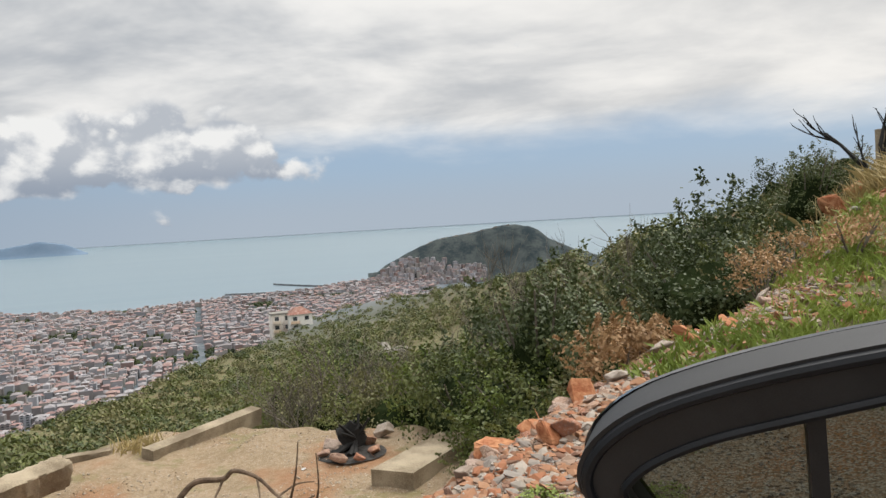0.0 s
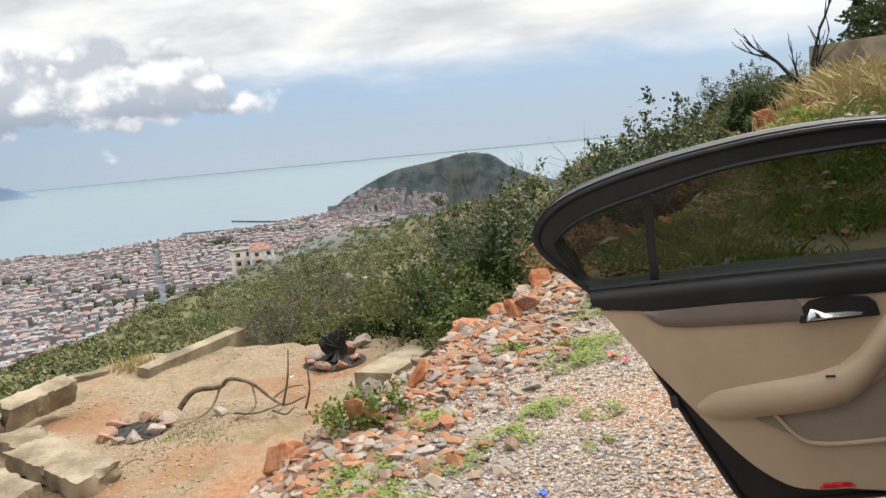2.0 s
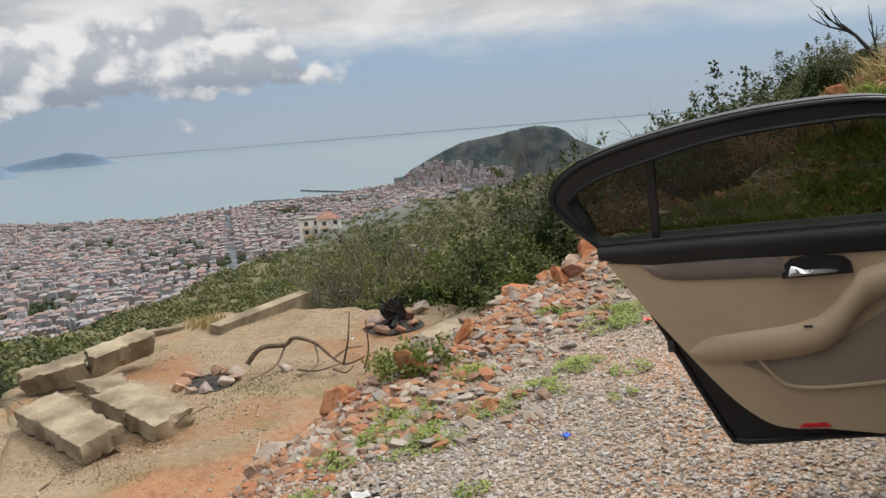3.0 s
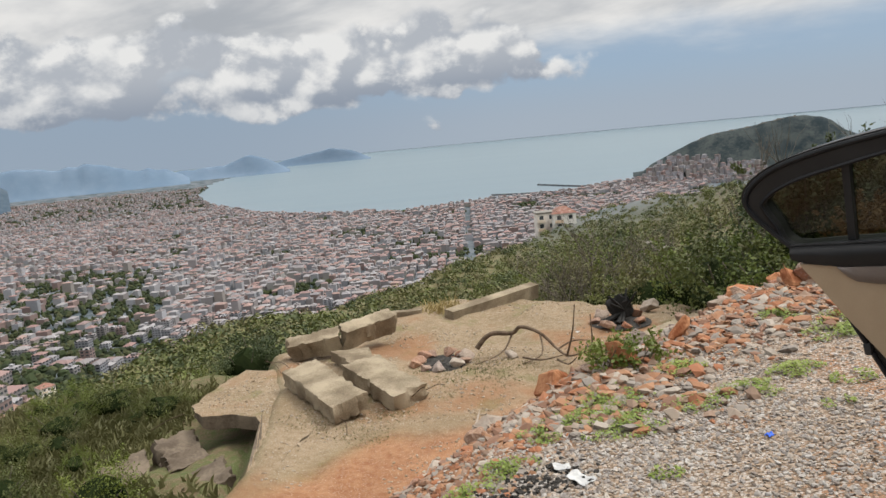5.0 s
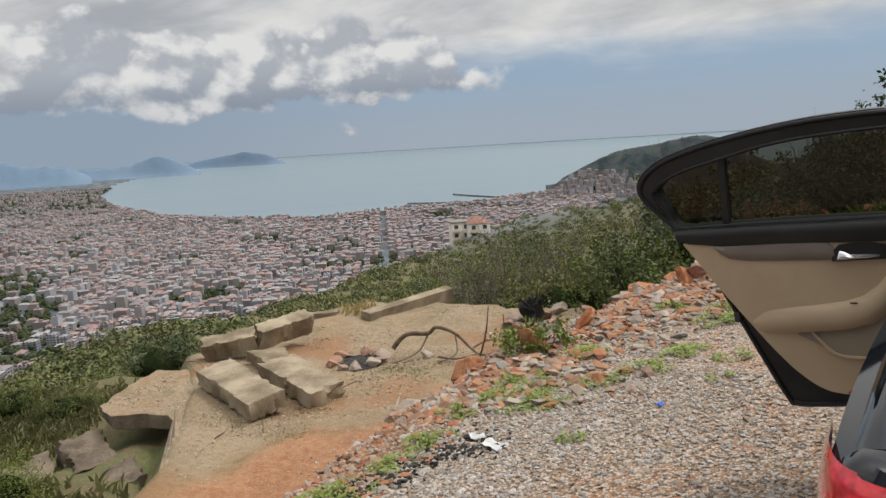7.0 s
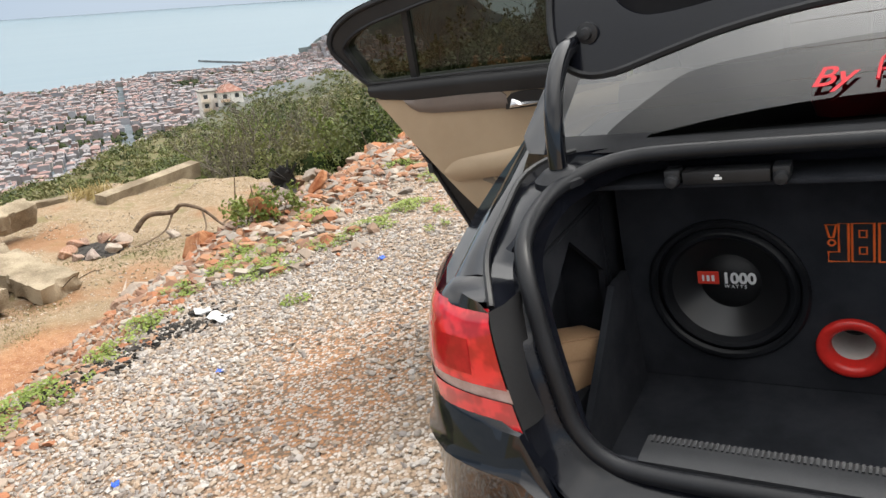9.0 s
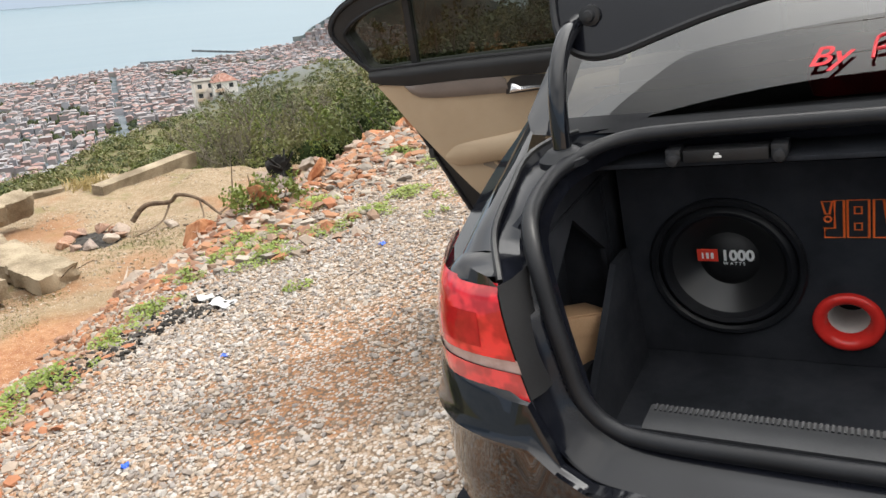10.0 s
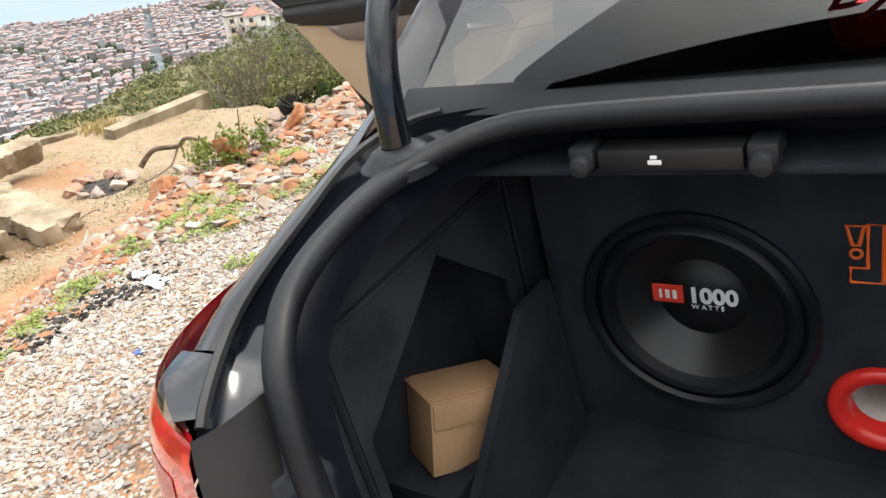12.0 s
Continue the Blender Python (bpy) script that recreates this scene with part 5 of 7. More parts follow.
def build_town():
    walls, roofs, panes = ([], []), ([], []), ([], [])
    trees = ([], [])
    count = 0
    turn = 24.0
    ca, sa = math.cos(radians(turn)), math.sin(radians(turn))
    for gx in range(-400, 110):
        for gy in range(6, 400):
            px, py = gx * 17.2 + rnd.uniform(-4, 4), gy * 17.2 + rnd.uniform(-4, 4)
            px, py = px * ca - py * sa, px * sa + py * ca
            if gx % 37 == 0 and rnd.random() < 0.8:
                continue
            if gx % 6 == 0 or gy % 5 == 0:
                px += rnd.uniform(-3, 3)
                if rnd.random() < 0.4:
                    continue
            az, d = math.degrees(math.atan2(-px, py)), math.hypot(px, py)
            if not (6 < az < 70) or d < 330 or d > 7600 or (d > 3800 and rnd.random() < 0.45):
                continue
            if near_shore(az) - 35 < d < 20000 and d < far_shore(az) + 60:
                continue
            z = town_z(az, d)
            if hill_z(az, d) > z - 1:
                continue
            los = EYE_Z + math.tan(radians(crest_el(az))) * d
            if z + 30 < los - 10 and d < 2500:
                continue
            green = town_green(az, d)
            base = far_place(az, d, z)
            scale = squeeze(d) / d
            if green > 0.28 or rnd.random() < (0.30 if d < 1000 else 0.12):
                for _ in range(3 if green > 0.28 else 1):
                    p = base + Vector((rnd.uniform(-9, 9), rnd.uniform(-9, 9), 0))
                    i = len(trees[0])
                    r, h = rnd.uniform(2.5, 5.5) * scale, rnd.uniform(5, 10) * scale
                    ring = 6
                    for zz, k in ((0.15, 0.75), (0.55, 1.0), (0.85, 0.6)):
                        for j in range(ring):
                            a = 2 * math.pi * j / ring + zz * 3
                            q = k * r * rnd.uniform(0.75, 1.2)
                            trees[0].append(p + Vector((q * math.cos(a), q * math.sin(a), h * zz * rnd.uniform(0.9, 1.1))))
                    trees[0].append(p + Vector((0, 0, h)))
                    for lv in range(2):
                        for j in range(ring):
                            a, b = i + lv * ring + j, i + lv * ring + (j + 1) % ring
                            trees[1].append((a, b, b + ring, a + ring))
                    for j in range(ring):
                        trees[1].append((i + 2 * ring + j, i + 2 * ring + (j + 1) % ring, i + 3 * ring))
                if green > 0.28 and rnd.random() < 0.8:
                    continue
            ang = radians(turn + rnd.choice((0, 90)) + rnd.uniform(-6, 6))
            ux, uy = Vector((math.cos(ang), math.sin(ang), 0)), Vector((-math.sin(ang), math.cos(ang), 0))
            dense = smooth(700, 1100, d)
            w, dep = rnd.uniform(9, 20) * scale, rnd.uniform(8, 13) * scale
            floors = rnd.choice((2, 3, 3, 4)) if dense < 0.5 else rnd.choice((3, 3, 4, 4, 5, 5, 6))
            if d < 2600 and az > 42 and rnd.random() < 0.04:
                floors += 4
            h = floors * 2.7 * scale
            base = base - Vector((0, 0, 3))
            quad_box(*walls, base, ux, uy, w, dep, h + 3)
            top = base + Vector((0, 0, h + 3))
            if rnd.random() < 0.68:
                hip_roof(*roofs, top, ux, uy, w, dep, rnd.uniform(1.8, 3.0) * scale)
            else:
                quad_box(*roofs, top, ux, uy, w * 1.02, dep * 1.02, 0.5)
                quad_box(*walls, top, ux, uy, w * 0.3, dep * 0.3, 2.8 * scale)
            if d < 1050:
                # bands of windows and balconies on the sides turned this way
                for nrm, run, half in ((-uy, ux, dep / 2), (ux, uy, w / 2), (-ux, uy, w / 2), (uy, ux, dep / 2)):
                    if nrm.dot(base) > 0:
                        continue
                    length = w if run is ux else dep
                    for f in range(floors):
                        n = max(2, int(length / 3.4)) if d < 1000 else 2
                        for k in range(n):
                            c = base + nrm * (half + 0.12) + run * ((k + 0.5) / n - 0.5) * length + Vector((0, 0, 3 + f * 3.0 + 1.0))
                            quad_box(*panes, c, run, nrm, length / n * 0.55, 0.2, 1.4)
            count += 1
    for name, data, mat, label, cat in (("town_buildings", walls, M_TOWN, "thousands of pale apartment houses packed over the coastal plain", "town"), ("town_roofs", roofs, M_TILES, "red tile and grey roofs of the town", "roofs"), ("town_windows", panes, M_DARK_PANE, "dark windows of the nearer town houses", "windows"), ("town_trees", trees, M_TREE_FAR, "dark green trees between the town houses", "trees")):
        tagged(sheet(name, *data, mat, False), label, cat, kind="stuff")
    return count


build_town()


def headland_town():
    """Houses climbing the foot of the headland, its wall and the moles of the harbour."""
    walls, roofs = ([], []), ([], [])
    f = curve(PENINSULA)
    for _ in range(620):
        az = rnd.uniform(2.0, 14.5)
        top = f(min(az, 13.8))
        v = rnd.random() ** 1.6
        hi = min(top - 0.45, -2.9 - 0.16 * max(0, 7 - az))
        el = -5.0 + (hi + 5.0) * v
        if el > hi:
            continue
        d = 2700 + 330 * (el + 5.0) / 2.5
        z = EYE_Z + math.tan(radians(el)) * d
        base = far_place(az, d, z - 8)
        ang = rnd.uniform(0, 3.14)
        ux, uy = Vector((math.cos(ang), math.sin(ang), 0)), Vector((-math.sin(ang), math.cos(ang), 0))
        w, dd, h = rnd.uniform(9, 18), rnd.uniform(9, 14), rnd.choice((6, 9, 12, 15, 18)) + 8
        quad_box(*walls, base, ux, uy, w, dd, h)
        if rnd.random() < 0.3:
            hip_roof(*roofs, base + Vector((0, 0, h)), ux, uy, w, dd, 2.2)
        else:
            quad_box(*roofs, base + Vector((0, 0, h)), ux, uy, w, dd, 0.5)
    tagged(sheet("headland_houses", *walls, M_TOWN, False), "white houses climbing the foot of the headland", "houses", kind="stuff")
    tagged(sheet("headland_roofs", *roofs, M_TILES, False), "roofs of the houses on the headland", "roofs", kind="stuff")
    wall = ([], [])
    for k in range(60):
        az = 0.0 + k * 0.115
        p = far_place(az, 3215, EYE_Z + math.tan(radians(f(az) - 0.16 - 0.12 * abs(math.sin(k * 0.35)))) * 3215 - 6)
        quad_box(*wall, p, Vector((1, 0, 0)), Vector((0, 1, 0)), 7.2, 3, 9)
    tagged(sheet("castle_wall", *wall, M_STONE, False), "old pale stone wall along the headland's crest", "wall", kind="structure")
    for az0, az1, el0, el1, wd in ((22.0, 17.4, -4.55, -4.70, 9), (18.4, 13.8, -4.05, -4.55, 7)):
        bm = bmesh.new()
        rows_ = []
        for k in range(41):
            t = k / 40
            az, el = az0 + (az1 - az0) * t, el0 + (el1 - el0) * t - 0.03 * math.sin(t * 3.14)
            d = -SEA_Z / math.tan(radians(-el))
            a, b = far_place(az, d, SEA_Z - 1), far_place(az, d + 40, SEA_Z - 1)
            hgt = 6.5 + 1.5 * noise.noise((k * 0.7, 0, 0))
            rows_.append([a, a * 0.75 + b * 0.25 + Vector((0, 0, hgt)), a * 0.4 + b * 0.6 + Vector((0, 0, hgt)), b])
        loft(bm, rows_)
        whole("harbour_mole", bm, M_MOLE, Matrix.Identity(4), "long grey stone mole of the harbour", "mole", "harbour moles")


M_STONE = speckled("pale_stone", (0.20, 0.19, 0.17), (0.36, 0.33, 0.29), 0.05, 0.9, 0, 0.7, 0.2)
M_MOLE = speckled("wet_dark_stone", (0.07, 0.08, 0.09), (0.13, 0.14, 0.15), 0.05, 0.9, 0, 0.7, 0.2)
headland_town()


# nearer houses, one by one
M_PLASTER = piece_mat("house_plaster", [(0.78, 0.74, 0.66), (0.72, 0.55, 0.38), (0.80, 0.79, 0.77), (0.66, 0.50, 0.36), (0.76, 0.68, 0.50), (0.62, 0.34, 0.24)], 0.9, 0.2, 0.5, 0)
M_ROOFTILE = piece_mat("red_roof_tiles", [(0.26, 0.12, 0.09), (0.22, 0.11, 0.085), (0.30, 0.17, 0.13)], 0.9, 0.2, 1.0, 0)


M_WHITEWALL = speckled("white_render", (0.66, 0.64, 0.60), (0.76, 0.74, 0.70), 0.8, 0.9, 0, 4, 0.2)


def house(m, w, d, floors, label, hip=True, group="houses below the slope", wall_mat=None):
    """A small block of flats with windows, balconies and a roof."""
    h = floors * 3.0
    root = thing("house", m, label, "house", group)
    bm = bmesh.new()
    block(bm, (-w / 2, -d / 2, -4), (w / 2, d / 2, h), 0.05)
    wall = part("wall", bm, wall_mat or M_PLASTER, root)
    bm = bmesh.new()
    if hip:
        vs, fs = [], []
        hip_roof(vs, fs, Vector((0, 0, h)), Vector((1, 0, 0)), Vector((0, 1, 0)), w, d, 2.4)
        bv = [bm.verts.new(v) for v in vs]
        for f in fs:
            bm.faces.new([bv[k] for k in f])
    else:
        plate(bm, [(-w / 2 - 0.3, -d / 2 - 0.3), (w / 2 + 0.3, -d / 2 - 0.3), (w / 2 + 0.3, d / 2 + 0.3), (-w / 2 - 0.3, d / 2 + 0.3)], [], h, h + 0.5, lambda s, dep, z: Vector((s, z, dep)))
    part("roof", bm, M_ROOFTILE if hip else M_STONE, root, "red tiled hip roof" if hip else "flat grey roof", None)
    n = max(2, int(w / 3.5))
    for f in range(floors):
        for k in range(n):
            x = ((k + 0.5) / n - 0.5) * w
            bm = bmesh.new()
            block(bm, (x - 0.7, -d / 2 - 0.06, f * 3 + 0.9), (x + 0.7, -d / 2 + 0.02, f * 3 + 2.3), 0.02)
            part("window", bm, M_DARK_PANE, root, "", None)
        bm = bmesh.new()
        block(bm, (-w / 2 + 0.4, -d / 2 - 1.1, f * 3 - 0.1), (-w / 2 + w * 0.42, -d / 2, f * 3 + 0.05), 0.02)
        block(bm, (-w / 2 + 0.4, -d / 2 - 1.1, f * 3), (-w / 2 + w * 0.42, -d / 2 - 1.02, f * 3 + 0.9), 0.02)
        part("balcony", bm, M_PLASTER, root, "", None)
    return root


def build_houses():
    h = heading(16.6)
    house(Matrix.Translation((CX + h.x * 260, CY + h.y * 260, -33.0)) @ Matrix.Rotation(radians(28), 4, "Z"), 8.0, 6.5, 2, "white two-storey house with a red roof on the ridge", True, "houses on the ridge", M_WHITEWALL)
    h = heading(18.0)
    house(Matrix.Translation((CX + h.x * 262, CY + h.y * 262, -32.8)) @ Matrix.Rotation(radians(28), 4, "Z"), 7.0, 6.0, 2, "unfinished grey-brown house beside the ridge house", False, "houses on the ridge")
    spots = [(64.2, 310, 2), (63.0, 330, 3), (61.6, 345, 2), (64.8, 360, 2), (62.4, 375, 2), (60.4, 330, 2), (59.6, 365, 3), (58.2, 352, 2), (57.2, 372, 3), (56.0, 392, 2), (55.2, 420, 2), (58.6, 420, 3), (61.0, 430, 2), (63.6, 450, 3), (65.4, 470, 3), (57.0, 470, 2), (59.8, 500, 3), (62.2, 520, 2), (64.6, 560, 4), (56.2, 540, 3)]
    for i, (az, d, fl) in enumerate(spots):
        p = far_place(az, d, max(town_z(az, d), hill_z(az, d)))
        house(Matrix.Translation(p) @ Matrix.Rotation(radians(az + rnd.uniform(-35, 35)), 4, "Z"), rnd.uniform(9, 14), rnd.uniform(8, 10), fl, "plastered village house with a red tiled roof" if i % 4 else "plastered village house with a flat roof", bool(i % 4))
    # the road that climbs out of the town
    bm = bmesh.new()
    path = [(54.2, 430), (53.9, 470), (53.3, 520), (52.6, 570), (51.6, 620), (50.2, 680), (48.6, 760)]
    rows_ = []
    for az, d in path:
        for k in (0,):
            p = far_place(az, d, max(town_z(az, d), hill_z(az, d)) + 1.2)
            s = heading(az - 90)
            rows_.append([p - s * 7 - Vector((0, 0, 3)), p - s * 6.5, p + s * 6.5, p + s * 7 - Vector((0, 0, 3))])
    loft(bm, rows_)
    ob = whole("road", bm, M_ASPHALT, Matrix.Identity(4), "grey asphalt road climbing out of the town", "road")
    ob["kind"] = "structure"


build_houses()

# ---- shrubs and trees ----
M_LEAF = leaf_mat("shrub_leaves", (0.053, 0.067, 0.017), (0.159, 0.172, 0.047))
M_LEAF_DARK = leaf_mat("dark_shrub_leaves", (0.026, 0.042, 0.016), (0.095, 0.115, 0.038))
M_LEAF_OLIVE = leaf_mat("olive_shrub_leaves", (0.073, 0.076, 0.029), (0.185, 0.172, 0.073))
M_LEAF_BRIGHT = leaf_mat("young_leaves", (0.065, 0.095, 0.014), (0.189, 0.224, 0.043))
M_DRY = leaf_mat("dry_twigs", (0.22, 0.13, 0.06), (0.40, 0.25, 0.12))
M_BARK = speckled("grey_bark", (0.09, 0.075, 0.06), (0.19, 0.165, 0.135), 12, 0.9, 0.004, 80, 0.2)
M_CHAR = speckled("charred_wood", (0.006, 0.006, 0.006), (0.022, 0.02, 0.018), 10, 0.8, 0.006, 60, 0.3)
# near-black colour standing for the shade inside a crown
M_CORE = speckled("shrub_core_shade", (0.010, 0.015, 0.006), (0.022, 0.03, 0.012), 4, 1.0, 0, 30, 0.0)
M_GRASS = leaf_mat("grass", (0.10, 0.15, 0.025), (0.27, 0.33, 0.07))
M_DRYGRASS = leaf_mat("dry_grass", (0.26, 0.20, 0.08), (0.45, 0.36, 0.17))
rp = random.Random(21)


def leaf_quads(verts, faces, p, size, rng, n=1, out=None):
    """Small leaf blades at p; out is the way that most of them face."""
    for _ in range(n):
        a = Vector((rng.gauss(0, 1), rng.gauss(0, 1), rng.gauss(0, 0.7))).normalized()
        if out is not None:
            a = (out * 1.7 + a).normalized()
        b = a.orthogonal().normalized()
        b = (Matrix.Rotation(rng.uniform(0, 6.28), 3, a) @ b)
        c = a.cross(b)
        s = size * rng.uniform(0.6, 1.4)
        i = len(verts)
        verts.extend((p - b * s * 0.5, p + c * s * 0.32, p + b * s * 0.6, p - c * s * 0.32))
        faces.append((i, i + 1, i + 2, i + 3))


def crown_mesh(name, mat, leaves, size, seed, wide=1.0, high=1.0, sprigs=26):
    """A lumpy crown of leaves on many sprigs, about one metre in radius."""
    rng = random.Random(seed)
    verts, faces = [], []
    lobes = []
    for k in range(sprigs):
        a, e = rng.uniform(0, 6.28), rng.uniform(-0.15, 1.0)
        r = rng.uniform(0.55, 1.0)
        c = math.sqrt(max(0, 1 - (e * 0.9) ** 2))
        lobes.append((Vector((math.cos(a) * c * wide * r, math.sin(a) * c * wide * r, 0.45 * high + e * 0.75 * high * r)), rng.uniform(0.15, 0.34)))
    for k in range(leaves):
        c, r = lobes[rng.randrange(len(lobes))]
        v = Vector((rng.gauss(0, 1), rng.gauss(0, 1), rng.gauss(0, 1))).normalized() * r * rng.uniform(0.55, 1.15)
        p = c + v
        p.z = max(0.02, p.z)
        leaf_quads(verts, faces, p, size, rng, 1, (v.normalized() + Vector((c.x * 0.5, c.y * 0.5, 0.25))).normalized())
    # shoots that stand out of the outline
    for k in range(sprigs):
        c, r = lobes[k]
        d = (c - Vector((0, 0, 0.35 * high))).normalized() + Vector((rng.gauss(0, 0.25), rng.gauss(0, 0.25), 0.45))
        d.normalize()
        for i in range(leaves // 120):
            p = c + d * (r + 0.17 * rng.random()) + Vector((rng.gauss(0, 0.025), rng.gauss(0, 0.025), 0))
            leaf_quads(verts, faces, p, size * 0.9, rng)
    me = bpy.data.meshes.new(name)
    me.from_pydata([tuple(v) for v in verts], [], faces)
    me.materials.append(mat)
    return me


# added dark ball: blocks the view through, stands for inner shade
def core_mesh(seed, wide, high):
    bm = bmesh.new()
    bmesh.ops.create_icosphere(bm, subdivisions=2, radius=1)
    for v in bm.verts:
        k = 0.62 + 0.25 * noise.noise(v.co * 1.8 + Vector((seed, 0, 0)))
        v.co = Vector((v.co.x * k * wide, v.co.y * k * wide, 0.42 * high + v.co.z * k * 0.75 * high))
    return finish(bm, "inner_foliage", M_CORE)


def stems_mesh(seed, wide, high, n=7, mat=None):
    rng = random.Random(seed)
    bm = bmesh.new()
    for k in range(n):
        a = rng.uniform(0, 6.28)
        p = [Vector((0.05 * math.cos(a), 0.05 * math.sin(a), -0.15)), Vector((0.3 * wide * math.cos(a), 0.3 * wide * math.sin(a), 0.35 * high)), Vector((0.7 * wide * math.cos(a + 0.3), 0.7 * wide * math.sin(a + 0.3), rng.uniform(0.7, 1.1) * high))]
        tube(bm, spline(p, 3), [0.03 - 0.0035 * i for i in range(7)], 5)
    return finish(bm, "stems", mat or M_BARK)


def bush_proto(mat, leaves, size, seed, wide, high, label, group):
    root = thing("bush", Matrix.Identity(4), label, "bush", group)
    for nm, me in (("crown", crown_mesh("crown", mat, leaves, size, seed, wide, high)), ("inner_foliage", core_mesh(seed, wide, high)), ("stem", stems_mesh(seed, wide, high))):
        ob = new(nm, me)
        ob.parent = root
    return root


def remove_thing(root):
    for o in (*root.children_recursive, root):
        bpy.data.objects.remove(o)


def at_ground(x, y, dz=0.0):
    return Vector((x, y, ground_z(x, y) + dz))


def scatter_bushes():
    near = [bush_proto(M_LEAF_DARK, 4200, 0.046, 1, 1.0, 1.25, "dense dark green evergreen shrub in the thicket", "thicket shrubs"),
            bush_proto(M_LEAF, 3800, 0.046, 2, 1.15, 1.0, "leafy green shrub on the slope", "thicket shrubs"),
            bush_proto(M_LEAF_BRIGHT, 3400, 0.044, 3, 0.95, 1.15, "light green young shrub on the slope", "thicket shrubs"),
            bush_proto(M_LEAF_OLIVE, 3000, 0.044, 4, 1.1, 0.95, "dull olive shrub with thin leaves", "thicket shrubs"),
            bush_proto(M_LEAF_DARK, 4200, 0.046, 5, 0.85, 1.5, "tall dark green shrub in the thicket", "thicket shrubs")]
    mid = [bush_proto(m, 620, 0.15, 10 + i, w, h, lab, "slope shrubs") for i, (m, w, h, lab) in enumerate(((M_LEAF_DARK, 1.0, 1.1, "dark green shrub on the hillside"), (M_LEAF, 1.2, 0.9, "green shrub on the hillside"), (M_LEAF_OLIVE, 1.1, 0.9, "olive-brown shrub on the hillside"), (M_LEAF_BRIGHT, 1.0, 1.0, "light green shrub on the hillside")))]
    # thicket behind the stony bank
    for x, y, s, k in [(0.2, 12.6, 1.1, 2), (0.9, 12.0, 1.3, 0), (1.7, 11.6, 1.2, 4), (2.5, 11.9, 1.3, 0), (3.2, 12.6, 1.4, 4), (1.0, 13.8, 1.5, 4), (2.2, 13.6, 1.6, 0), (3.6, 14.2, 1.6, 0), (4.4, 13.8, 1.3, 4), (-0.4, 13.8, 1.2, 1), (0.2, 15.0, 1.5, 0), (1.6, 15.4, 1.6, 4), (3.0, 15.8, 1.7, 0), (4.6, 15.6, 1.6, 4), (5.2, 16.8, 1.5, 0), (-1.2, 15.2, 1.3, 2), (-2.2, 15.6, 1.2, 2), (-1.6, 16.8, 1.4, 1), (0.0, 17.2, 1.5, 3), (1.4, 17.6, 1.6, 0), (3.2, 18.0, 1.8, 0), (5.2, 18.6, 1.7, 4), (6.4, 18.0, 1.3, 4), (6.9, 19.4, 1.2, 1), (-3.2, 16.6, 1.2, 1), (-0.8, 18.6, 1.5, 3), (-3.8, 18.2, 1.2, 3), (4.6, 20.4, 1.8, 0), (2.4, 20.2, 1.8, 0), (0.6, 20.2, 1.6, 3), (7.6, 20.4, 1.3, 4), (-2.6, 19.6, 1.4, 2), (4.6, 12.6, 1.0, 0), (5.4, 14.6, 1.3, 4), (6.2, 15.8, 1.3, 0), (7.0, 17.0, 1.3, 4), (7.6, 18.2, 1.4, 0), (8.6, 19.6, 1.4, 4), (6.0, 20.2, 1.7, 0), (9.4, 21.0, 1.3, 1), (3.8, 11.4, 0.8, 1), (1.2, 10.6, 0.85, 0), (2.2, 10.3, 0.9, 4), (3.2, 10.9, 1.0, 0), (0.4, 11.2, 0.8, 1)]:
        p = at_ground(x, y, -0.25)
        s *= 1.18 * float(np.interp(math.degrees(math.atan2(x - CX, y - CY)), [5, 9, 13, 17, 19.5, 24], [1.0, 1.08, 1.12, 1.0, 0.68, 0.55]))
        k = rp.choice((k, k, 1, 3))
        copy_thing(near[k], Matrix.Translation(p) @ Matrix.Rotation(rp.uniform(0, 6.28), 4, "Z") @ Matrix.Diagonal((s, s, s * rp.uniform(0.85, 1.1), 1)))
    # tall half-open growth right behind the terrace
    for _ in range(56):
        az, d = rp.uniform(-6, 17), rp.uniform(17.0, 30.0)
        h = heading(az)
        x, y = CX + h.x * d, CY + h.y * d
        if terrace_in(x, y) > -0.9:
            continue
        s = rp.uniform(0.9, 1.75) * (1.0 if d < 24 else 1.2)
        copy_thing(near[rp.choice((1, 2, 3, 3, 1, 0))], Matrix.Translation((x, y, ground_z(x, y) - 0.2)) @ Matrix.Rotation(rp.uniform(0, 6.28), 4, "Z") @ Matrix.Diagonal((s, s, s * rp.uniform(0.8, 1.1), 1)))
    # the open slope, thinning with distance
    made = 0
    tries = 0
    while made < 110 and tries < 12000:
        tries += 1
        az = rp.uniform(-10, 74)
        dc = crest_d(az)
        d0 = 16.0 if az < 40 else 9.0
        d = d0 + (min(dc, 46) - d0) * rp.random() ** 0.8
        h = heading(az)
        x, y = CX + h.x * d, CY + h.y * d
        if terrace_in(x, y) > -0.8 or (pad_edge(y) - x < 1.2 and y < 16) or (d < 18 and az < 12):
            continue
        if noise.noise((x * 0.09, y * 0.09, 3)) < -0.22:
            continue
        z = ground_z(x, y) if d < 60 else land_z(az, d)
        if -10.5 < x < -5.5 and 3.5 < y < 8.5:
            continue
        s = rp.uniform(0.55, 1.45) * (1.0 if d < 40 else 1.6 if d < 0.8 * dc else 1.1) * (0.62 if az > 44 and d < 32 else 1.0)
        k = rp.random()
        proto = (near[(1, 2, 3, 1, 0)[int(k * 5)]] if d < 30 else mid[int(k * 4)])
        copy_thing(proto, Matrix.Translation((x, y, z - 0.2)) @ Matrix.Rotation(rp.uniform(0, 6.28), 4, "Z") @ Matrix.Diagonal((s, s, s * rp.uniform(0.75, 1.1), 1)))
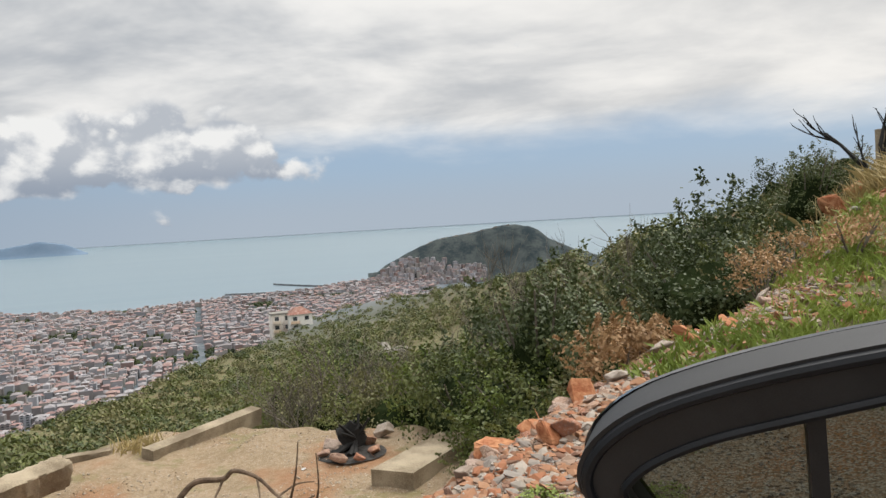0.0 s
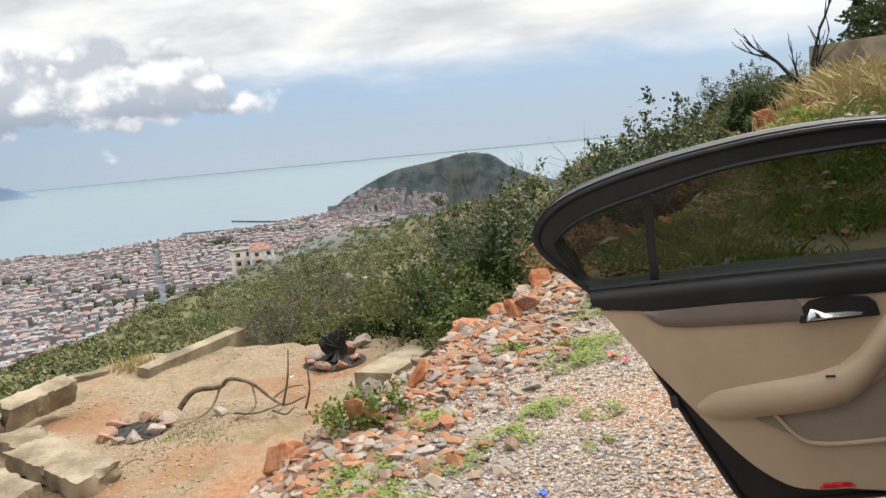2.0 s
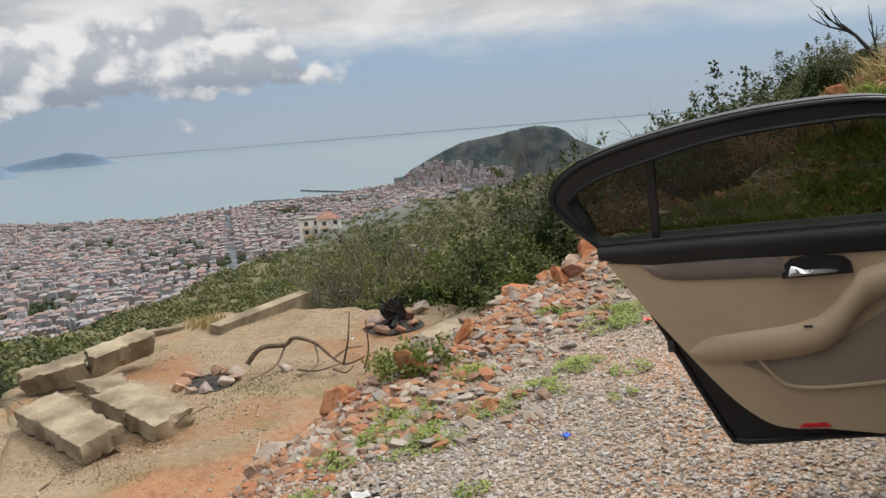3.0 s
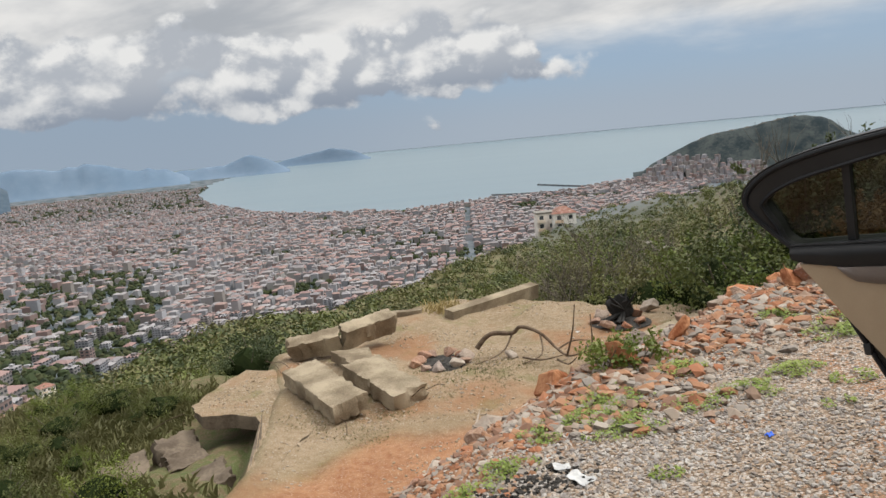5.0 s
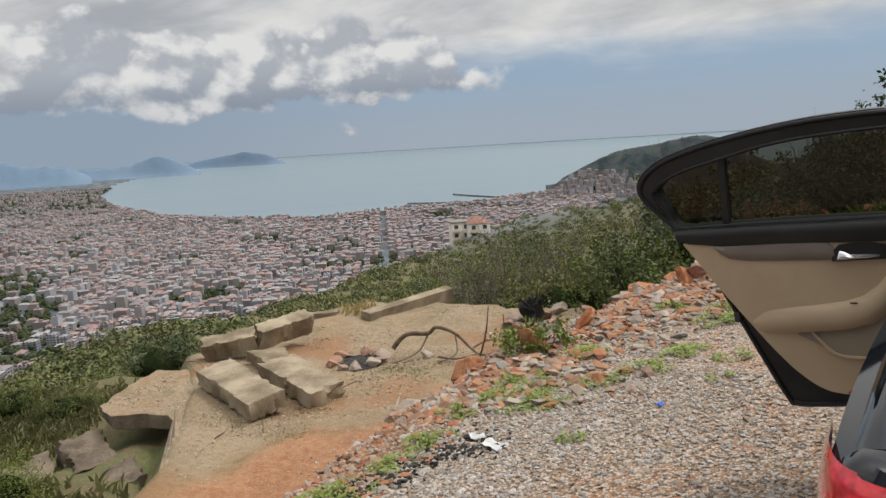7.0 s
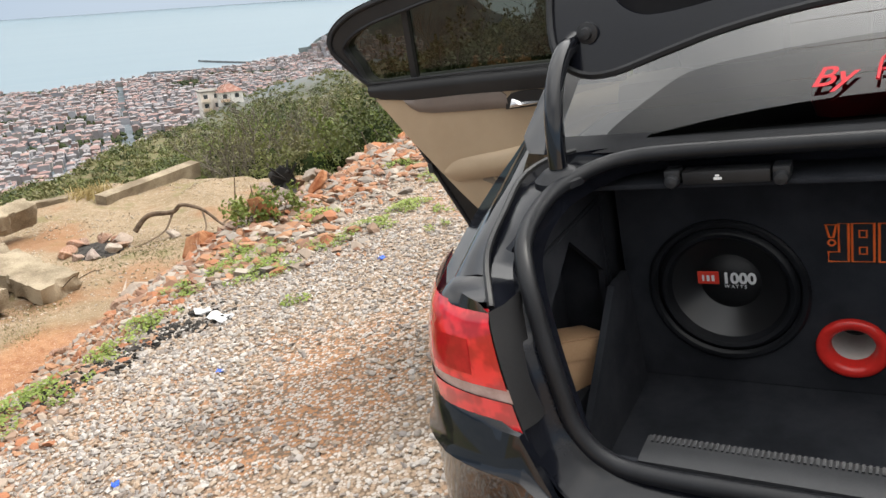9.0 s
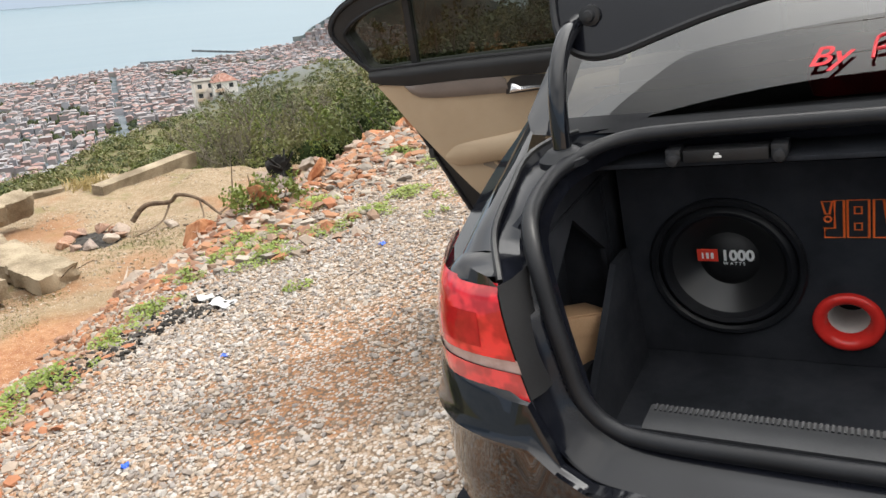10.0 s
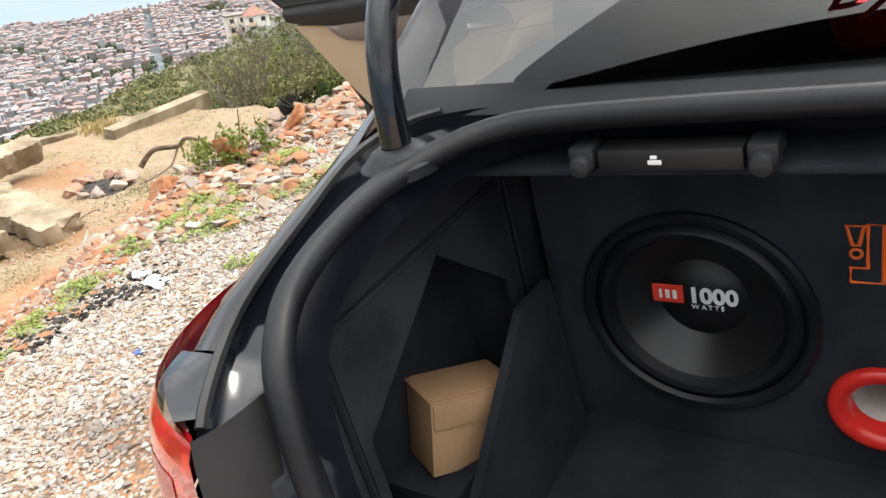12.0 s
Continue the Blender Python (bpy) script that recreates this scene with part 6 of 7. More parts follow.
        made += 1
    # low growth below the broken edge
    for _ in range(50):
        x, y = rp.uniform(-13, -6.4), rp.uniform(2.5, 8.0)
        if terrace_in(x, y) > -0.7 or (x > -9.2 and y > 4.6):
            continue
        s = rp.uniform(0.28, 0.6)
        copy_thing(near[rp.choice((1, 2, 3, 1))], Matrix.Translation(at_ground(x, y, -0.1)) @ Matrix.Rotation(rp.uniform(0, 6.28), 4, "Z") @ Matrix.Diagonal((s, s, s, 1)))
    # far part of the slope, joined
    verts, faces, dark_v, dark_f = [], [], [], []
    light_v, light_f = [], []
    for i in range(4300):
        az = rp.uniform(-12, 66)
        dc = crest_d(az)
        if dc < 40:
            continue
        d = 33 + (dc + 6 - 33) * rp.random() ** 0.7
        p = far_place(az, d, land_z(az, d))
        r = rp.choice((0.7, 1.0, 1.3, 1.7, 2.3)) * rp.uniform(0.8, 1.2) * (1.0 if d < 0.85 * dc else 0.7)
        if noise.noise((p.x * 0.03, p.y * 0.03, 8)) < -0.30:
            continue
        k = rp.random()
        vs, fs = (verts, faces) if k < 0.4 else (light_v, light_f) if k < 0.75 else (dark_v, dark_f)
        for _ in range(int(26 + 34 * r)):
            v = Vector((rp.gauss(0, 1), rp.gauss(0, 1), abs(rp.gauss(0, 0.8)))).normalized()
            q = p + Vector((v.x * r, v.y * r, v.z * r * 0.95)) * rp.uniform(0.75, 1.1)
            leaf_quads(vs, fs, q, 0.30 if d < 70 else 0.42, rp, 1, v)
    tagged(sheet("far_scrub", verts, faces, M_LEAF, False), "olive and green scrub covering the far hillside", "scrub", kind="stuff")
    tagged(sheet("far_scrub", light_v, light_f, M_LEAF_OLIVE, False), "dull olive scrub covering the far hillside", "scrub", kind="stuff")
    tagged(sheet("far_scrub", dark_v, dark_f, M_LEAF_DARK, False), "dark green scrub covering the far hillside", "scrub", kind="stuff")
    for root in near + mid:
        remove_thing(root)


def twig_tree(x, y, height, seed, label, spread=0.5, mat=None, twigs=40, lean=(0, 0), trunk=0.05, group="", levels=3, name="bare_tree"):
    """A leafless tree: trunk, limbs and fine twigs."""
    rng = random.Random(seed)
    root = thing(name, Matrix.Translation(at_ground(x, y, -0.1)), label, "tree", group)
    limbs, fine = bmesh.new(), bmesh.new()

    def grow(bm, p, dirn, length, rad, level):
        pts = [p]
        d = dirn.copy()
        for k in range(4):
            d = (d + Vector((rng.gauss(0, 0.16), rng.gauss(0, 0.16), rng.gauss(0.05, 0.1)))).normalized()
            pts.append(pts[-1] + d * length / 4)
        tube(bm, pts, [rad * (1 - 0.17 * k) for k in range(5)], 6 if level == 0 else 4)
        if level < levels:
            for k in range(rng.randint(3, 5)):
                i = rng.randint(1, 4)
                side = Vector((rng.gauss(0, 1), rng.gauss(0, 1), rng.uniform(0.1, 0.9))).normalized()
                nd = (d * (1 - spread) + side * spread).normalized()
                grow(limbs if level == 0 else fine, pts[i], nd, length * rng.uniform(0.45, 0.7), rad * 0.5, level + 1)

    tb = bmesh.new()
    stems = max(1, twigs)
    for k in range(stems):
        a = rng.uniform(0, 6.28)
        dirn = Vector((math.cos(a) * spread * 0.8 + lean[0], math.sin(a) * spread * 0.8 + lean[1], 1)).normalized()
        grow(tb, Vector((0.1 * math.cos(a), 0.1 * math.sin(a), 0)), dirn, height * rng.uniform(0.5, 0.62), trunk, 0)
    part("trunk", tb, mat or M_BARK, root)
    tagged(part("branchwork", limbs, mat or M_BARK, root), kind="stuff")
    tagged(part("fine_twig", fine, mat or M_BARK, root), kind="stuff")
    return root


def thin_leaves(root, n, size, mat, radius, height, seed):
    rng = random.Random(seed)
    verts, faces = [], []
    for _ in range(n):
        a, r = rng.uniform(0, 6.28), radius * math.sqrt(rng.random())
        leaf_quads(verts, faces, Vector((math.cos(a) * r, math.sin(a) * r, height * rng.uniform(0.25, 1.0) * (1 - 0.3 * r / radius))), size, rng)
    me = bpy.data.meshes.new("leaves")
    me.from_pydata([tuple(v) for v in verts], [], faces)
    me.materials.append(mat)
    ob = new("leaves", me)
    ob.parent = root


scatter_bushes()
for i, (x, y, h) in enumerate([(-4.0, 16.0, 2.9), (-3.3, 16.8, 2.6), (-5.0, 16.8, 2.4), (-3.0, 17.6, 2.8), (-2.2, 16.9, 2.4), (-1.2, 18.4, 2.9), (-4.4, 18.8, 2.8), (-6.4, 19.4, 2.4), (-0.2, 19.6, 3.0)]):
    t = twig_tree(x, y, h, 50 + i, "half-bare grey-brown bush with many thin branches", 0.55, twigs=4, trunk=0.03, group="half-bare bushes")
    thin_leaves(t, 420, 0.05, M_LEAF_OLIVE, 1.3, h * 0.95, 60 + i)
for i, (x, y, h) in enumerate([(0.0, 21.6, 5.0), (-0.5, 22.4, 4.6), (1.2, 20.8, 5.0), (3.4, 20.6, 5.0), (2.4, 21.4, 5.2), (0.6, 23.0, 4.8), (1.8, 24.0, 5.2), (2.6, 23.0, 4.0), (4.4, 22.0, 4.6), (1.0, 25.5, 4.6)]):
    twig_tree(x, y, h, 80 + i, "leafless grey sapling rising above the thicket", 0.35, twigs=3, trunk=0.045, group="leafless saplings")

# ---- the terrace and the stony bank ----
M_CONC = speckled("weathered_concrete", (0.14, 0.108, 0.072), (0.33, 0.275, 0.195), 1.9, 0.92, 0.03, 48, 0.2)
M_CONC_DARK = speckled("dark_concrete", (0.085, 0.065, 0.048), (0.17, 0.135, 0.10), 2.5, 0.92, 0.02, 26, 0.2)
M_ROCK = piece_mat("limestone_rubble", [(0.326, 0.128, 0.065), (0.264, 0.167, 0.116), (0.317, 0.255, 0.202), (0.352, 0.167, 0.086), (0.220, 0.128, 0.090), (0.334, 0.290, 0.241), (0.290, 0.123, 0.069), (0.326, 0.220, 0.159), (0.238, 0.207, 0.189)], 0.9, 0.25, 9.0, 0.02)
M_ROCK_ORANGE = speckled("orange_limestone", (0.23, 0.075, 0.030), (0.41, 0.20, 0.10), 9, 0.9, 0.035, 35, 0.25)
M_ROCK_PALE = speckled("pale_limestone", (0.24, 0.19, 0.15), (0.37, 0.32, 0.27), 5, 0.88, 0.02, 35, 0.25)
M_STONES = island_mat("small_rubble", [(0.318, 0.129, 0.063), (0.267, 0.181, 0.130), (0.318, 0.258, 0.206), (0.215, 0.116, 0.076), (0.353, 0.189, 0.105), (0.241, 0.215, 0.189), (0.310, 0.155, 0.084), (0.361, 0.318, 0.269)], 0.9, 0.25, 30, 0.35)
M_GRAVEL = island_mat("pale_gravel", [(0.368, 0.340, 0.312), (0.288, 0.256, 0.224), (0.424, 0.400, 0.372), (0.320, 0.236, 0.168), (0.360, 0.284, 0.216), (0.256, 0.232, 0.216), (0.408, 0.360, 0.308), (0.224, 0.192, 0.168)], 0.85, 0.3, 60, 0.22)
M_GRIT = island_mat("sandy_grit", [(0.36, 0.29, 0.21), (0.43, 0.37, 0.29), (0.27, 0.20, 0.135), (0.33, 0.28, 0.225)], 0.9, 0.2, 60, 0.3)
M_ASH = speckled("ash_and_charcoal", (0.012, 0.011, 0.010), (0.06, 0.055, 0.05), 14, 0.95, 0.02, 70, 0.2)
M_WOOD = speckled("weathered_branch", (0.07, 0.048, 0.032), (0.16, 0.115, 0.08), 10, 0.85, 0.006, 70, 0.2)
M_LITTER = speckled("dirty_white_plastic", (0.36, 0.36, 0.36), (0.52, 0.52, 0.51), 20, 0.5, 0, 90, 0.4)
M_BLUE = speckled("blue_plastic", (0.02, 0.08, 0.45), (0.03, 0.12, 0.60), 20, 0.4, 0, 90, 0.4)
M_PINK = speckled("red_plastic_scrap", (0.62, 0.05, 0.06), (0.75, 0.10, 0.10), 20, 0.4, 0, 90, 0.4)
rr = random.Random(5)


def rough_slab(name, corners, thick, mat, label, broken=0.05, group="broken slabs", tilt=0.0):
    """A cast slab from its four upper corners, chipped along the edges and ragged at one end."""
    a, b, c, d = [Vector(p) for p in corners]
    n = (b - a).cross(d - a).normalized()
    if n.z < 0:
        n = -n
    bm = bmesh.new()
    nu, nv = 22, 12

    def at(u, v, w):
        p = (a * (1 - u) + b * u) * (1 - v) + (d * (1 - u) + c * u) * v
        edge = min(u, 1 - u, v, 1 - v)
        q = p - n * thick * w
        k = noise.noise(q * 5.0) * broken + noise.noise(q * 14.0) * broken * 0.4
        mid = (a + b + c + d) / 4 - n * thick / 2
        pull = 1.0 if edge < 0.02 else 0.25
        return q + (mid - q).normalized() * abs(k) * pull * 0.9 + n * noise.noise(q * 9) * broken * 0.08

    us, vs = np.linspace(0, 1, nu), np.linspace(0, 1, nv)
    loft(bm, [[at(u, v, 0) for u in us] for v in vs])
    loft(bm, [[at(u, v, 1) for u in us] for v in vs])
    border = [(u, 0) for u in us] + [(1, v) for v in vs[1:]] + [(u, 1) for u in us[::-1][1:]] + [(0, v) for v in vs[::-1][1:-1]]
    loft(bm, [[at(u, v, w) for u, v in border] for w in (0, 0.33, 0.66, 1)], close_u=True)
    bmesh.ops.remove_doubles(bm, verts=bm.verts, dist=0.0005)
    return whole(name, bm, mat, Matrix.Identity(4), label, "slab", group, 40)


def rod(name, p, q, r=0.006):
    bm = bmesh.new()
    m = (Vector(p) + Vector(q)) / 2 + Vector((0.03, 0.02, 0.04))
    tube(bm, spline([p, m, q], 5), r, 6)
    whole(name, bm, M_WOOD, Matrix.Identity(4), "thin rusty reinforcing rod sticking out of broken concrete", "rod", "reinforcing rods")


Z0 = -2.0
rough_slab("concrete_slab", [(-7.10, 7.90, -1.66), (-5.30, 6.75, -1.72), (-5.05, 7.30, -1.66), (-6.80, 8.48, -1.60)], 0.27, M_CONC, "weathered pale concrete slab lying on the terrace", 0.17)
rough_slab("concrete_slab", [(-6.25, 8.40, -1.66), (-4.70, 7.42, -1.76), (-4.45, 8.02, -1.74), (-5.86, 8.98, -1.64)], 0.26, M_CONC, "weathered concrete slab with a ragged broken end", 0.16)
rough_slab("concrete_slab", [(-7.05, 9.25, -1.72), (-6.28, 8.72, -1.76), (-6.00, 9.05, -1.76), (-6.42, 9.62, -1.72)], 0.2, M_CONC, "short concrete slab piece wedged between larger ones", 0.12)
rough_slab("concrete_slab", [(-7.80, 8.98, -1.62), (-7.02, 9.62, -1.54), (-7.26, 9.92, -1.42), (-8.05, 9.24, -1.52)], 0.36, M_CONC, "tilted concrete beam piece with a dark underside, broken in two", 0.17)
rough_slab("concrete_slab", [(-6.99, 9.66, -1.52), (-6.48, 10.85, -1.46), (-6.80, 11.05, -1.34), (-7.28, 9.94, -1.40)], 0.40, M_CONC, "tilted concrete beam piece with a mossy top", 0.17)
rough_slab("concrete_beam", [(-6.05, 12.45, -1.80), (-5.02, 15.15, -1.78), (-5.28, 15.27, -1.75), (-6.32, 12.57, -1.77)], 0.34, M_CONC, "long concrete kerb beam along the terrace edge", 0.03, "")
rough_slab("concrete_block", [(-1.93, 11.07, -1.76), (-1.25, 10.85, -1.76), (-0.30, 12.80, -1.72), (-0.88, 13.1, -1.72)], 0.26, M_CONC, "flat concrete block at the foot of the stony bank", 0.03, "")
rough_slab("concrete_slab", [(-7.7, 12.2, -1.82), (-6.9, 12.6, -1.80), (-7.0, 12.9, -1.82), (-7.75, 12.55, -1.84)], 0.2, M_CONC, "small broken concrete edge piece", 0.08)
# broken floor edge that hangs over the drop
def ragged_floor(name, outline, top, thick, mat, label):
    """A thin cast floor with a broken outline: top, ragged sides and underside."""
    pts = []
    for (ax, ay), (bx, by) in zip(outline, outline[1:] + outline[:1]):
        n = max(2, int(math.hypot(bx - ax, by - ay) / 0.09))
        pts += [(ax + (bx - ax) * k / n, ay + (by - ay) * k / n) for k in range(n)]
    cx, cy = sum(p[0] for p in pts) / len(pts), sum(p[1] for p in pts) / len(pts)
    rings = []
    for k, dz in ((0.02, 0.0), (0.35, 0.0), (0.7, 0.0), (0.9, 0.0), (0.985, -0.005), (1.0, -0.03), (0.99, -0.45), (0.975, -0.8), (0.93, -1.0), (0.3, -1.0)):
        ring = []
        for x, y in pts:
            j = 1 + (0.05 * noise.noise((x * 3, y * 3, dz * 2)) + 0.04 * noise.noise((x * 9, y * 9, dz * 4))) * min(1.0, k * k * 1.2)
            px, py = cx + (x - cx) * k * j, cy + (y - cy) * k * j
            ring.append(Vector((px, py, top(px, py) + dz * thick + 0.02 * noise.noise((px * 5, py * 5, 3)) + 0.008 * noise.noise((px * 19, py * 19, 3)))))
        rings.append(ring)
    bm = bmesh.new()
    loft(bm, rings, close_u=True)
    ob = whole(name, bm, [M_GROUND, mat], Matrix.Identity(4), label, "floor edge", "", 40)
    at = ob.data.color_attributes.new("zone", "FLOAT_COLOR", "POINT")
    at.data.foreach_set("color", np.array([(0, 0, 1, 0)] * len(ob.data.vertices), dtype=np.float32).ravel())
    # upward faces take the sandy ground, all others the darker concrete
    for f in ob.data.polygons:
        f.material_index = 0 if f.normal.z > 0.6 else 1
    return ob


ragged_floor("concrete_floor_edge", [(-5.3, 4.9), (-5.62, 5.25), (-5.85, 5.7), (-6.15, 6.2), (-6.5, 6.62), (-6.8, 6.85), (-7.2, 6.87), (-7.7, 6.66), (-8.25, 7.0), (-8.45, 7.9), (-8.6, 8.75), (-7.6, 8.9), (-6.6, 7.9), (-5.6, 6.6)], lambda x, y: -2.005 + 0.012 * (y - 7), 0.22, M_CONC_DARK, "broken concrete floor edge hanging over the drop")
for k, (pts, th) in enumerate([([(-8.9, 5.6, -2.5), (-7.9, 5.1, -2.75), (-7.7, 5.7, -2.7), (-8.6, 6.3, -2.45)], 0.45), ([(-8.5, 6.3, -2.3), (-7.6, 5.8, -2.5), (-7.2, 6.3, -2.5), (-8.1, 6.9, -2.3)], 0.5), ([(-7.3, 5.7, -2.5), (-6.5, 5.2, -2.5), (-6.3, 5.8, -2.35), (-7.0, 6.3, -2.35)], 0.6)]):
    rough_slab("fallen_concrete", pts, th, M_CONC_DARK, "fallen lump of dark broken concrete below the edge", 0.34, "fallen concrete")
for p, q in [((-4.5, 7.6, -1.8), (-4.25, 7.55, -1.62)), ((-4.42, 7.9, -1.8), (-4.1, 7.9, -1.7)), ((-7.12, 7.95, -1.72), (-7.5, 8.05, -1.55)), ((-7.15, 8.2, -1.7), (-7.6, 8.3, -1.66)), ((-8.3, 6.9, -2.1), (-8.75, 6.6, -2.3)), ((-5.2, 6.75, -1.85), (-5.0, 6.6, -2.0))]:
    rod("reinforcing_rod", p, q)


def rock_mesh(seed, points=15, subdiv=1, squash=(1, 0.8, 0.62)):
    """An angular stone: the hull of a few scattered points, its edges chipped."""
    rng = random.Random(seed)
    bm = bmesh.new()
    for _ in range(points):
        v = Vector((rng.gauss(0, 1), rng.gauss(0, 1), rng.gauss(0, 1))).normalized() * rng.uniform(0.75, 1.05)
        bm.verts.new((v.x * squash[0], v.y * squash[1], v.z * squash[2]))
    r = bmesh.ops.convex_hull(bm, input=bm.verts)
    junk = [g for g in r["geom_interior"] if isinstance(g, bmesh.types.BMVert)]
    bmesh.ops.delete(bm, geom=junk, context="VERTS")
    bmesh.ops.bevel(bm, geom=list(bm.edges), offset=0.045, segments=1, affect="EDGES", profile=0.5)
    bmesh.ops.triangulate(bm, faces=bm.faces)
    if subdiv:
        bmesh.ops.subdivide_edges(bm, edges=list(bm.edges), cuts=subdiv)
    for v in bm.verts:
        v.co *= 1 + 0.12 * noise.noise(v.co * 3.0 + Vector((seed, 0, 0))) + 0.09 * noise.noise(v.co * 9)
    return bm


ROCKS = []
for k in range(9):
    ROCKS.append(finish(rock_mesh(100 + k, 11 + k % 5, 1, ((1, 0.8, 0.5), (1, 0.6, 0.36), (0.9, 0.85, 0.6))[k % 3]), "rock", M_ROCK, None))


def rock(x, y, size, k=None, lift=0.15, mat=None, label="angular orange-brown limestone rock in the stony bank", group="rubble rocks"):
    me = ROCKS[rr.randrange(9) if k is None else k]
    if mat:
        me = me.copy()
        me.materials.clear()
        me.materials.append(mat)
    ob = new("rock", me)
    ob.matrix_world = Matrix.Translation(at_ground(x, y, size * lift)) @ Euler((rr.gauss(0, 0.45), rr.gauss(0, 0.45), rr.uniform(0, 6.28))).to_matrix().to_4x4() @ Matrix.Diagonal((size, size, size, 1))
    return tagged(ob, label, "rock", group)


for x, y, s, k, m in [(-0.50, 3.45, 0.19, 0, 1), (-0.98, 3.40, 0.20, 2, 1), (-1.30, 3.05, 0.17, 3, 2), (-0.20, 4.0, 0.17, 4, 1), (0.15, 5.6, 0.21, 0, 1), (0.42, 5.9, 0.18, 5, 1), (0.85, 6.2, 0.21, 2, 1), (-1.75, 3.4, 0.16, 6, 1), (-2.0, 3.35, 0.17, 7, 2), (-1.55, 2.75, 0.13, 8, 2), (0.55, 5.2, 0.17, 6, 1), (-0.05, 5.0, 0.16, 7, 2), (-1.05, 4.3, 0.17, 1, 2), (-1.75, 4.35, 0.19, 3, 2), (1.2, 6.6, 0.18, 3, 2), (1.7, 7.2, 0.19, 5, 2), (2.1, 7.9, 0.21, 0, 1), (1.4, 7.6, 0.18, 7, 2), (2.6, 8.4, 0.16, 4, 1), (1.0, 7.0, 0.16, 8, 1), (3.2, 9.0, 0.20, 1, 2), (2.0, 7.4, 0.16, 6, 1), (2.5, 7.7, 0.18, 2, 1), (5.2, 13.0, 0.35, 2, 2), (6.3, 14.2, 0.5, 4, 1), (4.6, 11.2, 0.25, 6, 2), (6.8, 17.0, 0.45, 0, 1), (5.6, 15.6, 0.4, 7, 1), (7.2, 15.2, 0.4, 3, 1)]:
    rock(x, y, s, k, 0.3, (None, M_ROCK_ORANGE, M_ROCK_PALE)[m], ("", "large orange limestone boulder on the stony bank", "large pale limestone boulder on the stony bank")[m], "large boulders")
rock(-2.15, 13.45, 0.27, 2, 0.5, M_ROCK_PALE, "pale rock beside the burnt heap", "large boulders")
n = 0
while n < 240:
    y = rr.uniform(1.9, 9.4)
    e = rr.gauss(0.5, 0.5)
    x = pad_edge(y) - e
    if e < -0.6 or e > 1.9 or (y < 2.7 and e < 0.3):
        continue
    s = rr.choice((0.04, 0.05, 0.06, 0.07, 0.08, 0.11)) * rr.uniform(0.8, 1.25) * (0.75 if y < 2.7 else 1.0 if y < 4 else 1.25)
    rock(x, y, s, lift=rr.uniform(0.1, 0.55))
    n += 1


def pebble_field(name, count, place, size, mat, label, category, squash=0.65):
    """Loose stones, each an irregular twenty-sided lump, joined."""
    ico = bmesh.new()
    bmesh.ops.create_icosphere(ico, subdivisions=1, radius=1.0)
    base = np.array([v.co[:] for v in ico.verts])
    tri = np.array([[v.index for v in f.verts] for f in ico.faces])
    ico.free()
    rng = np.random.default_rng(count)
    V, F, i = [], [], 0
    for _ in range(count):
        p = place()
        if p is None:
            continue
        s = size() * np.array([1, rng.uniform(0.6, 0.95), squash * rng.uniform(0.7, 1.1)])
        a = rng.uniform(0, 6.283)
        t = rng.normal(0, 0.25)
        c, d = math.cos(a), math.sin(a)
        v = base * rng.uniform(0.55, 1.3, (12, 1)) * s
        v = np.stack([v[:, 0] * c - v[:, 1] * d, v[:, 0] * d + v[:, 1] * c, v[:, 2] + v[:, 0] * t], 1) + np.array(p)
        V.append(v)
        F.append(tri + i)
        i += 12
    V, F = np.concatenate(V), np.concatenate(F)
    me = bpy.data.meshes.new(name)
    me.vertices.add(len(V))
    me.vertices.foreach_set("co", V.ravel())
    me.loops.add(F.size)
    me.loops.foreach_set("vertex_index", F.ravel())
    me.polygons.add(len(F))
    me.polygons.foreach_set("loop_start", np.arange(0, F.size, 3))
    me.update(calc_edges=True)
    me.shade_flat()
    me.materials.append(mat)
    return tagged(new(name, me), label, category, kind="stuff")


def gravel_place():
    y = rr.uniform(-1.3, 5.4) if rr.random() < 0.45 else rr.uniform(-0.9, 2.8)
    x = rr.uniform(pad_edge(y) - 0.3, 1.9)
    inward = x - pad_edge(y)
    full = smooth(-0.3, 0.05, inward) * (1 - 0.55 * smooth(0.75, 1.2, inward)) * (0.62 + 0.38 * smooth(1.0, 2.4, y))
    if rr.random() > full + 0.55 * noise.noise((x * 1.3, y * 1.3, 21)):
        return None
    return (x, y, ground_z(x, y) + 0.003)


pebble_field("gravel", 62000, gravel_place, lambda: 0.0065 + 0.0125 * rr.random() ** 1.8, M_GRAVEL, "loose pale crushed gravel over reddish sand", "gravel")


def rubble_place():
    y = rr.uniform(2.3, 9.5)
    e = rr.gauss(0.5, 0.62)
    if e < -1.0 or e > 2.6:
        return None
    x = pad_edge(y) - e
    return (x, y, ground_z(x, y) + rr.uniform(0.0, 0.02))


pebble_field("rubble", 19000, rubble_place, lambda: 0.010 + 0.066 * rr.random() ** 2.2, M_STONES, "broken reddish and grey stones heaped along the bank", "rubble", 0.5)


def chips_place():
    y = rr.uniform(-0.6, 3.0)
    e = rr.gauss(0.35, 0.4)
    x = pad_edge(y) - e
    return None if e < -0.25 or e > 1.6 else (x, y, ground_z(x, y) + 0.004)


pebble_field("stone_chips", 7000, chips_place, lambda: 0.008 + 0.034 * rr.random() ** 3, M_STONES, "small brown and grey stone chips along the gravel's edge", "rubble", 0.55)


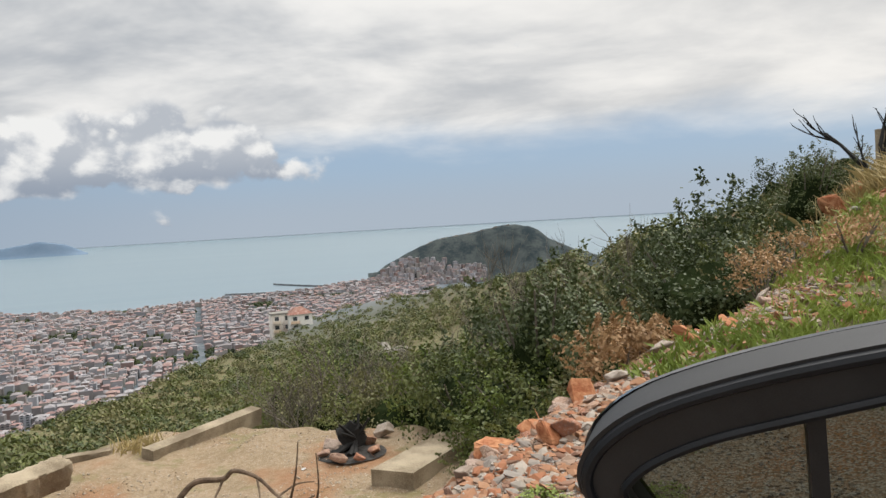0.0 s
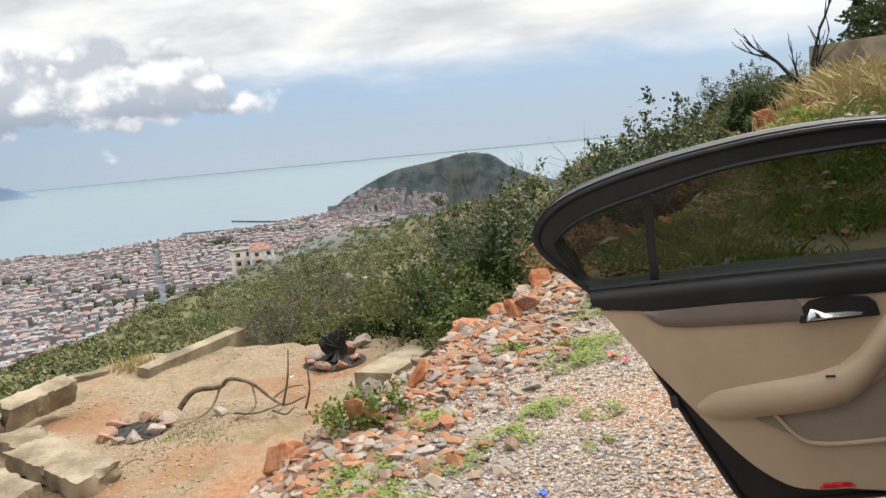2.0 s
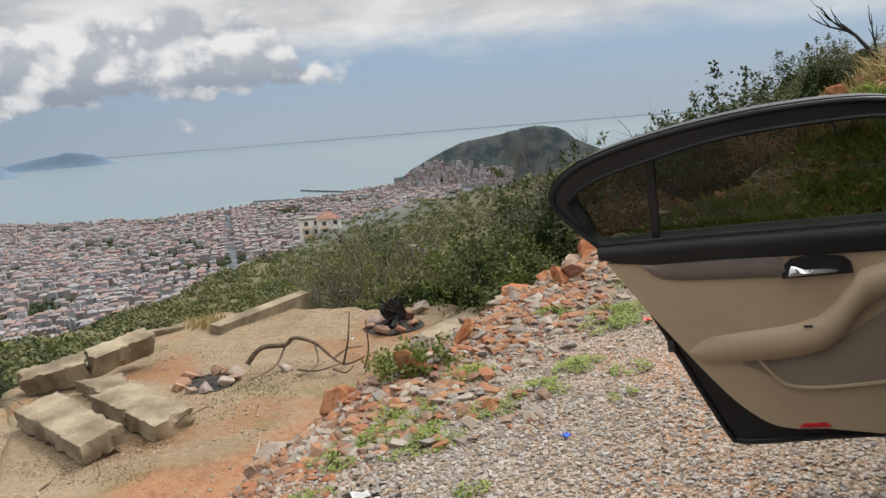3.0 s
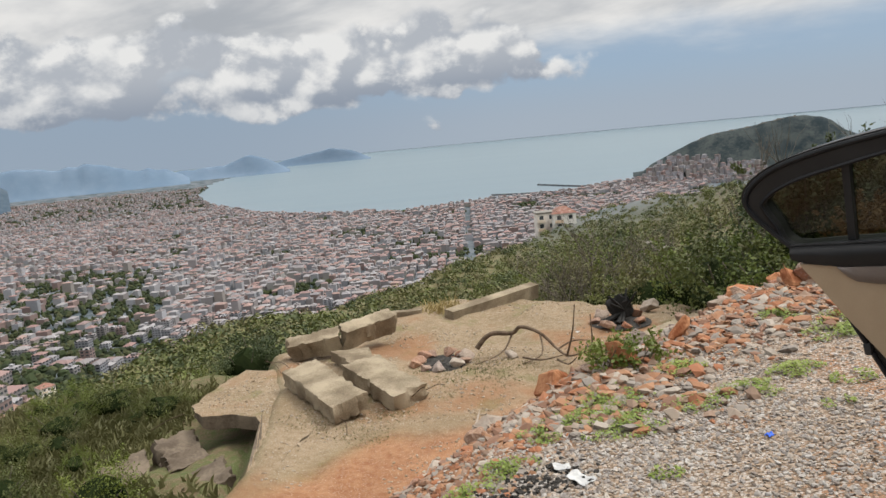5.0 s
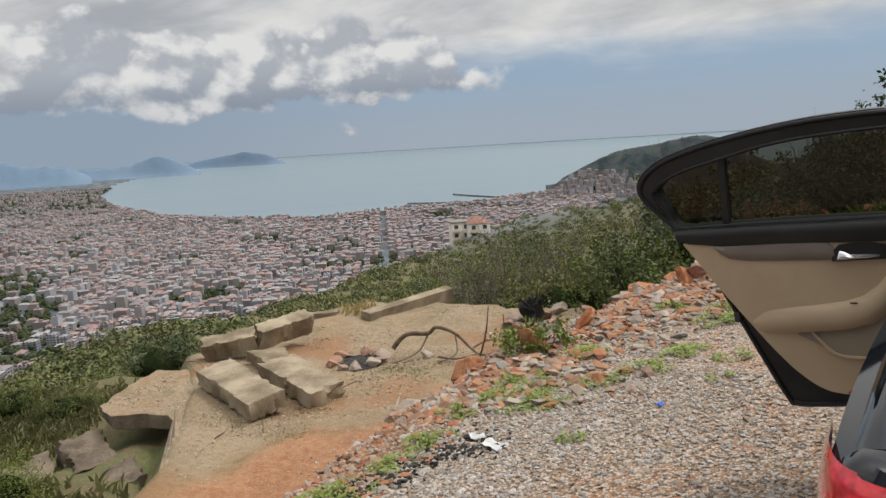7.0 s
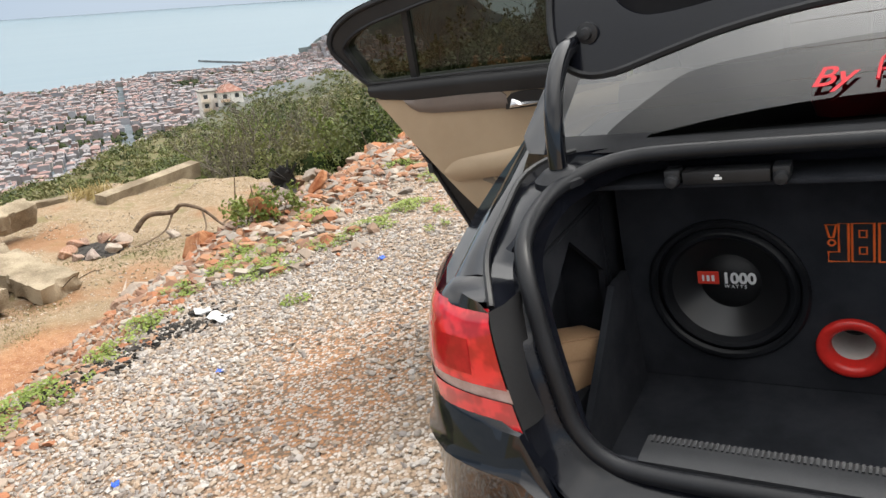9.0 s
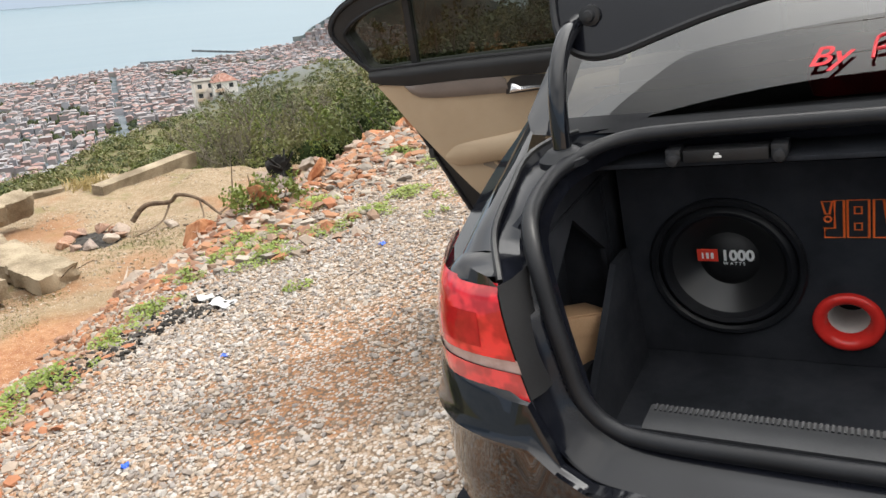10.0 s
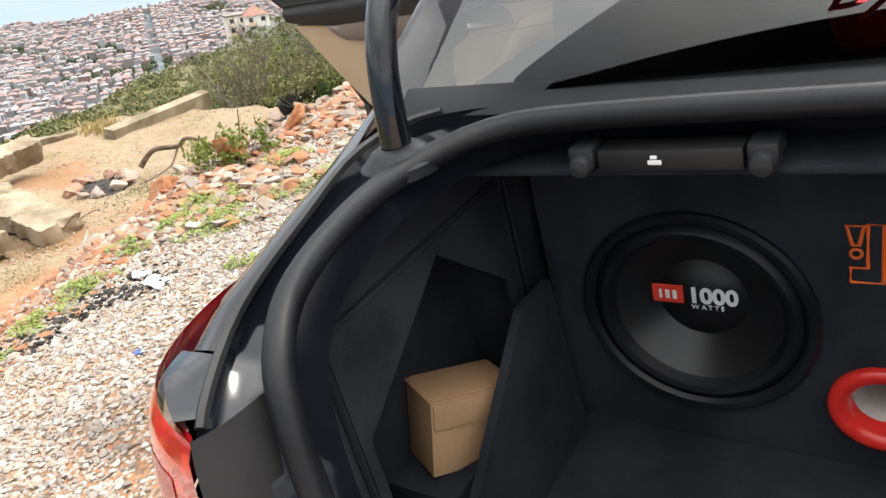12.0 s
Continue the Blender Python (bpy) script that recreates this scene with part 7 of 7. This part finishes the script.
def terrace_place():
    x, y = rr.uniform(-8.4, -1.0), rr.uniform(5.0, 14.4)
    if -8.2 < x < -6.2 and 7.0 < y < 8.6:
        return (x, y, -2.0 + 0.012 * (y - 7))
    if terrace_in(x, y) < 0.1 or pad_edge(y) - x < 2.0 or noise.noise((x * 0.6, y * 0.6, 31)) < -0.05:
        return None
    return (x, y, ground_z(x, y) + 0.003)


pebble_field("terrace_grit", 9000, terrace_place, lambda: 0.010 + 0.022 * rr.random() ** 3, M_GRIT, "scattered grit and chips on the sandy terrace", "gravel")


def hill_place():
    x, y = rr.uniform(1.2, 10.0), rr.uniform(6.0, 18.0)
    if pad_edge(y) - x > 0.6:
        return None
    return (x, y, ground_z(x, y) + 0.01)


pebble_field("hill_stones", 2200, hill_place, lambda: 0.02 + 0.11 * rr.random() ** 3, M_STONES, "reddish and grey stones strewn over the rising hill", "rubble")


# ---- fires, branch, small plants, litter ----
def fire_ring(x, y, r, label, stones=11):
    root = thing("fire_ring", Matrix.Translation(at_ground(x, y, 0.0)), label, "fire pit")
    bm = bmesh.new()
    rows_ = [[Vector((k * r * math.cos(a) * (1 + 0.15 * noise.noise((a, k, x))), k * r * math.sin(a), z + 0.015 * noise.noise((k * 5, a * 2, y)))) for a in np.linspace(0, 2 * math.pi, 28, endpoint=False)] for k, z in ((1.25, 0.0), (0.9, 0.03), (0.5, 0.035), (0.05, 0.05))]
    loft(bm, rows_, close_u=True)
    part("ash_bed", bm, M_ASH, root, "black ash and charcoal")
    for k in range(stones):
        a = 2 * math.pi * k / stones + rr.uniform(-0.2, 0.2)
        ob = new("stone", ROCKS[rr.randrange(9)])
        s = rr.uniform(0.13, 0.25)
        ob.parent = root
        ob.matrix_local = Matrix.Translation((r * math.cos(a), r * math.sin(a), s * 0.35)) @ Euler((rr.uniform(-0.6, 0.6), rr.uniform(-0.6, 0.6), rr.uniform(0, 6))).to_matrix().to_4x4() @ Matrix.Diagonal((s, s, s, 1))
    return root


fire_ring(-5.05, 9.75, 0.42, "ring of orange stones round a cold black fire")
burnt = fire_ring(-2.55, 12.45, 0.45, "burnt heap with charred stump and stones", 7)
bm = rock_mesh(330, 14, 2, (0.36, 0.20, 0.30))
for v in bm.verts:
    v.co *= 1 + 0.25 * noise.noise(v.co * 6)
bmesh.ops.translate(bm, verts=bm.verts, vec=(0.05, 0.1, 0.26))
part("charred_stump", bm, M_CHAR, burnt, "black charred stump")
for k in range(6):
    bm = bmesh.new()
    a = rr.uniform(0, 6.28)
    tube(bm, spline([(0.3 * math.cos(a), 0.3 * math.sin(a), 0.05), (0.1, 0.05, 0.22), (0.35 * math.cos(a + 2.6), 0.3 * math.sin(a + 2.6), rr.uniform(0.3, 0.65))], 4), [0.05 - 0.004 * i for i in range(9)], 6)
    part("charred_branch", bm, M_CHAR, burnt)

root = thing("fallen_branch", Matrix.Identity(4), "bare curved dead branch lying on the terrace", "branch")
bm = bmesh.new()
zb = -1.95
tube(bm, spline([(-4.62, 10.30, zb + 0.05), (-4.40, 10.45, zb + 0.28), (-4.00, 10.50, zb + 0.30), (-3.82, 10.50, zb + 0.42), (-3.45, 10.42, zb + 0.34), (-3.1, 10.25, zb + 0.12), (-2.85, 10.10, zb + 0.06), (-2.55, 10.2, zb + 0.14)], 5), [0.05 - 0.0011 * i for i in range(36)], 8)
part("limb", bm, M_WOOD, root)
for pts in ([(-4.0, 10.5, zb + 0.28), (-4.05, 10.2, zb + 0.08), (-4.15, 9.8, zb + 0.04), (-4.3, 9.5, zb + 0.03)], [(-3.45, 10.42, zb + 0.32), (-3.3, 10.0, zb + 0.1), (-3.5, 9.6, zb + 0.05)], [(-3.1, 10.25, zb + 0.12), (-2.9, 10.5, zb + 0.2), (-2.7, 10.7, zb + 0.16)], [(-3.6, 9.9, zb + 0.06), (-3.2, 9.7, zb + 0.1), (-2.8, 9.75, zb + 0.2)], [(-3.0, 9.9, zb + 0.05), (-2.7, 9.5, zb + 0.12), (-2.5, 9.3, zb + 0.3)], [(-2.9, 10.1, zb + 0.05), (-2.75, 10.0, zb + 0.5), (-2.7, 10.05, zb + 0.95)], [(-2.5, 9.9, zb + 0.05), (-2.38, 9.8, zb + 0.4), (-2.4, 9.85, zb + 0.85)]):
    bm = bmesh.new()
    path = spline(pts, 5)
    tube(bm, path, [0.02 - 0.014 * i / len(path) for i in range(len(path))], 6)
    part("twig", bm, M_WOOD, root)
rock(-3.95, 10.25, 0.19, 3, 0.3, M_ROCK_PALE, "grey stone under the dead branch", "large boulders")


def tufts(name, spots, mat, label, category, blade=0.10, n=26, width=0.006, spread=0.08):
    """Grass and weeds, blade by blade, joined."""
    verts, faces = [], []
    for x, y, s in spots:
        for _ in range(n):
            a, r = rr.uniform(0, 6.28), spread * s * math.sqrt(rr.random()) * 1.6
            p = at_ground(x + r * math.cos(a), y + r * math.sin(a), -0.01)
            lean = Vector((rr.gauss(0, 0.5), rr.gauss(0, 0.5), 1)).normalized()
            side = lean.orthogonal().normalized() * width * s
            h = blade * s * rr.uniform(0.5, 1.3)
            i = len(verts)
            verts.extend((p - side, p + side, p + lean * h * 0.6 + side * 0.7, p + lean * h + Vector((lean.x, lean.y, -0.3)) * h * 0.25, p + lean * h * 0.6 - side * 0.7))
            faces.append((i, i + 1, i + 2, i + 3, i + 4))
    return tagged(sheet(name, verts, faces, mat, False), label, category, kind="stuff")


def weed_mat(x, y, r, seed):
    """A low mat of small leaves."""
    rng = random.Random(seed)
    verts, faces = [], []
    for _ in range(int(900 * (r / 0.2) ** 1.6)):
        a, q = rng.uniform(0, 6.28), r * rng.random() ** 0.7
        px, py = x + q * math.cos(a), y + 0.8 * q * math.sin(a)
        if noise.noise((px * 7, py * 7, 41)) < -0.12:
            continue
        top = 0.055 * (1 - 0.6 * q / r) * rng.random()
        leaf_quads(verts, faces, at_ground(px, py, 0.006 + top), 0.017, rng, 1, Vector((0, 0, 1)))
    ob = tagged(sheet("weed_patch", verts, faces, M_GRASS, False), "low mat of fresh green weeds between stones and gravel", "weeds", kind="stuff")
    return ob


for i, (x, y, r) in enumerate([(-0.46, 2.76, 0.25), (-0.29, 2.42, 0.20), (-0.60, 2.52, 0.17), (-0.68, 2.36, 0.14), (0.56, 3.14, 0.13), (0.92, 4.12, 0.22), (0.85, 3.81, 0.2), (0.84, 2.94, 0.09), (0.34, 2.87, 0.15), (0.76, 2.59, 0.06), (0.06, 2.68, 0.13), (-0.74, 1.95, 0.13), (-0.84, 1.70, 0.12), (-1.04, 1.36, 0.2), (0.05, 1.84, 0.06), (1.25, 4.9, 0.28), (1.7, 5.5, 0.3), (0.45, 4.3, 0.14), (-0.1, 3.3, 0.14), (-1.2, 1.0, 0.2)]):
    weed_mat(x, y, r * 1.3, 500 + i)
hill_green = []
while len(hill_green) < 900:
    x, y = rr.uniform(1.0, 10), rr.uniform(5.0, 19)
    if pad_edge(y) - x < 0.4 and noise.noise((x * 0.6, y * 0.6, 51)) > -0.15:
        hill_green.append((x, y, rr.uniform(0.8, 2.2)))
tufts("hill_grass", hill_green, M_GRASS, "fresh green grass on the stony hill", "grass", 0.09, 26, 0.012, 0.14)
dry = [(rr.uniform(6.5, 9.5), rr.uniform(11.5, 14.5), rr.uniform(2, 4)) for _ in range(90)] + [(rr.uniform(-7.1, -6.4), rr.uniform(12.6, 13.3), rr.uniform(1.2, 2.2)) for _ in range(5)]
tufts("dry_grass", dry, M_DRYGRASS, "tall yellow dry grass", "grass", 0.16, 26, 0.006, 0.10)
moss = [(-4.1 + rr.gauss(0, 0.6), 9.4 + rr.gauss(0, 0.5), rr.uniform(0.4, 0.9)) for _ in range(160)] + [(rr.uniform(-6.2, -4.4), rr.uniform(6.4, 7.6), rr.uniform(0.4, 0.8)) for _ in range(140)]
drop_grass = []
while len(drop_grass) < 700:
    x, y = rr.uniform(-13, -5.8), rr.uniform(2.5, 8.5)
    if terrace_in(x, y) < -0.5 and not (x > -9.0 and y > 5.0):
        drop_grass.append((x, y, rr.uniform(0.8, 2.4)))
tufts("slope_grass", drop_grass, M_LEAF_OLIVE, "rank dull green grass on the slope below the broken edge", "grass", 0.11, 30, 0.012, 0.16)
tufts("sparse_grass", moss, M_LEAF_OLIVE, "sparse short olive grass on the terrace", "grass", 0.05, 12, 0.008, 0.16)


def low_shrub(x, y, s, mat, label, leaves=900, size=0.045, seed=3, wide=0.9, high=1.0, name="shrub"):
    root = thing(name, Matrix.Translation(at_ground(x, y, -0.04)) @ Matrix.Rotation(seed * 1.3, 4, "Z") @ Matrix.Scale(s, 4), label, "shrub")
    for nm, me in (("crown", crown_mesh("crown", mat, leaves, size / s, 200 + seed, wide, high, 30)), ("stem", stems_mesh(300 + seed, wide, high, 9))):
        ob = new(nm, me)
        ob.parent = root
    return root


low_shrub(-0.58, 3.40, 0.20, M_LEAF_BRIGHT, "small green shrub at the foot of the rubble", 460, 0.03, 1)
low_shrub(-0.36, 3.45, 0.21, M_LEAF_BRIGHT, "small green shrub among the rubble", 460, 0.03, 2)
low_shrub(1.55, 8.2, 0.62, M_DRY, "rust-brown dry shrub on top of the bank", 2600, 0.05, 4, 1.0, 1.0)
low_shrub(2.0, 8.9, 0.55, M_DRY, "rust-brown dry shrub on top of the bank", 2200, 0.05, 5, 1.0, 1.0)
for i, (x, y, s) in enumerate([(3.4, 9.6, 0.5), (4.0, 10.4, 0.5), (4.6, 9.8, 0.45), (3.0, 10.6, 0.5)]):
    low_shrub(x, y, s, M_DRY, "thin reddish dry weeds on the hill", 700, 0.04, 6 + i, 0.9, 1.1)
for i, (x, y, s) in enumerate([(4.9, 12.4, 0.5), (5.6, 13.6, 0.55), (3.9, 11.6, 0.5)]):
    low_shrub(x, y, s, M_LEAF_DARK, "low dark green shrub on the stony hill", 1100, 0.05, 12 + i)


def scrap(x, y, w, l, mat, label, seed, dz=0.02):
    bm = bmesh.new()
    rows_ = [[Vector((u * w, v * l, 0.25 * w * noise.noise((u * 3 + seed, v * 3, 1)))) for u in np.linspace(-0.5, 0.5, 7)] for v in np.linspace(-0.5, 0.5, 7)]
    loft(bm, rows_)
    loft(bm, [[p + Vector((0, 0, -0.002)) for p in r] for r in rows_])
    whole("litter_scrap", bm, mat, Matrix.Translation(at_ground(x, y, dz)) @ Matrix.Rotation(seed, 4, "Z"), label, "litter", "litter scraps")


scrap(-0.33, 1.80, 0.085, 0.13, M_LITTER, "crumpled white plastic wrapper on the gravel", 1.0)
scrap(-0.46, 1.93, 0.06, 0.08, M_LITTER, "crumpled white plastic wrapper on the gravel", 2.0)
scrap(-0.15, 1.20, 0.03, 0.025, M_BLUE, "small blue plastic cap on the gravel", 3.0, 0.012)
scrap(0.46, 2.23, 0.04, 0.035, M_BLUE, "small blue plastic scrap on the gravel", 4.0, 0.015)
scrap(-0.30, 0.50, 0.03, 0.025, M_BLUE, "small blue plastic cap on the gravel", 5.0, 0.012)
scrap(1.05, 3.75, 0.05, 0.06, M_PINK, "red plastic scrap among the weeds", 6.0, 0.03)
scrap(1.1, 3.6, 0.05, 0.04, M_PINK, "red plastic scrap among the weeds", 7.0, 0.03)
scrap(-3.15, 11.7, 0.10, 0.07, M_LITTER, "white scrap of paper on the terrace", 8.0)
def coal_place():
    t = rr.random()
    x, y = -0.40 - 0.68 * t + rr.gauss(0, 0.09), 1.92 - 0.62 * t + rr.gauss(0, 0.10)
    return (x, y, ground_z(x, y) + 0.008)


pebble_field("charcoal", 420, coal_place, lambda: 0.008 + 0.012 * rr.random(), M_ASH, "scattered black charcoal at the gravel's edge", "charcoal")


# ---- on the hill: pole, wall, burnt tree, conifers ----
M_POLE = speckled("concrete_pole", (0.38, 0.36, 0.33), (0.48, 0.46, 0.43), 1.5, 0.9, 0.004, 40, 0.2)
hp = heading(-30.1)
bm = bmesh.new()
tube(bm, [Vector((0, 0, -0.6)), Vector((0, 0, 3)), Vector((0, 0, 9))], [0.175, 0.16, 0.12], 24)
whole("utility_pole", bm, M_POLE, Matrix.Translation(at_ground(CX + hp.x * 13.5, CY + hp.y * 13.5)), "thick round grey concrete utility pole on the hill", "pole")
bm = bmesh.new()
hw = [CX + heading(-24.2).x * 20.5, CY + heading(-24.2).y * 20.5, CX + heading(-29.2).x * 20.0, CY + heading(-29.2).y * 20.0]
g = min(ground_z(hw[0], hw[1]), ground_z(hw[2], hw[3]))
ln = Vector((hw[2] - hw[0], hw[3] - hw[1], 0))
block(bm, (0, -0.12, -1.0), (ln.length, 0.12, 1.15), 0.02)
whole("low_wall", bm, M_CONC, Matrix.Translation((hw[0], hw[1], g)) @ Matrix.Rotation(math.atan2(ln.y, ln.x), 4, "Z"), "low grey concrete wall on the hill", "wall")
ht = heading(-24.6)
twig_tree(CX + ht.x * 19.0, CY + ht.y * 19.0, 3.0, 137, "bare blackened tree leaning over the hill", 0.3, M_CHAR, 2, (-0.55, 0.1), 0.07, levels=2, name="burnt_tree")
for i, (az, d, h) in enumerate([(-27.2, 23.5, 3.2), (-29.8, 24.5, 4.6), (-31.4, 24.0, 5.0), (-28.4, 24.0, 3.6)]):
    q = heading(az)
    x, y = CX + q.x * d, CY + q.y * d
    root = thing("conifer", Matrix.Translation(at_ground(x, y, -0.1)), "dark green conifer behind the low wall", "tree", "conifers by the wall")
    bm = bmesh.new()
    tube(bm, [Vector((0, 0, 0)), Vector((0, 0, h))], [0.12, 0.02], 8)
    part("trunk", bm, M_BARK, root)
    rng = random.Random(400 + i)
    verts, faces = [], []
    for _ in range(2600):
        z = rng.random() ** 1.2
        r = (1 - z) * 1.25 * rng.uniform(0.3, 1.0) * (0.8 + 0.4 * math.sin(z * 34))
        a = rng.uniform(0, 6.28)
        leaf_quads(verts, faces, Vector((r * math.cos(a), r * math.sin(a), h * (0.1 + 0.92 * z) - 0.25 * r)), 0.12, rng)
    me = bpy.data.meshes.new("crown")
    me.from_pydata([tuple(v) for v in verts], [], faces)
    me.materials.append(M_LEAF_DARK)
    ob = new("crown", me)
    ob.parent = root


# pale rock outcrops on the slope
for az, d, s_ in [(22.5, 58, 2.2), (24.0, 60, 2.6), (25.5, 57, 1.8), (23.2, 63, 2.4), (33, 50, 2.0), (34.5, 52, 2.2), (9.0, 120, 2.5), (10.0, 118, 2.0), (40, 46, 1.6), (29.5, 78, 2.6)]:
    q = heading(az)
    ob = rock(CX + q.x * d, CY + q.y * d, s_, None, 0.1, M_STONE, "weathered grey limestone outcrop among the shrubs", "rock outcrops")
    ob.name = "outcrop"
